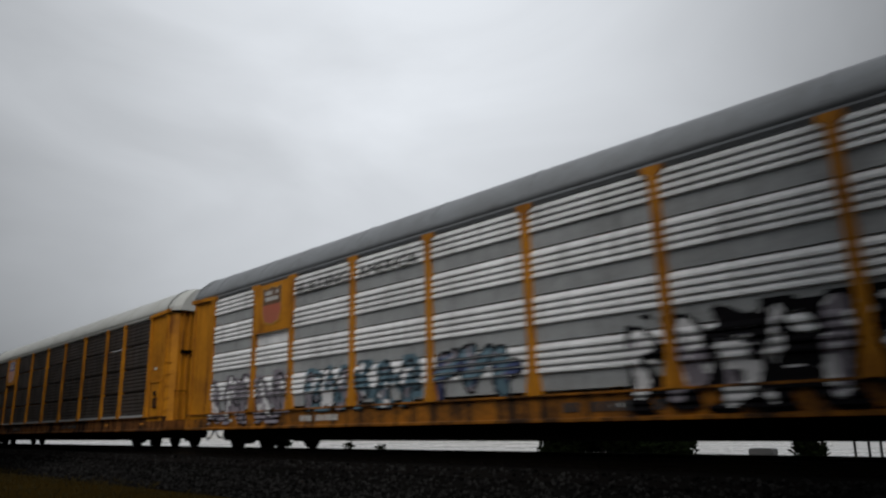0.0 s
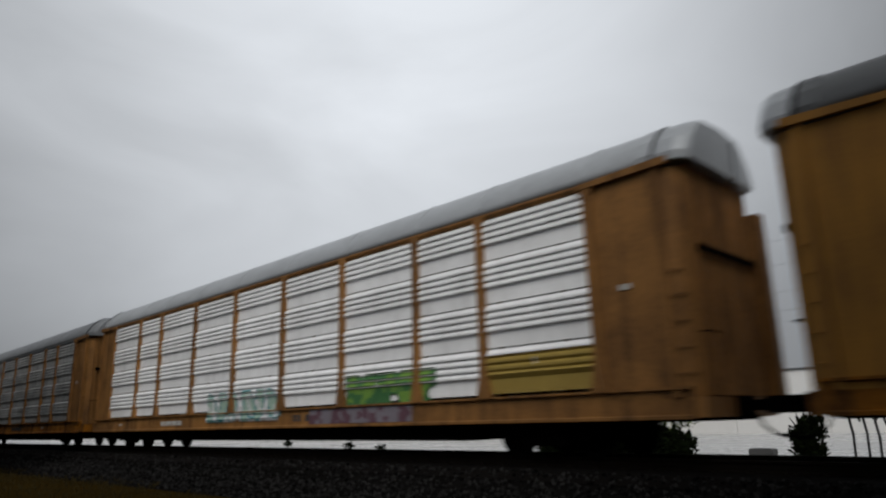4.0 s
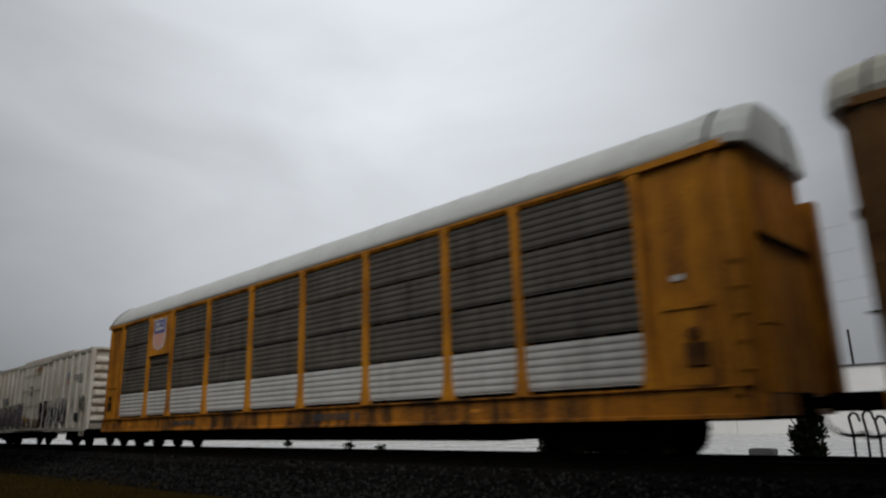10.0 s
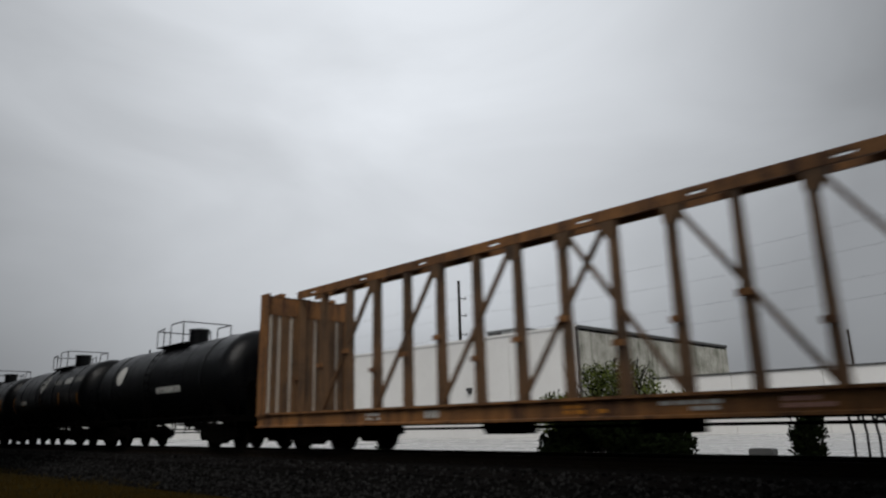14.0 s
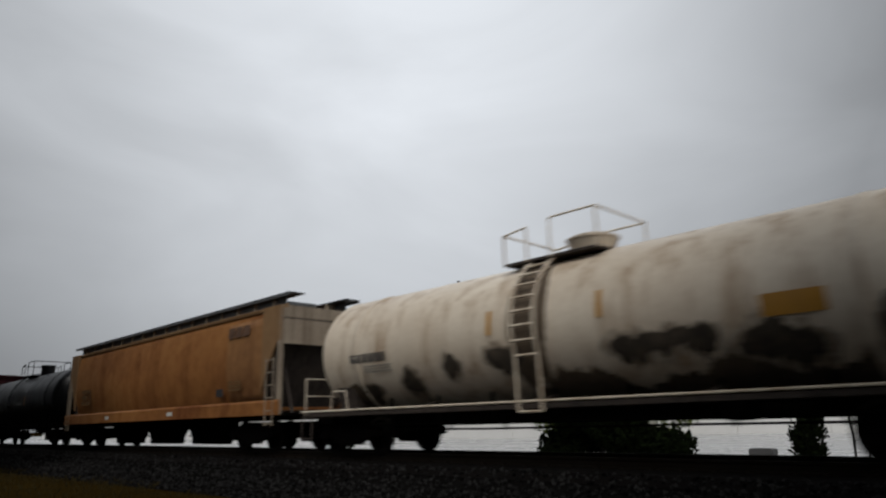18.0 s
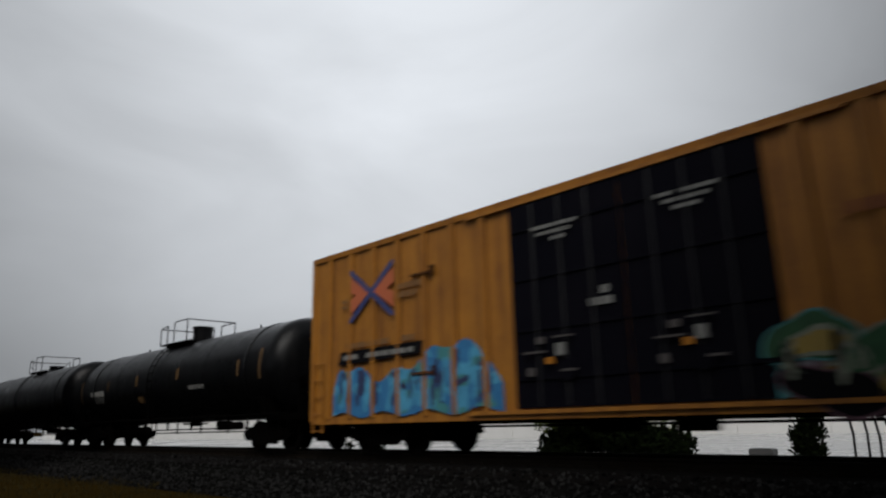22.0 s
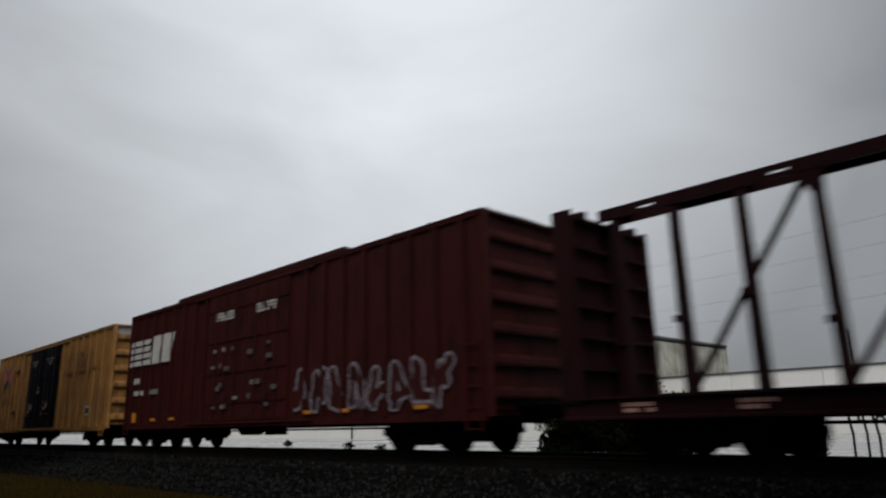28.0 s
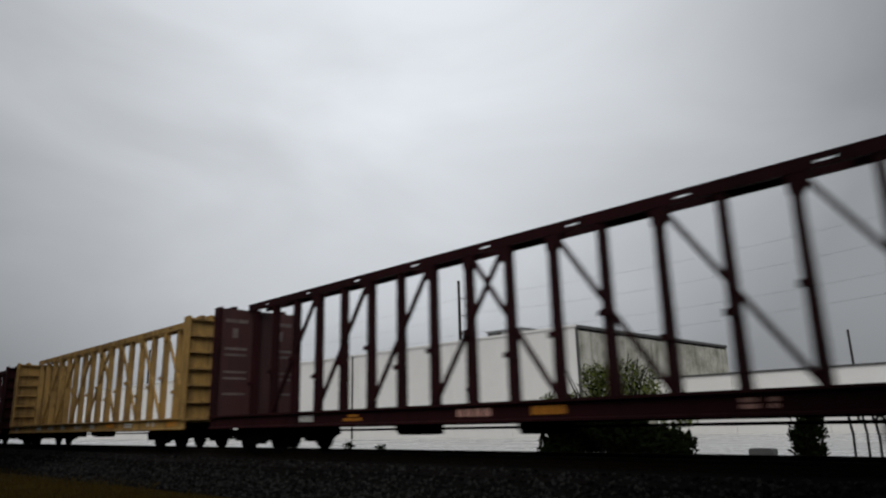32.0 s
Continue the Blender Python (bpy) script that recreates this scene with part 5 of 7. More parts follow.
    for x in (-half * 0.18, half * 0.15):
        part("winch", Geo().box(x - 0.5, x + 0.5, -0.9, -0.4, 0.42, 0.9).cyl((x - 0.4, -0.95, 0.6), (x + 0.4, -0.95, 0.6), 0.15, 10), black_steel, car)
    part("brake_rod", Geo().tube([(-half + 3.5, -0.75, 0.55), (half - 3.5, -0.75, 0.55)], 0.028), black_steel, car)
    return car


# ---- tank cars ----
def tank(label, half, radius, axis_z, shell, trim, dome=0.0, seed=1, running_board=False, straps=2, marks=(), dome_h=0.5, ladder=True, bottom=None, belly=0.0, rail_m=None):
    """half: half length of the shell. marks: (kind, x, angle from the side in degrees, width, height, material)."""
    car = thing("tank_car", label, "train car", "tank cars")
    over = half + 0.55
    running_gear(car, over, half - 1.15, 0.9, stub=0.0 if running_board else half - 2.5)
    r = radius
    h = 0.62
    rows = [(-half + h - h * math.cos(math.pi / 2 * k / 8), max(0.001, r * math.sin(math.pi / 2 * k / 8) ** 0.75)) for k in range(9)]
    rows += [(x, r) for x in np.linspace(-half + h + 0.02, half - h - 0.02, 8)]
    rows += [(half - h + h * math.sin(math.pi / 2 * k / 8), max(0.001, r * abs(math.cos(math.pi / 2 * k / 8)) ** 0.75)) for k in range(9)]
    part("shell", Geo().lathe_x(rows, 48, 0, axis_z), shell, car)
    for k in range(straps):
        x = (-1) ** k * (half - 1.9) if straps == 2 else (-half + 1.9 + k * (2 * half - 3.8) / max(1, straps - 1))
        part("strap", Geo().lathe_x([(x - 0.06, r + 0.002), (x - 0.06, r + 0.02), (x + 0.06, r + 0.02), (x + 0.06, r + 0.002)], 48, 0, axis_z), shell, car)
    for x in (-half + h, half - h, 0.0, -half * 0.45, half * 0.45):
        part("weld_seam", Geo().lathe_x([(x - 0.02, r), (x - 0.01, r + 0.008), (x + 0.01, r + 0.008), (x + 0.02, r)], 48, 0, axis_z), shell, car)
    for s in (-1, 1):
        c = half - 1.15
        part("saddle", Geo().prism([(-1.1, 0.95), (1.1, 0.95), (r * 0.82, axis_z - r * 0.55), (-r * 0.82, axis_z - r * 0.55)], "x", s * c - 0.35, s * c + 0.35), trim, car)
        part("end_sill", Geo().box(min(s * (half - 0.8), s * over), max(s * (half - 0.8), s * over), -1.35, 1.35, 0.86, 1.0), trim, car)
        rl = Geo()
        x = s * (over - 0.1)
        rl.tube([(x, -1.35, 0.95), (x, -1.35, 1.9), (x, 1.35, 1.9), (x, 1.35, 0.95)], 0.02)
        rl.tube([(x, -1.35, 1.45), (x, 1.35, 1.45)], 0.016)
        part("end_railing", rl, rail_m or trim, car)
        part("step", Geo().tube([(s * (over - 0.05), -1.4, 0.95), (s * (over - 0.05), -1.42, 0.35), (s * (over - 0.5), -1.42, 0.35), (s * (over - 0.5), -1.4, 0.95)], 0.02), trim, car)
        part("grab_rail", Geo().tube([(s * (half - 0.75), -1.4, 0.98), (s * (half - 0.85), -1.42, 1.5), (s * (half - 1.4), -1.42, 1.5), (s * (half - 1.5), -1.4, 1.0)], 0.02), rail_m or trim, car)
    bx = over - 0.22
    bs = part("brake_stand", Geo().box(bx - 0.06, bx + 0.06, -0.95, -0.75, 0.98, 2.05).box(bx - 0.16, bx + 0.2, -1.1, -0.6, 0.98, 1.06), rail_m or trim, car)
    ring = [(bx + 0.14, -0.85 + 0.24 * math.cos(radians(a)), 1.85 + 0.24 * math.sin(radians(a))) for a in range(0, 361, 30)]
    part("brake_wheel", Geo().tube(ring, 0.022, 6).tube([ring[0], ring[6]], 0.016).tube([ring[3], ring[9]], 0.016).cyl((bx + 0.05, -0.85, 1.85), (bx + 0.16, -0.85, 1.85), 0.04, 8), rail_m or trim, bs)
    for y in (-1.45, 1.45):
        part("side_rail", Geo().tube([(-over + 0.05, y, 1.03), (over - 0.05, y, 1.03)], 0.026, 8), rail_m or trim, car)
        if running_board:
            part("running_board", Geo().box(-over + 0.4, over - 0.4, min(y, y * 0.82), max(y, y * 0.82), 0.90, 0.99), dirty_shade_brown, car)
        for k in range(5):
            x = -half + 1.0 + k * (2 * half - 2.0) / 4
            part("rail_bracket", Geo().tube([(x, y, 1.03), (x, y * 0.62, 1.15)], 0.02), trim, car)
    zt = axis_z + r
    mx = dome + 0.25
    part("manway", Geo().cyl((mx, 0, zt - 0.08), (mx, 0, zt + dome_h), 0.36, 18).cyl((mx, 0, zt + dome_h), (mx, 0, zt + dome_h + 0.05), 0.40, 18), shell, car)
    if shell is tank_cream:
        part("spill_pan", Geo().cyl((mx, 0, zt - 0.02), (mx, 0, zt + 0.30), 0.42, 20, 0.53).cyl((mx, 0, zt + 0.30), (mx, 0, zt + 0.34), 0.55, 20), tank_cream, car)
    part("valve", Geo().cyl((dome - 1.0, 0.15, zt - 0.05), (dome - 1.0, 0.15, zt + 0.22), 0.13, 12), trim, car)
    part("platform", Geo().box(dome - 1.35, dome + 0.95, -0.95, -0.45, zt - 0.10, zt - 0.05).box(dome - 1.35, dome + 0.95, 0.45, 0.95, zt - 0.10, zt - 0.05), trim, car)
    hr = 0.72
    for y in (-0.95, 0.95):
        rg = Geo().tube([(dome - 1.35, y, zt - 0.1), (dome - 1.35, y, zt + hr - 0.15), (dome - 0.75, y, zt + hr - 0.08), (dome - 0.75, y, zt - 0.1)], 0.022)
        part("platform_railing", rg, rail_m or trim, car)
        rg = Geo().tube([(dome - 0.15, y, zt - 0.1), (dome - 0.15, y, zt + hr - 0.02), (dome - 0.05, y, zt + hr), (dome + 0.95, y, zt + hr), (dome + 0.95, y, zt - 0.1)], 0.022)
        part("platform_railing", rg, rail_m or trim, car)
    for x in (dome - 1.35, dome + 0.95):
        zc = zt + hr - (0.15 if x < dome else 0)
        part("railing_crossbar", Geo().tube([(x, -0.95, zc), (x, 0.95, zc)], 0.022), rail_m or trim, car)
    if ladder:
        g = Geo()
        lx = dome - 0.45
        pts = []
        for k in range(13):
            a = radians(-20 + 122 * k / 12)
            pts.append((-(r + 0.13) * math.cos(a), axis_z + (r + 0.13) * math.sin(a)))
        pts = [(-1.48, 0.84 if shell is tank_cream else 0.62)] + pts
        lw, lr = (0.28, 0.034) if shell is tank_cream else (0.21, 0.02)
        for dx in (-lw, lw):
            g.tube([(lx + dx, p, q) for p, q in pts], lr, 6)
        for p, q in pts[:-2]:
            g.cyl((lx - lw, p, q), (lx + lw, p, q), lr * 0.8, 6)
        part("ladder", g, rail_m or trim, car)
        if shell is tank_cream:
            marks = (("spill", lx, 10, 0.95, 4.2, grime_shade), *marks)
    part("bottom_outlet", Geo().cyl((0.3, 0, axis_z - r - 0.14), (0.3, 0, axis_z - r + 0.1), 0.2, 12).box(-0.1, 0.7, -0.3, 0.3, axis_z - r - 0.08, axis_z - r - 0.02), trim, car)
    for y, z in ((-0.92, 0.66), (-0.55, 0.55)):
        part("brake_pipe", Geo().tube([(-half + 1.9, y, z), (-half * 0.3, y, z - 0.02), (half * 0.3, y, z), (half - 1.9, y, z)], 0.022), black_steel, car)
    for k in range(7):
        x = -half + 2.6 + k * (2 * half - 5.2) / 6
        part("pipe_hanger", Geo().box(x - 0.025, x + 0.025, -0.95, -0.89, 0.62, axis_z - r * 0.75).box(x - 0.02, x + 0.02, -0.57, -0.53, 0.50, axis_z - r * 0.9), black_steel, car)
    part("brake_cylinder", Geo().cyl((half * 0.5, -0.7, 0.74), (half * 0.5 + 0.8, -0.7, 0.74), 0.13, 12).box(half * 0.5 - 0.5, half * 0.5 - 0.15, -0.85, -0.5, 0.60, 0.9), black_steel, car)
    halos = [(k, x, a, w * 1.35, hh * 1.3, tar_halo) for k, x, a, w, hh, m in marks if m is tar]
    for i, (kind, x, ang, w, hh, mat) in enumerate([*halos, *marks]):
        # wraps round the shell: ang is measured up from the level of the axis on the near side
        g = Geo()
        rnd = random.Random(seed * 31 + i)
        rr = r + 0.004 + 0.0007 * i

        def strip(xa, xb, a0, a1, lobed=False):
            n = max(2, int(abs(a1 - a0) / radians(4)) + 1)
            b = len(g.v)
            for k in range(n + 1):
                a = a0 + (a1 - a0) * k / n
                for xx in (xa, xb):
                    g.v.append((xx, -rr * math.cos(a), axis_z + rr * math.sin(a)))
            for k in range(n):
                g.face([b + 2 * k, b + 2 * k + 1, b + 2 * k + 3, b + 2 * k + 2], True)

        a0 = radians(ang) - hh / 2 / rr
        a1 = a0 + hh / rr
        if kind == "plate":
            strip(x - w / 2, x + w / 2, a0, a1)
        elif kind == "bars":
            n = max(3, int(w / 0.22))
            for k in range(n):
                xa = x - w / 2 + w * k / n
                strip(xa, xa + w / n * rnd.uniform(0.6, 0.85), a0, a1)
        elif kind == "rows":
            for row in range(3):
                b0 = a0 + (a1 - a0) * row / 3
                n = max(3, int(w / 0.18))
                for k in range(n):
                    xa = x - w / 2 + w * k / n
                    strip(xa, xa + w / n * rnd.uniform(0.55, 0.9), b0, b0 + (a1 - a0) * 0.2)
        elif kind == "disc":
            n = 14
            for k in range(n):
                f0, f1 = -1 + 2 * k / n, -1 + 2 * (k + 1) / n
                half_h = math.sqrt(max(0, 1 - ((f0 + f1) / 2) ** 2)) * hh / 2 / rr
                strip(x + f0 * w / 2, x + f1 * w / 2, radians(ang) - half_h, radians(ang) + half_h)
        elif kind == "spill":
            n = max(30, int(w / 0.03))
            ph = [rnd.uniform(0, 6.28) for k in range(6)]
            run = 0.0
            for k in range(n):
                f0, f1 = -1 + 2 * k / n, -1 + 2 * (k + 1) / n
                f = (f0 + f1) / 2
                e = (1 - f * f) ** 0.5 * hh / 2 / rr
                run = run * 0.8 + (rnd.uniform(0.3, 1.1) if rnd.random() < 0.10 else 0.0)
                up = e * (0.78 + 0.22 * math.sin(3.1 * f + ph[0]) + 0.12 * math.sin(8.3 * f + ph[1]) + 0.07 * math.sin(21 * f + ph[4])) * rnd.uniform(0.88, 1.1)
                down = e * (0.80 + 0.20 * math.sin(2.6 * f + ph[2]) + 0.14 * math.sin(9.7 * f + ph[3]) + 0.10 * math.sin(27 * f + ph[5]) + run * 0.6) * rnd.uniform(0.85, 1.12)
                strip(x + f0 * w / 2, x + f1 * w / 2, radians(ang) - max(0.01, down), radians(ang) + max(0.01, up))
        nm = dict(plate="placard", bars="stencil", rows="stencil", disc="emblem", spill="spill_stain")[kind]
        me = bpy.data.meshes.new(nm)
        me.from_pydata(g.v, [], g.f)
        me.polygons.foreach_set("use_smooth", [True] * len(g.f))
        me.materials.append(mat)
        tagged(part(nm, me, None, car), kind="stuff" if kind in ("bars", "rows") else "")
    return car


# ---- hoppers ----
BAYS = (-5.03, -1.27, 2.5)


def covered_hopper(label, half):
    car = thing("covered_hopper_car", label, "train car")
    running_gear(car, half, half - 2.0, 1.1, sill_z=0.86)
    bl = half - 0.0
    # curved side sheets, closed ends that slope to the hoppers
    prof = []
    for k in range(13):
        f = k / 12
        z = 1.15 + 2.95 * f
        prof.append((-(1.46 - 0.10 * max(0, 2 * f - 1) ** 3 - 0.34 * max(0, 1 - 1.9 * f) ** 2 - 0.05 * f), z))
    top = [(-1.24, 4.14), (-0.7, 4.27), (0, 4.31), (0.7, 4.27), (1.24, 4.14)]
    outline = prof + top + [(-y, z) for y, z in prof[::-1]]
    part("body", Geo().prism(outline, "x", -bl + 1.0, bl - 1.0, True), hopper_rust, car, "rust-stained orange-brown curved body")
    for s in (-1, 1):
        b = bl - 1.0
        for sd in (-1, 1):
            pts = [(s * b, 4.12), (s * bl, 4.12), (s * bl, 3.1), (s * (bl - 0.16), 3.05), (s * (bl - 0.5), 2.6), (s * (bl - 0.8), 2.1), (s * (b + 0.01), 1.6)]
            part("end_side_sheet", Geo().prism(pts, "y", sd * 1.41 - 0.03, sd * 1.41 + 0.03), hopper_tan, car)
            part("end_post", Geo().box(min(s * bl, s * (bl - 0.13)), max(s * bl, s * (bl - 0.13)), sd * 1.38 - 0.06, sd * 1.38 + 0.06, 1.0, 4.12), hopper_post, car)
        # dark brown: the shade inside the end opening, put into the sheet's colour
        part("slope_sheet", Geo().prism([(s * bl, 3.72), (s * bl, 3.78), (s * b, 1.3), (s * b, 1.24)], "y", -1.36, 1.36), dirty_shade_brown, car)
        part("end_cap", Geo().box(min(s * bl, s * (bl - 0.06)), max(s * bl, s * (bl - 0.06)), -1.3, 1.3, 3.0, 4.12), hopper_post, car)
        part("ladder", ladder_geo(s * (bl - 0.4), -1.44, 0.7, 2.6, 0.4), hopper_post, car)
        part("end_platform", Geo().box(min(s * (bl - 0.9), s * bl), max(s * (bl - 0.9), s * bl), -1.35, 1.35, 0.98, 1.06), black_steel, car)
        # braces painted dark as well, for the same shade
        for y in (-0.9, 0.9):
            part("end_brace", Geo().tube([(s * (bl - 0.1), y, 1.05), (s * (bl - 0.6), y, 2.4)], 0.05, 8), dirty_shade_brown, car)
    for sd in (-1, 1):
        part("side_sill", Geo().prism([(sd * 1.38, 1.0), (sd * 1.50, 1.0), (sd * 1.50, 1.36), (sd * 1.44, 1.42), (sd * 1.38, 1.42)], "x", -bl, bl), hopper_rust, car)
        part("eave", Geo().prism([(sd * 1.18, 4.06), (sd * 1.38, 4.02), (sd * 1.40, 4.10), (sd * 1.20, 4.18)], "x", -bl, bl), hopper_tan, car)
        for k in range(16):
            x = -bl + 0.9 + k * (2 * bl - 1.8) / 15
            part("walkway_bracket", Geo().box(x - 0.04, x + 0.04, min(sd * 0.75, sd * 1.16), max(sd * 0.75, sd * 1.16), 4.1, 4.46), hopper_post, car)
        part("roof_walkway", Geo().box(-bl - 0.15, bl + 0.15, min(sd * 0.75, sd * 1.28), max(sd * 0.75, sd * 1.28), 4.46, 4.50).box(-bl - 0.15, bl + 0.15, min(sd * 1.24, sd * 1.28), max(sd * 1.24, sd * 1.28), 4.40, 4.50), roof_dark, car)
        part("hatch_coaming", Geo().box(-bl + 0.3, bl - 0.3, min(sd * 1.06, sd * 1.10), max(sd * 1.06, sd * 1.10), 4.1, 4.48), roof_dark, car)
    for k in range(5):
        x = -bl + 2.4 + k * (2 * bl - 4.8) / 4
        part("hatch", Geo().box(x - 1.3, x + 1.3, -0.5, 0.5, 4.28, 4.46), roof_dark, car)
    for x in BAYS:
        # a funnel that narrows on all four sides
        g = Geo()
        for hx, hy, z in ((1.88, 1.2, 1.1), (1.86, 0.14, 0.94), (1.32, 0.12, 0.36), (1.32, 0.12, 0.2)):
            g.v += [(x - hx, -hy, z), (x + hx, -hy, z), (x + hx, hy, z), (x - hx, hy, z)]
        for k in range(3):
            for i in range(4):
                j = (i + 1) % 4
                g.face([4 * k + i, 4 * k + j, 4 * k + 4 + j, 4 * k + 4 + i])
        g.face([0, 1, 2, 3])
        g.face([12, 13, 14, 15])
        part("hopper_bay", g, black_steel, car)
        part("outlet_gate", Geo().box(x - 1.2, x + 1.2, -0.16, 0.16, 0.13, 0.22).cyl((x - 1.4, -0.2, 0.42), (x + 1.4, -0.2, 0.42), 0.03, 6), black_steel, car)
    bars(car, bl - 3.1, bl - 1.25, 3.36, 3.74, -1.46, mark_umber, 1, 4, 5, "stencil", slant=0.15)
    bars(car, bl - 2.9, bl - 2.1, 1.75, 2.1, -1.475, mark_rust, 3, 6, 6)
    bars(car, -bl + 2.0, -bl + 3.2, 1.75, 2.5, -1.475, mark_rust, 3, 5, 8)
    plate(car, rect(bl - 3.65, bl - 3.2, 1.62, 1.86), -1.478, mark_black, "placard")
    for x in (-bl + 5.2, bl - 7.2):
        plate(car, rect(x, x + 0.42, 1.12, 1.25), -1.508, mark_white, "placard", "white reflector plate")
    part("patched_panel", Geo().prism([(y - 0.004, z) for y, z in prof[1:12]] + [(y + 0.02, z) for y, z in prof[1:12]][::-1], "x", bl - 3.15, bl - 1.02, True), hopper_fade, car, "repainted tan panel")
    return car


def coal_hopper(label, half, top, seed, graf=False):
    car = thing("open_hopper_car", label, "train car", "open hopper cars")
    running_gear(car, half, half - 1.8, 0.95)
    for sd in (-1, 1):
        part("side_wall", Geo().prism([(-half, 2.15), (-half + 1.15, 1.0), (half - 1.15, 1.0), (half, 2.15), (half, top), (-half, top)], "y", sd * 1.44 - 0.03, sd * 1.44 + 0.03), black_paint, car)
        for k in range(11):
            x = -half + 0.9 + k * (2 * half - 1.8) / 10
            part("side_post", Geo().prism([(x - 0.10, sd * 1.46), (x - 0.06, sd * 1.54), (x + 0.06, sd * 1.54), (x + 0.10, sd * 1.46)], "z", 1.0 if 0 < k < 10 else 1.3, top - 0.05), black_paint, car)
        part("top_chord", Geo().box(-half, half, sd * 1.47 - 0.09, sd * 1.47 + 0.09, top - 0.08, top + 0.05), black_paint, car)
        part("side_sill", Geo().box(-half, half, sd * 1.44 - 0.06, sd * 1.44 + 0.06, 0.84, 1.04), black_paint, car)
    for s in (-1, 1):
        part("end_slope", Geo().prism([(s * half, top - 1.35), (s * half, top - 1.28), (s * (half - 2.6), 0.9), (s * (half - 2.7), 0.9)], "y", -1.4, 1.4), black_paint, car)
        part("end_wall", Geo().box(min(s * half, s * (half - 0.06)), max(s * half, s * (half - 0.06)), -1.42, 1.42, top - 1.4, top), black_paint, car)
        for y in (-1.0, 0, 1.0):
            part("end_post", Geo().box(min(s * (half - 0.05), s * (half + 0.06)), max(s * (half - 0.05), s * (half + 0.06)), y - 0.05, y + 0.05, 1.0, top), black_paint, car)
        part("corner_post", Geo().box(min(s * half, s * (half - 0.1)), max(s * half, s * (half - 0.1)), -1.48, -1.38, 0.9, 2.2), black_paint, car)
        part("ladder", ladder_geo(s * (half - 0.3), -1.47, 0.6, top - 0.3, 0.4), black_paint, car)
        part("end_platform", Geo().box(min(s * (half - 1.2), s * half), max(s * (half - 1.2), s * half), -1.4, 1.4, 0.86, 0.95), black_steel, car)
    for k in range(3):
        x = (k - 1) * 3.0
        part("hopper_bay", Geo().prism([(x - 1.4, 1.0), (x + 1.4, 1.0), (x + 0.5, 0.30), (x - 0.5, 0.30)], "y", -1.2, 1.2), black_paint, car)
    part("load", Geo().prism([(-half + 0.1, top - 0.9), (half - 0.1, top - 0.9), (half - 1.5, top - 0.45), (-half + 1.5, top - 0.45)], "y", -1.35, 1.35), shade_coal, car, "coal load below the rim")
    striped_logo(car, -half + 0.5, -half + 3.2, top - 1.08, top - 0.46, -1.55, mark_white)
    bars(car, -half + 2.7, -half + 3.5, 1.66, 1.88, -1.55, mark_mid, 1, 4, seed + 1)
    bars(car, -half + 2.7, -half + 3.5, 1.32, 1.5, -1.55, mark_mid, 2, 6, seed + 2)
    plate(car, rect(-half + 1.40, -half + (1.74 if seed % 2 else 1.56), 1.2, 1.46 if seed % 2 else 2.1), -1.55, mark_orange, "reflector")
    for x in (-half + 4.3, -half + 6.3, half - 6.0, half - 4.2):
        plate(car, rect(x, x + 0.42, 1.14, 1.22), -1.545, mark_orange, "reflector")
    plate(car, rect(half - 1.6, half - 1.44, 1.3, 2.1), -1.55, mark_rust, "reflector")
    bars(car, half - 3.2, half - 2.6, 1.9, 2.4, -1.55, mark_dim, 3, 5, seed + 4)
    if graf:
        graffiti(car, -half + 4.1, -half + 5.6, 1.25, 2.1, -1.55, [sp_plum, sp_plum, bulk_black], 21 + seed, cell=0.035, weight=0.08, letter=0.5)
        graffiti(car, -half + 5.9, -half + 7.6, 1.25, 2.0, -1.55, [sp_plum, sp_plum, sp_black], 22 + seed, cell=0.035, weight=0.08, letter=0.5)
    return car


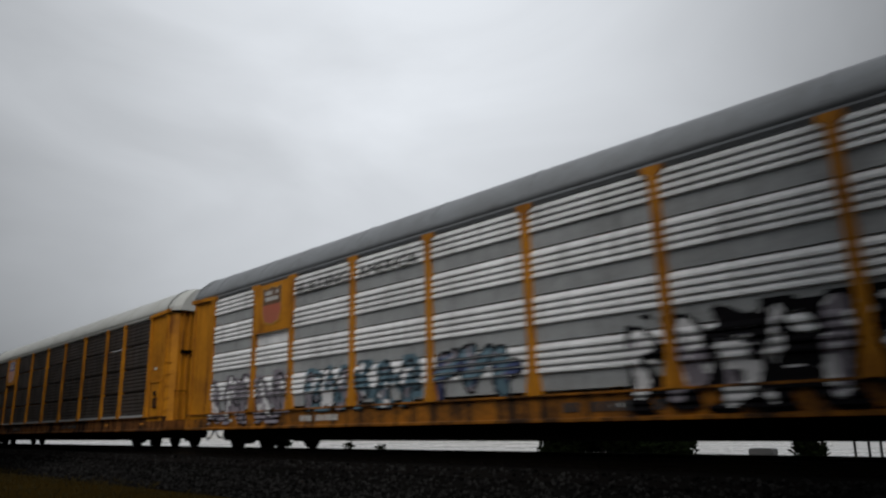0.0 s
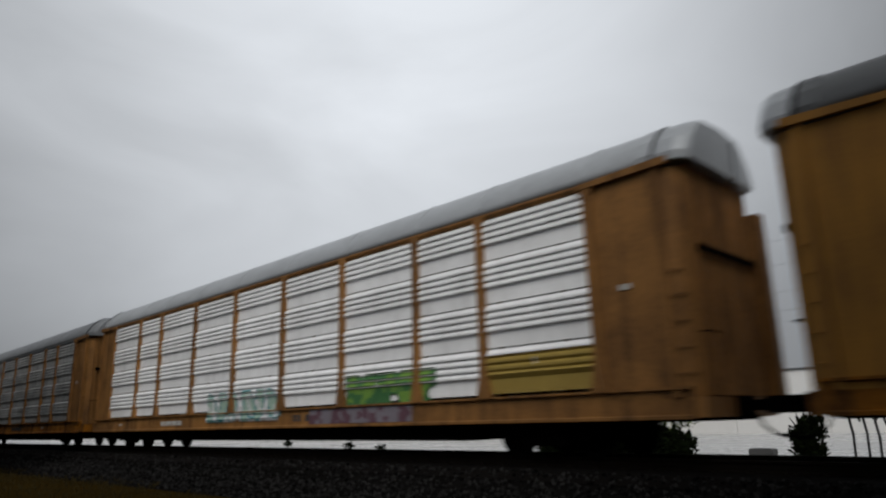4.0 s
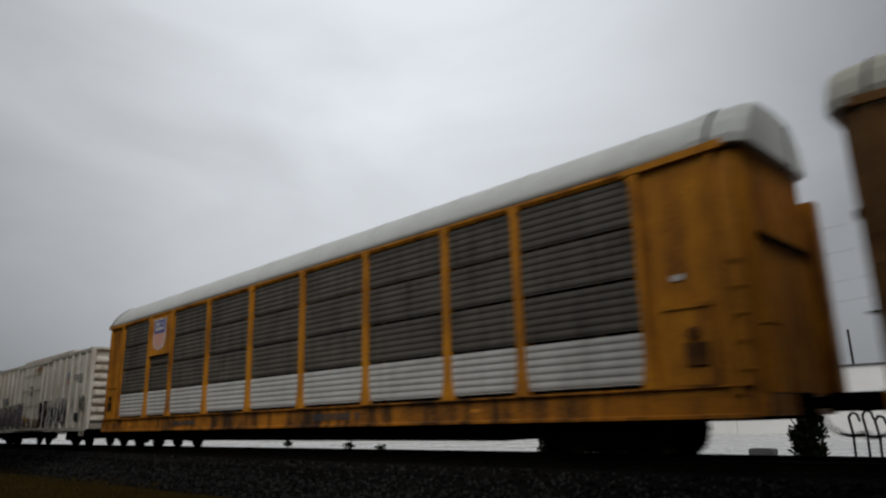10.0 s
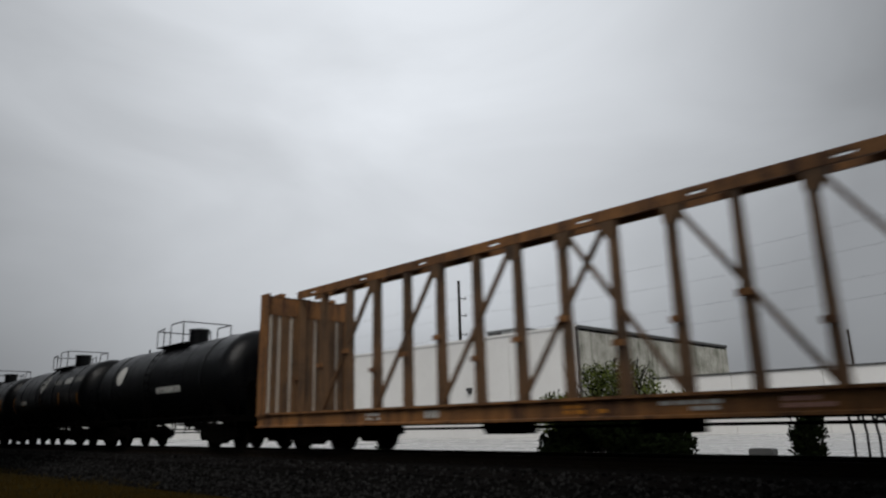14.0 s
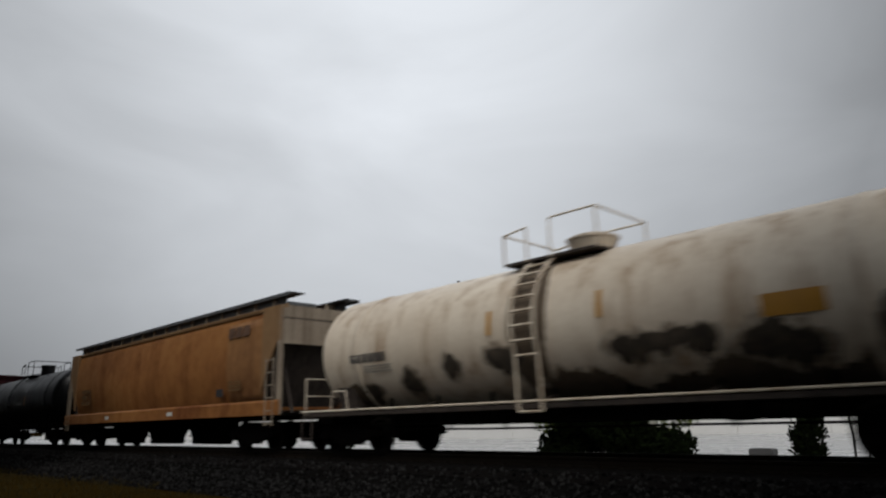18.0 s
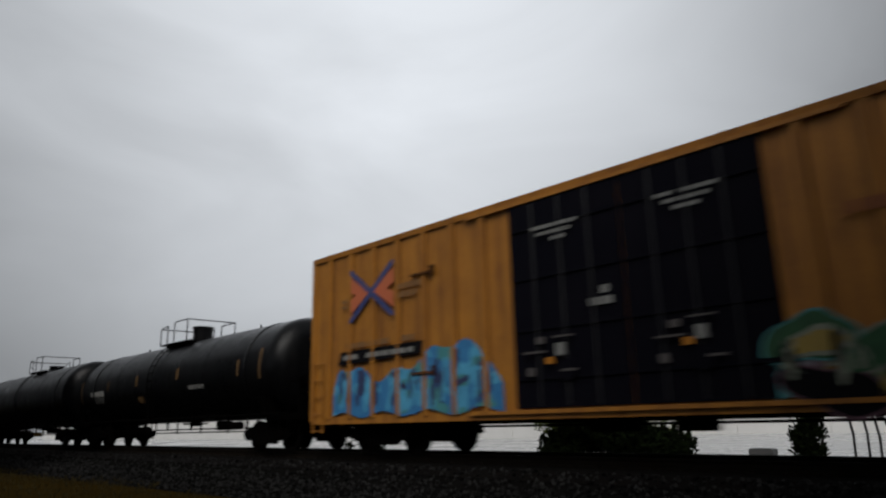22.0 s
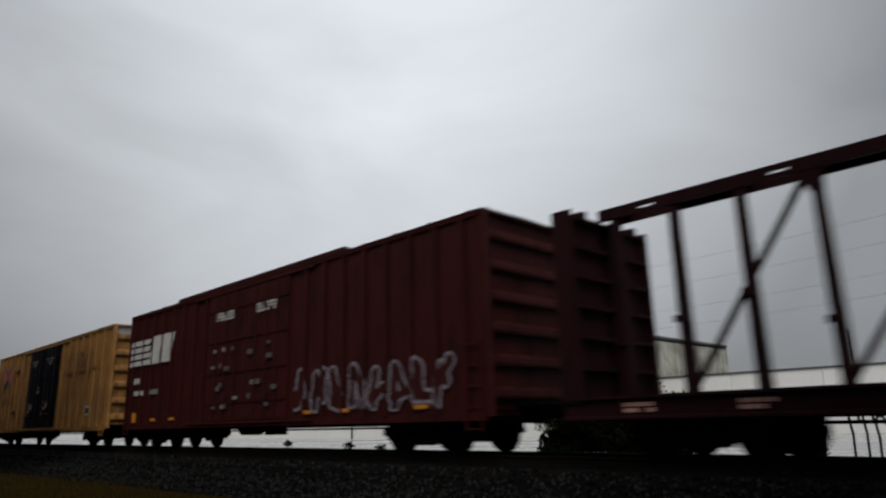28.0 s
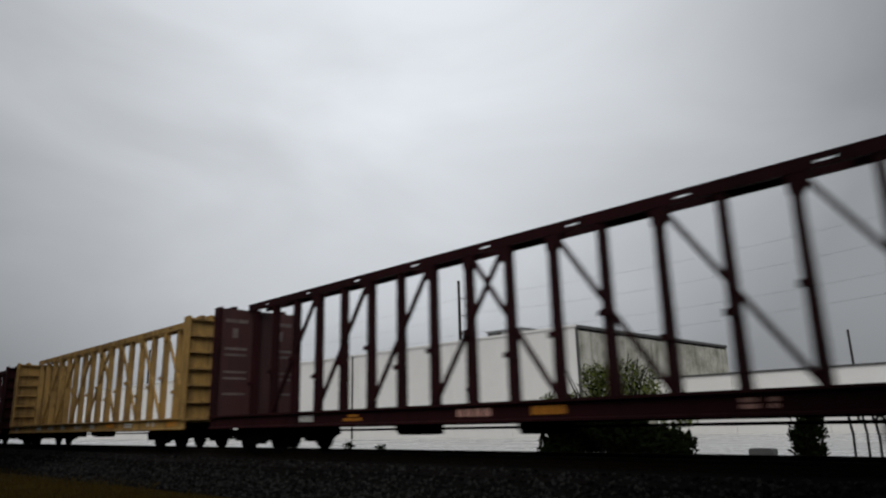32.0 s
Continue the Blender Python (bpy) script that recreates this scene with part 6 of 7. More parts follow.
# ---- the umbrella that dips into view from above ----
def build_umbrella():
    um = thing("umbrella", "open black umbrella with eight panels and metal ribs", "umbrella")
    R, H = 0.70, 0.24
    for k in range(8):
        a0, a1 = 2 * math.pi * k / 8, 2 * math.pi * (k + 1) / 8
        g = Geo()
        n, m = 7, 5
        for i in range(n + 1):
            f = i / n
            for j in range(m + 1):
                w = j / m
                p0 = Vector((math.cos(a0), math.sin(a0), 0)) * R * f
                p1 = Vector((math.cos(a1), math.sin(a1), 0)) * R * f
                p = p0.lerp(p1, w)
                sag = 1 - 0.06 * 4 * w * (1 - w) * f
                p *= sag
                g.v.append((p.x, p.y, H * (1 - f ** 1.8) - 0.012 * 4 * w * (1 - w) * f))
        for i in range(n):
            for j in range(m):
                b = i * (m + 1) + j
                g.face([b, b + m + 1, b + m + 2, b + 1], True)
        part("canopy_panel", g, cloth_black, um)
        d = Vector((math.cos(a0), math.sin(a0), 0))
        pts = [tuple(d * R * f + Vector((0, 0, H * (1 - f ** 1.8) - 0.006))) for f in (0.02, 0.2, 0.4, 0.6, 0.8, 1.0)]
        rib = part("rib", Geo().tube(pts, 0.0025, 5), metal_black, um)
        tip = d * R
        part("rib_tip", Geo().cyl(tuple(tip - d * 0.015 + Vector((0, 0, 0.004))), tuple(tip + d * 0.004 - Vector((0, 0, 0.022))), 0.0042, 8, 0.0035), metal_black, rib)
        part("stretcher", Geo().tube([(0.0, 0.0, -0.10), tuple(d * R * 0.5 + Vector((0, 0, H * (1 - 0.5 ** 1.8) - 0.008)))], 0.0022, 5), metal_black, rib)
    part("shaft", Geo().cyl((0, 0, -0.62), (0, 0, H + 0.05), 0.006, 8), metal_black, um)
    part("handle", Geo().tube([(0, 0, -0.60), (0, 0, -0.70), (0.02, 0, -0.74), (0.06, 0, -0.75), (0.09, 0, -0.72), (0.09, 0, -0.68)], 0.012, 8), metal_black, um)
    return um


def umbrella_pose(px, py):
    """Pose that brings one rib tip onto the line of sight (px to the right, py up, as tangents) about 0.75 m from the eye."""
    way = (STAND.to_3x3() @ Vector((px, py, -1))).normalized()
    tip = Vector(EYE) + way * 0.68
    yaw = math.atan2(way.y, way.x)
    centre = tip - Vector((math.cos(yaw), math.sin(yaw), 0)) * 0.70
    return Matrix.Translation(centre) @ pose(0, 0, 0, 0, 0, math.degrees(yaw))


# ---- the train, car by car: (thing, middle of the car along the track at the start) ----
TRAIN = []


def add(car, u):
    TRAIN.append((car, u))


def build_train():
    def A(k):
        return -9.43 - 28.45 * k

    G4, D4 = [galv] * 4, [galv_dim] * 4
    gd, fd = depth_at("grouped"), depth_at("fine")
    c = autorack("silver ribbed auto rack with yellow posts and spray-painted lower sides", "grouped", [galv_soft] * 4, rack_yellow, roof_grey, sill_yellow, "shield", seed=1, gable_m=roof_silver)
    for k in range(9):
        a, b = BAY_EDGES[k] + 0.08, BAY_EDGES[k + 1] - 0.08
        for r in range(4):
            if not (1 == k and r >= 2):
                part("perforated_band", Geo().box(a, b, -1.468, -1.44, 1.18 + SHEET * r + 0.02, 1.18 + SHEET * r + 0.33), galv_band, c)
    graffiti(c, -11.7, -6.9, 0.78, 2.25, -1.475, [sp_black, sp_white, sp_grey, sp_grey], 3, gd, weight=0.10, letter=0.8, cloud=0.2)
    graffiti(c, -6.3, -1.7, 1.0, 2.2, -1.475, [sp_black, sp_white, sp_slate, sp_grey, sp_slate], 4, gd, weight=0.11, letter=0.75, cloud=0.15)
    graffiti(c, -1.3, 1.2, 1.1, 2.3, -1.475, [sp_black, sp_slate, sp_navy, sp_grey], 5, gd, weight=0.12, letter=0.8)
    graffiti(c, 3.4, 8.6, 0.72, 2.35, -1.475, [sp_black, sp_white, sp_grey, sp_white, sp_black], 6, gd, cell=0.035, weight=0.13, letter=0.7, cloud=0.25)
    add(c, A(0))
    c = autorack("sooty brown auto rack with yellow posts and a pale roof", "fine", [brown_panel] * 4, rack_yellow, roof_white, sill_rust, "shield", True, bottom=roof_silver, seed=2, far_open=(4, 6, 7))
    add(c, A(1))
    c = autorack("dark grey auto rack with yellow posts and a dark roof", "fine", [olive_panel] * 4, rack_faded, roof_dark, sill_yellow, "white", seed=3, gable_m=roof_silver)
    add(c, A(2))
    c = autorack("bright silver auto rack with brown frame and small graffiti", "grouped", G4, rack_brown, roof_silver, rack_brown, "", seed=4, eave=True)
    graffiti(c, 9.05, 11.6, 1.2, 1.95, -1.475, [sp_gold, sp_gold, sp_gold, sp_gold], 7, gd, weight=0.2, letter=0.6, cloud=0.4)
    graffiti(c, 4.4, 7.6, 1.15, 1.85, -1.475, [sp_green, sp_lime, sp_lime, sp_green], 8, gd, weight=0.14, letter=0.6, cloud=0.2)
    graffiti(c, -3.0, 1.4, 0.85, 1.75, -1.475, [sp_teal, sp_mint, sp_mint, sp_white], 9, gd, weight=0.12, letter=0.7, cloud=0.3)
    graffiti(c, 2.8, 6.8, 0.72, 1.08, -1.49, [sp_grey, sp_grey, sp_plum, sp_grey], 10, None, weight=0.14, letter=0.5, cloud=0.4)
    add(c, A(3))
    c = autorack("weathered grey auto rack with faded orange posts", "grouped", D4, rack_brown, roof_grey, sill_yellow, "black", seed=5)
    graffiti(c, -11.4, -10.2, 1.6, 2.3, -1.475, [sp_grey, sp_navy, sp_grey], 12, gd, weight=0.08, letter=0.5)
    graffiti(c, -3.9, -2.2, 1.2, 2.0, -1.475, [sp_black, sp_black, sp_grey], 13, gd, weight=0.12, letter=0.7)
    add(c, A(4))
    c = autorack("clean silver auto rack with bright yellow frame", "grouped", G4, rack_yellow, roof_silver, sill_yellow, "shield", True, seed=6, end_m=galv_soft, hood_m=rack_yellow, gable_m=hopper_post)
    for k in range(9):
        a, b = BAY_EDGES[k] + 0.08, BAY_EDGES[k + 1] - 0.08
        for r in range(4):
            if not (1 == k and r >= 2):
                part("flat_band", Geo().box(a, b, -1.464, -1.44, 1.18 + SHEET * r + 0.02, 1.18 + SHEET * r + 0.33), galv_mid, c)
    part("data_panel", Geo().box(-7.9, -4.9, -1.484, -1.47, 0.78, 1.0), mark_black, c)
    add(c, A(5))
    c = autorack("blue-grey auto rack with tan posts and a cream roof", "fine", [galv_blue] * 4, rack_brown, roof_cream, sill_yellow, "amber", seed=7, clips=roof_cream)
    add(c, A(6))
    c = autorack("dark auto rack with a pale lower row and yellow frame", "fine", [pale_panel, olive_panel, olive_panel, olive_panel], rack_yellow, roof_white, sill_yellow, "shield", True, seed=8, eave=True)
    add(c, A(7))

    # white mechanical reefer
    ribs = [x for x in np.arange(-7.6, 8.0, 0.95) if not -2.5 < x < 1.3]
    c = boxcar("dirty white refrigerator boxcar with graffiti along the lower side", 8.25, 4.33, reefer_white, reefer_white, [(-2.36, 1.16)], ribs, 8, roof_white, raised=(-2.4, 5.8), group="", shade_seam_m=reefer_shade_seam)
    shield(c, 5.5, 3.1, 0.5, 0.62, -1.535)
    bars(c, 6.3, 7.5, 2.98, 3.24, -1.55, mark_mid, 2, 10, 91)
    bars(c, -0.9, -0.3, 2.5, 3.1, -1.56, mark_black, 2, 3, 92)
    plate(c, rect(6.7, 7.25, 1.2, 1.5), -1.535, mark_black, "placard")
    plate(c, rect(-1.3, -0.6, 1.25, 1.55), -1.58, mark_amber, "placard", "yellow label")
    part("machinery_grille", Geo().box(-8.1, -6.75, -1.53, -1.50, 0.95, 2.35), black_steel, c)
    for k in range(4):
        part("grille_bar", Geo().box(-8.12, -6.74, -1.56, -1.53, 0.98 + k * 0.42, 1.04 + k * 0.42), reefer_white, c)
    part("grille_bar", Geo().box(-7.5, -7.36, -1.56, -1.53, 0.95, 2.35), reefer_white, c)
    for k in range(12):
        part("vent_slat", Geo().prism([(-1.50, 2.65 + k * 0.11), (-1.56, 2.63 + k * 0.11), (-1.50, 2.72 + k * 0.11)], "x", -8.0, -7.55), reefer_white, c)
    graffiti(c, -6.6, -2.5, 0.86, 2.2, -1.535, [sp_black, sp_grey, reefer_white, sp_plum, sp_moss], 31, cell=0.032, weight=0.075, letter=0.42, cloud=0.22)
    graffiti(c, -6.6, -1.4, 0.86, 2.15, -1.605, [sp_grey, sp_black], 38, cell=0.026, weight=-0.03, letter=0.36)
    graffiti(c, -6.4, -1.6, 1.0, 2.0, -1.602, [sp_plum, sp_plum], 39, cell=0.028, weight=-0.015, letter=0.5)
    graffiti(c, -2.6, -1.2, 0.95, 2.25, -1.59, [sp_plum, sp_plum, sp_grey, sp_grey], 35, cell=0.032, weight=0.10, letter=0.5, cloud=0.10)
    graffiti(c, -6.3, -4.6, 2.25, 2.65, -1.535, [sp_grey, sp_grey], 36, weight=0.03, letter=0.3)
    plate(c, [(-0.2, 3.74), (0.3, 3.66), (0.9, 3.70), (1.05, 3.92), (0.8, 4.06), (0.3, 4.0), (-0.1, 3.9)], -1.545, rust_patch, "rust_patch", "orange rust stain")
    for z0, z1 in ((0.98, 1.06), (1.14, 1.2), (1.28, 1.33)):
        part("door_foot_rail", Geo().box(-2.6, 1.35, -1.565, -1.50, z0, z1), rust_patch, c, "rusty rail under the door")
    graffiti(c, 1.2, 2.5, 0.9, 2.2, -1.535, [sp_black, sp_plum, sp_black, sp_plum, sp_black], 32, cell=0.035, weight=0.13, letter=0.5, cloud=0.2)
    graffiti(c, 2.4, 5.6, 0.9, 2.3, -1.535, [sp_grey, reefer_white, sp_grey, reefer_white], 34, cell=0.032, weight=0.08, letter=0.5, cloud=0.05)
    graffiti(c, 2.3, 5.7, 0.9, 2.25, -1.542, [sp_black, sp_black], 37, cell=0.028, weight=-0.015, letter=0.45)
    graffiti(c, 7.2, 8.1, 1.5, 2.3, -1.55, [sp_moss, sp_black, sp_moss], 33, weight=0.03, letter=0.4)
    graffiti(c, 6.2, 7.0, 1.7, 2.1, -1.55, [sp_moss, sp_moss], 93, weight=0.0, letter=0.4)
    add(c, -232.2)

    # bulkhead flat with stakes
    mid = -252.83
    st = [(u - mid, -1.3, 2.36, 0.0) for u in (-244.88, -247.3, -249.8, -252.42, -256.0)]
    st += [(u - mid, -1.3, 1.92, 0.0) for u in (-248.65, -251.8, -253.5, -255.25)] + [(-247.0 - mid, -1.3, 1.98, -0.14)]
    st += [(u - mid, 1.3, 2.3, 0.0) for u in (-251.0, -256.3)]
    add(bulkhead_flat("empty dark flat car with end bulkheads and stakes", 9.85, st), mid)
    add(centerbeam("weathered yellow centre-beam lumber car, empty", 10.87, beam_yellow, 4.45, 2, post_m=beam_post_shaded), -275.18)

    # tank cars
    OR = mark_orange

    def span(front, rear):
        return (front - rear) / 2, (front + rear) / 2

    h, u = span(-287.8, -299.7)
    add(tank("black tank car with a small railed platform", h, 1.48, 2.36, tank_black, black_steel, -293.4 - u, 1, marks=[("disc", -3.2, 18, 0.8, 0.8, mark_white), ("bars", 1.5, -12, 2.0, 0.22, mark_white)]), u)
    h, u = span(-301.2, -313.1)
    add(tank("black tank car with a white disc and lettering bars", h, 1.50, 2.42, tank_black, black_steel, -306.7 - u, 2, straps=4, marks=[
        ("disc", -307.6 - u, 26, 0.95, 0.95, mark_white), ("plate", -307.8 - u, 26, 0.34, 0.07, mark_black), ("bars", -305.3 - u, 24, 1.3, 0.26, mark_mid), ("bars", -303.6 - u, 24, 1.2, 0.30, mark_white), ("bars", -302.2 - u, 24, 1.0, 0.26, mark_mid),
        ("plate", -304.7 - u, -8, 0.11, 0.6, OR), ("plate", -302.0 - u, -12, 0.12, 0.6, OR), ("plate", -307.7 - u, -6, 0.10, 0.5, mark_rust), ("rows", -303.0 - u, -6, 1.2, 0.4, mark_dim), ("plate", -310.7 - u, -8, 0.08, 0.4, OR), ("bars", -310.7 - u, -8, 1.3, 0.2, mark_white), ("plate", -312.6 - u, -12, 0.10, 0.9, OR)], dome_h=0.55), u)
    h, u = span(-314.45, -326.4)
    add(tank("black tank car with orange reflector bars along its side", h, 1.50, 2.41, tank_black, black_steel, -320.9 - u, 3, marks=[
        *[("plate", q - u, -2, 0.11, 0.46, OR) for q in (-325.4, -324.1, -322.2, -319.2, -317.2)], ("plate", -315.6 - u, -6, 0.13, 0.75, OR), ("rows", -316.2 - u, 4, 1.0, 0.7, mark_mid), ("bars", -323.3 - u, -10, 1.0, 0.2, mark_white), ("rows", -318.2 - u, -8, 0.8, 0.4, mark_mid)]), u)
    h, u = span(-327.7, -343.0)
    add(tank("stained cream tank car with a pale side rail", h, 1.50, 2.45, tank_cream, dirty_shade_brown, -335.2 - u, 4, running_board=True, rail_m=tank_cream, marks=[
        # the marks at -64 degrees darken the belly: road grime and painted shade
        *[("spill", q - u, -64, 2.6, 1.3, grime_shade) for q in (-329.6, -333.0, -337.5)], ("plate", -331.4 - u, -6, 0.75, 0.30, mark_amber), ("plate", -329.3 - u, 8, 1.1, 0.75, grime_shade), ("plate", -329.9 - u, -26, 0.34, 0.26, mark_black), ("bars", -340.4 - u, -8, 1.5, 0.22, mark_black),
        ("plate", -333.4 - u, 14, 0.10, 0.5, hopper_tan), ("plate", -337.0 - u, 14, 0.08, 0.4, hopper_tan), ("rows", -340.0 - u, -18, 1.0, 0.2, mark_mid)], dome_h=0.35), u)
    h, u = span(-344.8, -359.7)
    add(tank("cream tank car with black tar spills down its side", h, 1.50, 2.45, tank_cream, dirty_shade_brown, -352.0 - u, 5, running_board=True, rail_m=tank_cream, marks=[
        # low brown marks stand for grime and for shade under the shell
        *[("spill", q - u, -62, 2.6, 1.5, grime_shade) for q in (-346.6, -349.0, -351.6)], ("spill", -358.2 - u, -52, 1.6, 1.0, grime_shade), ("spill", -353.1 - u, -20, 0.95, 0.55, tar), ("spill", -354.6 - u, -24, 0.5, 0.6, tar), ("spill", -350.1 - u, -22, 1.2, 0.55, tar), ("spill", -349.2 - u, -20, 0.9, 0.5, tar), ("spill", -347.9 - u, -30, 1.2, 0.8, tar),
        ("spill", -356.0 - u, -36, 0.6, 0.8, tar), ("spill", -357.6 - u, -40, 0.8, 0.5, tar), ("spill", -346.2 - u, -24, 0.8, 0.9, tar), ("plate", -347.6 - u, -8, 0.9, 0.34, mark_amber), ("bars", -357.3 - u, -8, 1.4, 0.2, mark_black),
        ("plate", -353.4 - u, 6, 0.12, 0.5, mark_amber), ("plate", -350.8 - u, 8, 0.12, 0.5, mark_amber), ("rows", -357.0 - u, -18, 1.0, 0.2, mark_mid)], dome_h=0.35), u)
    add(covered_hopper("rust-orange covered hopper with a dark roof walkway", 9.22), -370.62)
    h, u = span(-381.5, -397.7)
    add(tank("long black tank car with white stencil bars", h, 1.52, 2.37, tank_black, black_steel, -389.2 - u, 6, marks=[
        ("bars", -395.4 - u, -8, 1.0, 0.24, mark_white), ("bars", -394.2 - u, -8, 1.2, 0.24, mark_white), ("rows", -394.6 - u, -22, 1.8, 0.3, mark_mid), ("plate", -393.5 - u, -4, 0.11, 0.40, OR), ("plate", -387.0 - u, -2, 0.12, 0.42, OR), ("bars", -388.0 - u, -6, 1.0, 0.1, mark_mid), ("plate", -397.3 - u, -8, 0.10, 0.9, OR)]), u)
    ribs = [x for x in np.arange(-7.2, 7.5, 1.12) if not -1.9 < x < 1.1]
    c = boxcar("dark maroon boxcar with a corrugated sliding door", 7.68, 4.52, box_maroon, box_maroon, [(-1.73, 0.92)], ribs, 6, box_maroon, bottom=0.70, louver=True, shade_seam_m=black_paint)
    plate(c, rect(5.05, 5.5, 1.3, 1.58), -1.535, mark_white, "placard", "white-edged placard")
    plate(c, rect(5.1, 5.45, 1.35, 1.53), -1.54, mark_black, "placard")
    bars(c, -6.85, -6.35, 1.45, 1.8, -1.535, mark_dim, 2, 3, 60)
    graffiti(c, -5.9, -1.8, 0.95, 1.75, -1.53, [mark_scratch, mark_scratch], 41, cell=0.022, weight=-0.045, letter=0.8)
    graffiti(c, -3.6, -1.9, 1.0, 1.95, -1.532, [mark_ochre, mark_ochre], 43, cell=0.03, weight=-0.02, letter=0.6)
    graffiti(c, -6.9, -6.2, 1.9, 2.6, -1.53, [mark_ochre, mark_ochre], 42, cell=0.03, weight=-0.01, letter=0.35)
    plate(c, rect(-3.3, -3.02, 2.05, 2.33), -1.535, mark_mid, "placard")
    plate(c, rect(-3.26, -3.06, 2.09, 2.29), -1.54, mark_black, "placard")
    add(c, -407.03)

    def yellow_box(label, paint, u, half, sprayed, dx=0.0):
        ribs = [x for x in np.arange(-half + 0.75, half - 0.4, 0.9) if not -2.9 + dx < x < 2.4 + dx]
        c = boxcar(label, half, 5.10, paint, door_black, [(-2.8 + dx, -0.28 + dx), (-0.28 + dx, 2.23 + dx)], ribs, 6, galv, end_top=galv_dim, group="yellow boxcars", shade_seam_m=rust_shade_seam, end_m=end_pale if sprayed else None, end_low=black_paint if sprayed else None)
        fixed = set(c.children)
        logo_m = mark_brick if sprayed else mark_brown
        cross_mark(c, -7.2, 3.82, 0.80, -1.545)
        bars(c, -6.2, -5.4, 3.5, 3.9, -1.535, mark_brown, 2, 5, 51)
        bars(c, -8.4, -8.0, 3.5, 3.8, -1.535, mark_brown, 2, 3, 52)
        bars(c, -8.2, -6.5, 2.28, 2.68, -1.535, mark_brown, 2, 4, 53)
        bars(c, -6.1, -5.6, 2.28, 2.68, -1.535, mark_brown, 2, 2, 59)
        for z in (3.95, 1.72):
            part("door_stop", Geo().box(-5.75, -5.0, -1.57, -1.50, z, z + 0.05).box(-5.08, -5.0, -1.59, -1.50, z - 0.05, z + 0.16), sill_rust, c)
        for x, w, z in ((4.98, 0.24, 4.10), (5.34, 0.30, 4.02), (5.74, 0.30, 4.0), (6.12, 0.26, 4.04)):
            plate(c, [(x, 3.60), (x + w, 3.60), (x + w + 0.06, z), (x + 0.06, z)], -1.556, logo_m, "logo_shape")
        plate(c, [(4.84, 4.13), (5.74, 4.13), (5.80, 4.25), (4.90, 4.25)], -1.556, logo_m, "logo_shape")
        for x0, x1, n, k in ((3.22, 4.57, 7, 54), (4.93, 6.3, 7, 154), (6.62, 8.02, 8, 254)):
            bars(c, x0, x1, 3.30, 3.52, -1.556, logo_m, 1, n, k)
        for i, x in enumerate((-1.65, 1.0)):
            for r, w in enumerate((0.55, 0.42, 0.25)):
                bars(c, x - w, x + w, 4.24 - 0.13 * r, 4.32 - 0.13 * r, -1.60, mark_mid, 1, int(w * 14), 55 + i * 3 + r)
        bars(c, -1.0, -0.5, 2.6, 3.0, -1.575, mark_mid, 2, 2, 57)
        lr = random.Random(int(-u))
        for x0, z0 in ((-2.5, 1.45), (0.2, 1.5)):
            for ox, oz, w, h, m in ((0.05, 0.42, 0.5, 0.035, mark_dim), (0.1, 0.05, 0.14, 0.15, mark_dim), (0.48, 0.24, 0.15, 0.12, mark_orange), (0.74, 0.36, 0.18, 0.22, mark_mid), (0.66, 0.66, 0.44, 0.03, mark_dim), (0.85, 0.05, 0.3, 0.04, mark_dim), (0.3, 0.58, 0.16, 0.12, mark_dim)):
                x, z = x0 + ox + lr.uniform(-0.05, 0.05), z0 + oz + lr.uniform(-0.04, 0.04)
                part("door_latch", Geo().box(x, x + w, -1.63, -1.58, z, z + h), m, c)
        plate(c, rect(6.7, 7.2, 1.35, 1.75), -1.545, mark_white, "placard")
        plate(c, rect(6.75, 7.15, 1.42, 1.68), -1.55, mark_black, "placard")
        if sprayed:
            graffiti(c, -8.7, -3.1, 0.80, 2.45, -1.53, [sp_blue, sp_blue, sp_sky, sp_teal, sp_blue], 44, cell=0.035, weight=0.26, letter=0.6, cloud=0.6, ragged=1.0, label="large blue graffiti")
            graffiti(c, -8.5, -3.3, 0.85, 2.2, -1.538, [sp_sky, sp_sky], 46, cell=0.028, weight=-0.02, letter=0.8, ragged=1.0)
            graffiti(c, -8.6, -3.2, 0.85, 2.35, -1.536, [sp_navy, sp_navy], 48, cell=0.028, weight=-0.005, letter=0.62, ragged=1.0)
            plate(c, [(-8.5, 2.12), (-5.4, 2.18), (-5.3, 2.46), (-8.4, 2.44)], -1.545, sp_black, "graffiti_ground")
            bars(c, -8.3, -5.6, 2.22, 2.36, -1.552, mark_mid, 1, 9, 58)
            graffiti(c, 2.0, 7.2, 0.80, 2.1, -1.53, [sp_plum, sp_grey, sp_green, sp_teal, sp_plum], 45, cell=0.035, weight=0.22, letter=0.7, cloud=0.3, ragged=2.0, label="large green graffiti")
            K, G, D, W = sp_black, sp_leaf, sp_deep, sp_cream
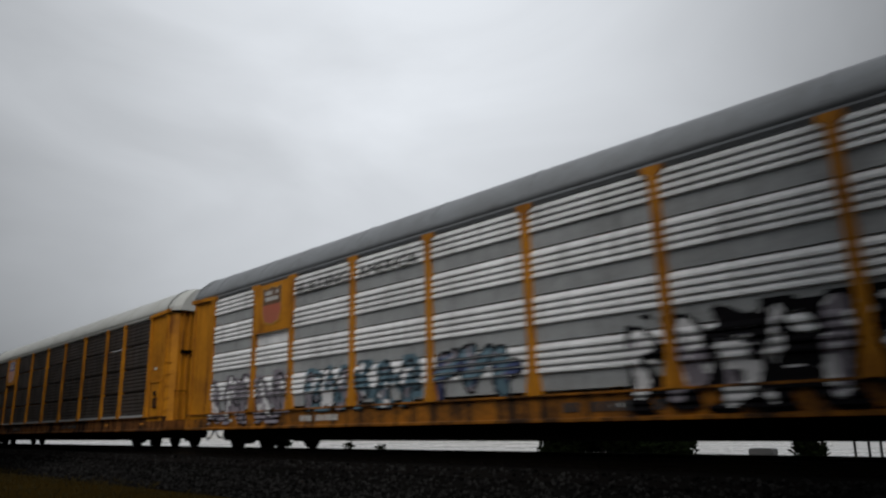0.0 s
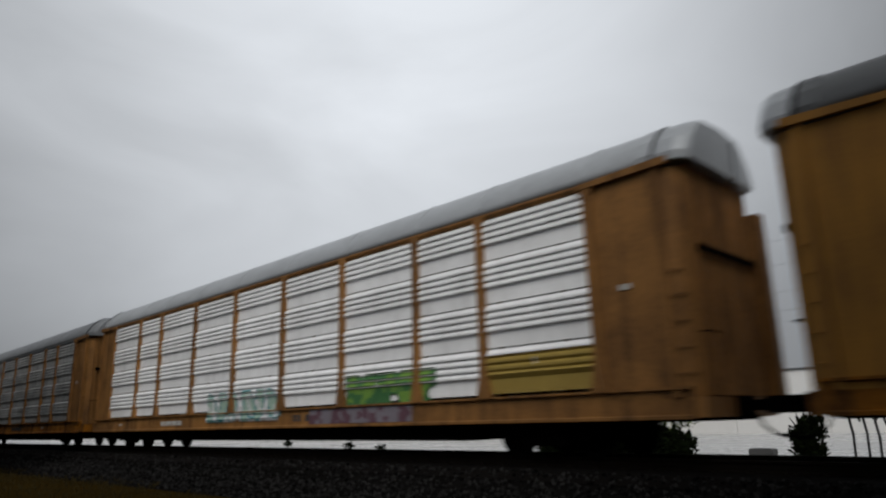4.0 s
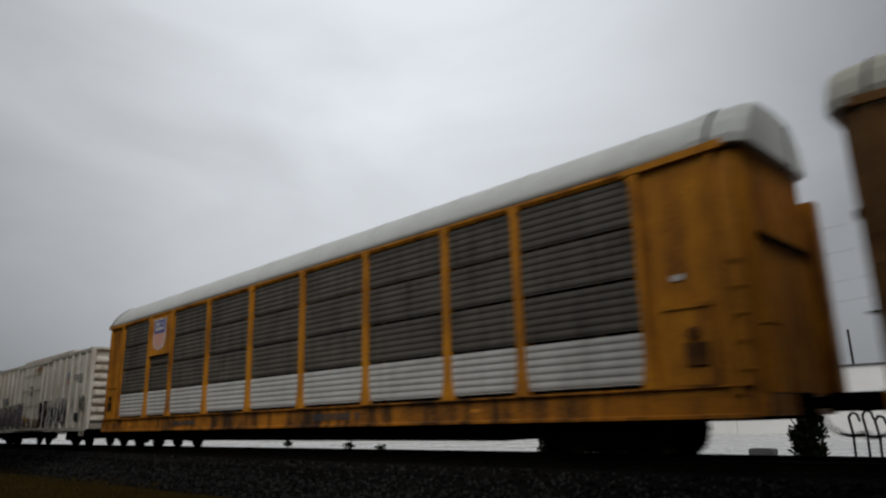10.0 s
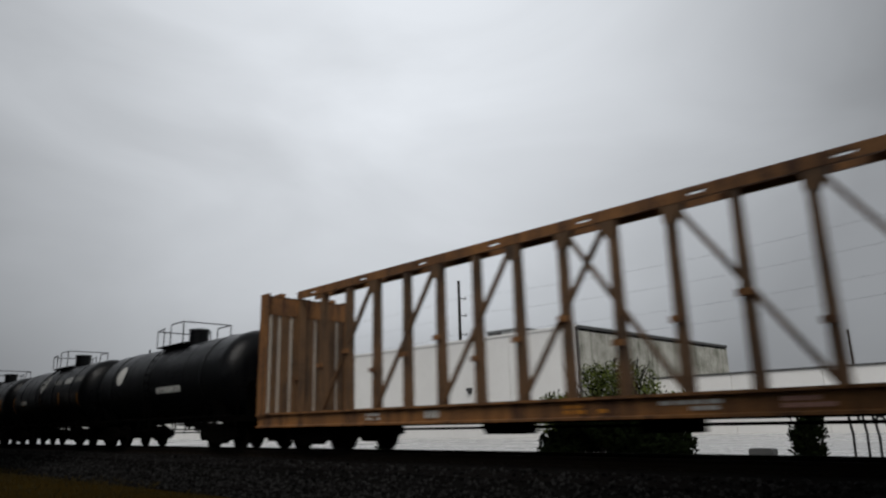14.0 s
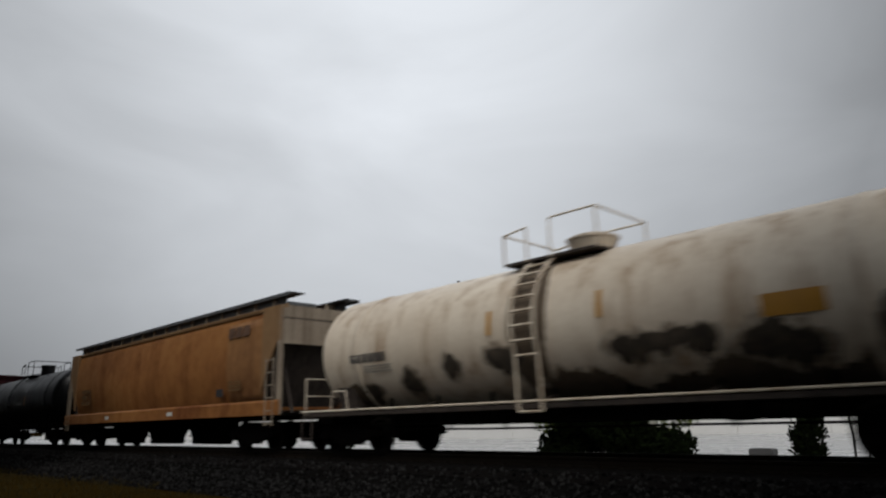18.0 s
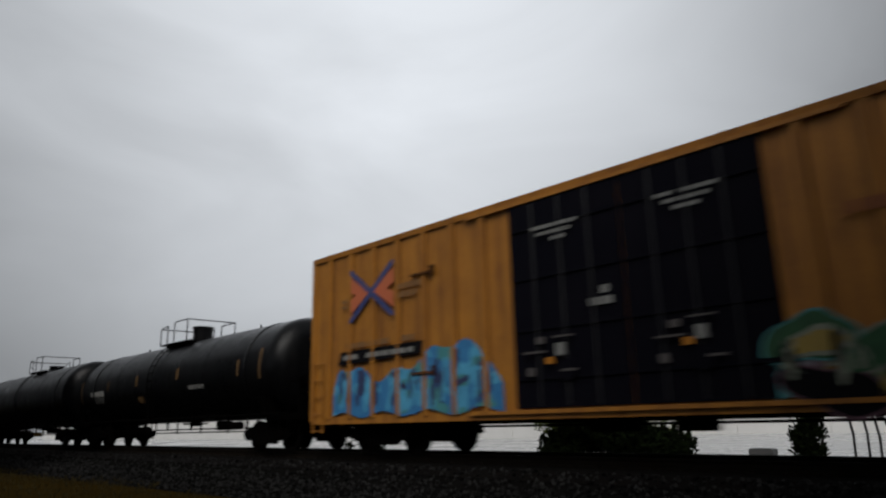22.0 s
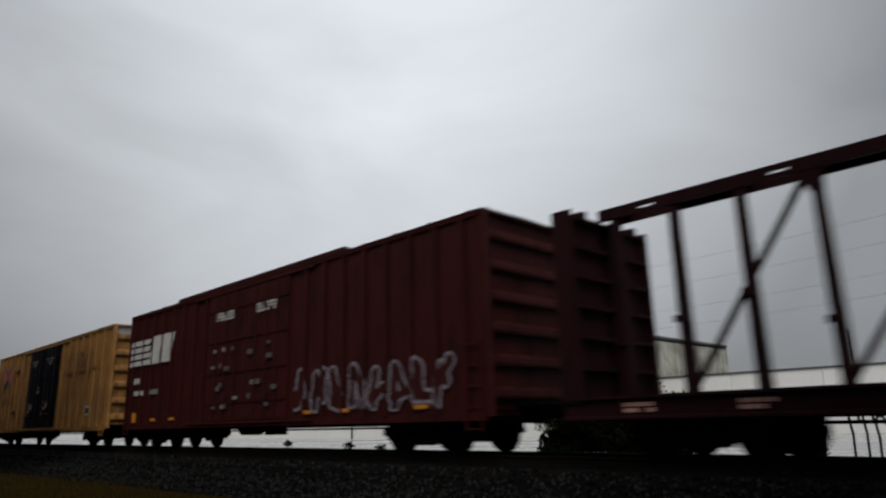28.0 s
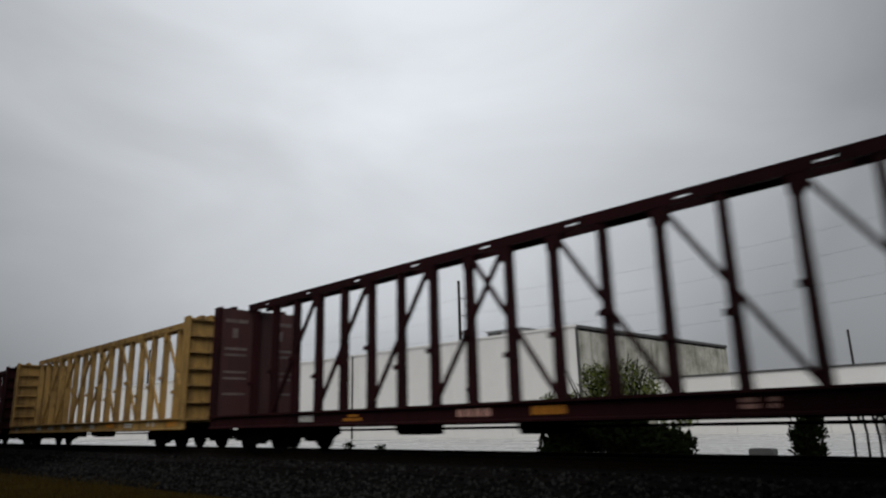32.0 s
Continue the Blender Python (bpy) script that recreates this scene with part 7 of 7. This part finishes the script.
            for cx, cz, rx, rz, mats, tilt in (
                    (5.62, 1.80, 0.24, 0.56, (sp_grey, sp_slate, sp_sky), -0.5), (6.20, 1.72, 0.26, 0.62, (W, sp_moss, D), -0.4), (6.20, 1.45, 0.30, 0.30, (sp_grey, sp_plum), 0.3),
                    (2.50, 1.70, 0.58, 0.40, (sp_teal, G, W, sp_gold), 0.1), (3.40, 1.52, 0.70, 0.24, (W, G), 0.5), (4.45, 1.70, 0.60, 0.64, (W, G, D, K, sp_grey), 0.0), (5.40, 1.46, 0.62, 0.20, (W, D, K), 0.25),
                    (6.75, 1.50, 0.60, 0.36, (W, D, G), -0.15), (2.75, 0.98, 0.66, 0.34, (sp_plum, K), -0.2), (4.30, 0.95, 0.78, 0.32, (sp_grey, K), 0.1), (5.30, 0.96, 0.50, 0.30, (sp_plum, K), -0.1), (6.65, 1.02, 0.60, 0.34, (sp_moss, K), 0.1),
                    (3.45, 1.14, 0.14, 0.32, (W, sp_gold), -0.5), (5.98, 1.04, 0.13, 0.42, (sp_plum, sp_gold), -0.45), (4.72, 1.22, 0.16, 0.24, (W,), 0.4), (4.05, 1.20, 0.12, 0.26, (W, sp_grey), -0.3), (3.0, 1.36, 0.34, 0.07, (W,), 0.15), (5.15, 1.26, 0.26, 0.07, (W,), -0.3),
                    (6.9, 1.30, 0.30, 0.06, (W,), 0.3), (7.55, 1.05, 0.16, 0.34, (sp_plum, sp_grey), 0.2), (8.15, 1.15, 0.34, 0.30, (sp_plum, D, K), 0.2), (8.65, 0.98, 0.38, 0.20, (D, sp_plum), -0.2), (8.45, 1.55, 0.08, 0.16, (sp_navy,), -0.4)):
                bubble(c, cx, cz, rx, rz, -1.548, mats, cx * 3.1, tilt)
            graffiti(c, 2.0, 7.3, 0.95, 2.2, -1.556, [K, K], 49, cell=0.026, weight=-0.025, letter=0.6, ragged=2.0)
            graffiti(c, 2.0, 7.3, 0.9, 2.1, -1.558, [W, W], 50, cell=0.026, weight=-0.035, letter=0.7, ragged=2.0)
        for ob in c.children:
            if ob not in fixed:
                ob.location.x += dx
        add(c, u)

    yellow_box("yellow boxcar with black doors and bright graffiti", box_yellow, -426.70, 9.45, True, 0.25)
    h, u = span(-437.9, -454.7)
    add(tank("long black tank car with orange squares on its side", h, 1.50, 2.40, tank_black, black_steel, -446.1 - u, 7, marks=[
        ("plate", -451.1 - u, 2, 0.12, 0.36, mark_rust), ("plate", -448.1 - u, 4, 0.17, 0.40, mark_rust), ("plate", -444.5 - u, 6, 0.18, 0.40, mark_rust), ("plate", -447.8 - u, -24, 0.5, 0.24, mark_rust), ("bars", -452.3 - u, -8, 1.6, 0.22, mark_white), ("rows", -452.2 - u, -18, 1.3, 0.24, mark_mid), ("plate", -440.2 - u, 2, 0.12, 0.5, mark_rust), ("plate", -438.9 - u, 4, 0.12, 0.9, mark_rust), ("plate", -454.3 - u, -4, 0.10, 1.0, mark_rust), ("bars", -443.0 - u, -14, 1.2, 0.14, mark_mid)]), u)
    h, u = span(-456.3, -473.6)
    add(tank("long black tank car, dusty along the top", h, 1.56, 2.45, tank_black, black_steel, -464.15 - u, 8, marks=[
        ("bars", -470.5 - u, -6, 1.6, 0.2, mark_dim), ("rows", -470.4 - u, -18, 1.3, 0.24, mark_dim), ("plate", -462.2 - u, -12, 0.3, 0.16, mark_dim), ("plate", -468.0 - u, -10, 0.3, 0.14, mark_dim)], dome_h=0.22), u)
    add(coal_hopper("black open-top hopper with a white stripe logo", 7.33, 3.75, 3, True), -482.03)
    add(coal_hopper("black open-top hopper with a white logo and orange reflectors", 7.28, 3.75, 8), -498.08)
    h, u = span(-506.6, -519.1)
    add(tank("short white tank car with a railed platform", h, 1.42, 2.28, tank_white, dirty_shade_brown, -512.6 - u, 9, running_board=True, straps=2, rail_m=tank_white, marks=[
        ("plate", -510.9 - u, -4, 0.66, 0.48, placard_amber), ("plate", -509.7 - u, -20, 0.42, 0.30, mark_black), ("bars", -516.7 - u, -10, 1.2, 0.22, mark_mid), ("rows", -516.5 - u, -22, 1.3, 0.26, mark_mid), ("plate", -515.6 - u, -2, 0.18, 0.4, mark_pink), ("plate", -508.6 - u, -14, 0.28, 0.3, mark_mid), ("rows", -508.4 - u, 8, 0.7, 0.4, mark_mid), ("plate", -510.0 - u, 0, 0.1, 0.5, mark_pink)], dome_h=0.4), u)
    add(centerbeam("dark maroon centre-beam lumber car, empty", 11.1, beam_maroon, 4.45, 4), -531.9)

    # oxide red high-cube boxcar
    ribs = [x for x in np.arange(-8.9, 9.2, 0.85) if not -2.75 < x < 2.3]
    c = boxcar("oxide red high boxcar with a white stripe logo", 9.5, 5.12, ns_maroon, ns_maroon, [(-2.65, -0.13), (-0.13, 2.22)], ribs, 6, roof_grey, raised=(-5.2, 4.72), shade_seam_m=black_paint)
    striped_logo(c, -9.25, -5.4, 3.05, 4.08, -1.54, mark_white)
    bars(c, -8.7, -8.1, 2.35, 2.6, -1.54, mark_white, 1, 2, 61)
    bars(c, -8.6, -7.7, 1.92, 2.12, -1.54, mark_white, 1, 4, 62)
    bars(c, -7.3, -6.3, 1.92, 2.12, -1.54, mark_mid, 1, 4, 65)
    plate(c, rect(-8.62, -8.27, 0.96, 1.30), -1.54, mark_orange, "placard", "orange placard")
    for x in (-6.9, -5.3, 3.0, 4.6, 7.4):
        plate(c, rect(x, x + 0.42, 0.98, 1.07), -1.54, mark_orange, "reflector")
    bars(c, -2.1, -0.9, 4.0, 4.3, -1.575, mark_white, 3, 7, 63)
    bars(c, 0.4, 1.6, 4.0, 4.3, -1.575, mark_white, 3, 7, 64)
    lr = random.Random(4)
    for k in range(16):
        x, z = lr.uniform(-2.4, 1.9), lr.choice((1.25, 1.5, 1.9, 2.5, 3.0))
        part("door_latch", Geo().box(x, x + lr.uniform(0.06, 0.14), -1.64, -1.58, z, z + lr.uniform(0.06, 0.16)), lr.choice((mark_mid, mark_dim, mark_dim)), c)
    for x, z in ((-1.8, 1.8), (-1.3, 2.4), (0.6, 1.9), (1.5, 1.7), (0.1, 2.8), (1.2, 2.6)):
        part("door_latch", Geo().box(x, x + 0.22, -1.62, -1.57, z, z + 0.14), mark_dim, c)
    graffiti(c, 2.6, 8.8, 0.95, 2.25, -1.535, [sp_grey, ns_maroon, ns_maroon, ns_maroon], 47, cell=0.035, weight=0.10, letter=0.7, label="outlined graffiti letters")
    add(c, -554.3)
    yellow_box("faded yellow boxcar with black doors", box_tan, -575.28, 9.43, False, 0.28)
    for label, u, half, mat, seed in (("dark maroon centre-beam lumber car with stencilled bulkheads", -597.8, 11.2, beam_maroon, 5), ("maroon centre-beam lumber car, empty", -622.15, 11.15, beam_maroon, 6), ("yellow centre-beam lumber car, empty", -646.35, 11.15, beam_bright, 7), ("dark maroon centre-beam lumber car at the train's end", -670.7, 11.15, beam_maroon, 8)):
        c = centerbeam(label, half, mat, 4.45, seed)
        if mat is beam_maroon:
            inner = -half + 0.42
            for y0 in (-1.25, 0.45):
                g = Geo()
                for z, hh in ((4.05, 0.12), (3.55, 0.32), (3.15, 0.08), (2.95, 0.08), (2.4, 0.07), (2.2, 0.07), (1.7, 0.07)):
                    g.box(inner + 0.022, inner + 0.028, y0 + (0.25 if hh > 0.2 else 0), y0 + (0.45 if hh > 0.2 else 0.8), z, z + hh)
                tagged(part("stencil", g, mark_faint, c), kind="stuff")
            for y in (-1.36, 0.06):
                part("bulkhead_sheet", Geo().box(inner, inner + 0.02, y, y + 1.30, 0.98, 4.50), sheet_maroon, c)
        add(c, u)


mark_mid = material("grey_stencil", (0.22, 0.22, 0.21), 0.6, 0, (0.10, 0.10, 0.09), 0.4, 1.5)
mark_faint = material("worn_pale_stencil", (0.14, 0.115, 0.11), 0.6, 0, (0.05, 0.03, 0.03), 0.7, 3)
mark_dim = material("faint_stencil", (0.085, 0.075, 0.072), 0.6, 0, (0.04, 0.035, 0.035), 0.4, 1.5)
mark_rust = material("faded_ochre_spray", (0.12, 0.065, 0.02), 0.6, 0, (0.05, 0.03, 0.015), 0.4, 2)
mark_ochre = material("worn_ochre_spray", (0.06, 0.03, 0.012), 0.6, 0, (0.025, 0.010, 0.007), 0.7, 3)
mark_brown = material("faded_brown_stencil", (0.19, 0.092, 0.032), 0.6, 0, (0.22, 0.12, 0.05), 0.4, 1.5)

build_ground()
build_yard()
build_shade_walls()
build_poles()
build_plants()
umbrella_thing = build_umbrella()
build_train()
build_track()


def motions():
    for car, u in TRAIN:
        walk(car, [(t, pose(u + SPEED * t, TRACK_Y, 0)) for t in (0, 8, 16, 24, 32)])
    # wheels roll while they pass; the turn is that of the way gone
    start = {car.name: u for car, u in TRAIN}
    for wh, car, x in WHEELS:
        at = start[car.name] + x
        t0, t1 = max(0.0, (-62 - at) / SPEED), min(32.0, (2 - at) / SPEED)
        if t1 <= t0:
            t0, t1 = 31.9, 32.0
        rest = wh.matrix_basis.copy()
        spot, turn = Matrix.Translation(rest.translation), rest.to_3x3().to_4x4()
        n = int((t1 - t0) / 0.032) + 1
        times = [t0 + (t1 - t0) * k / n for k in range(n + 1)]
        rows = [(t, spot @ Matrix.Rotation(SPEED * (t - t0) / WHEEL_R, 4, "Y") @ turn) for t in times]
        if t0 > 0:
            rows.insert(0, (0.0, rest))
        if t1 < 32:
            rows.append((32.0, rows[-1][1]))
        walk(wh, rows)
    # the umbrella swings in over the camera and away again
    f = 784 / math.tan(radians(33.1))
    away = umbrella_pose(0.1, 0.36) @ pose(-1.1, 0, 0.75)
    rows = [(0, away), (27.6, away), (28.2, umbrella_pose(100 / f, 430 / f))]
    for t, x, y in ((28.5, 928, 55), (28.6, 957, 45), (28.7, 948, 45), (28.8, 903, 50), (28.9, 836, 55), (29.0, 751, 42), (29.1, 673, -15), (29.2, 610, -95)):
        rows.append((t, umbrella_pose((x - 784) / f, (441 - y) / f)))
    rows += [(29.8, away), (32, away)]
    walk(umbrella_thing, rows)


motions()
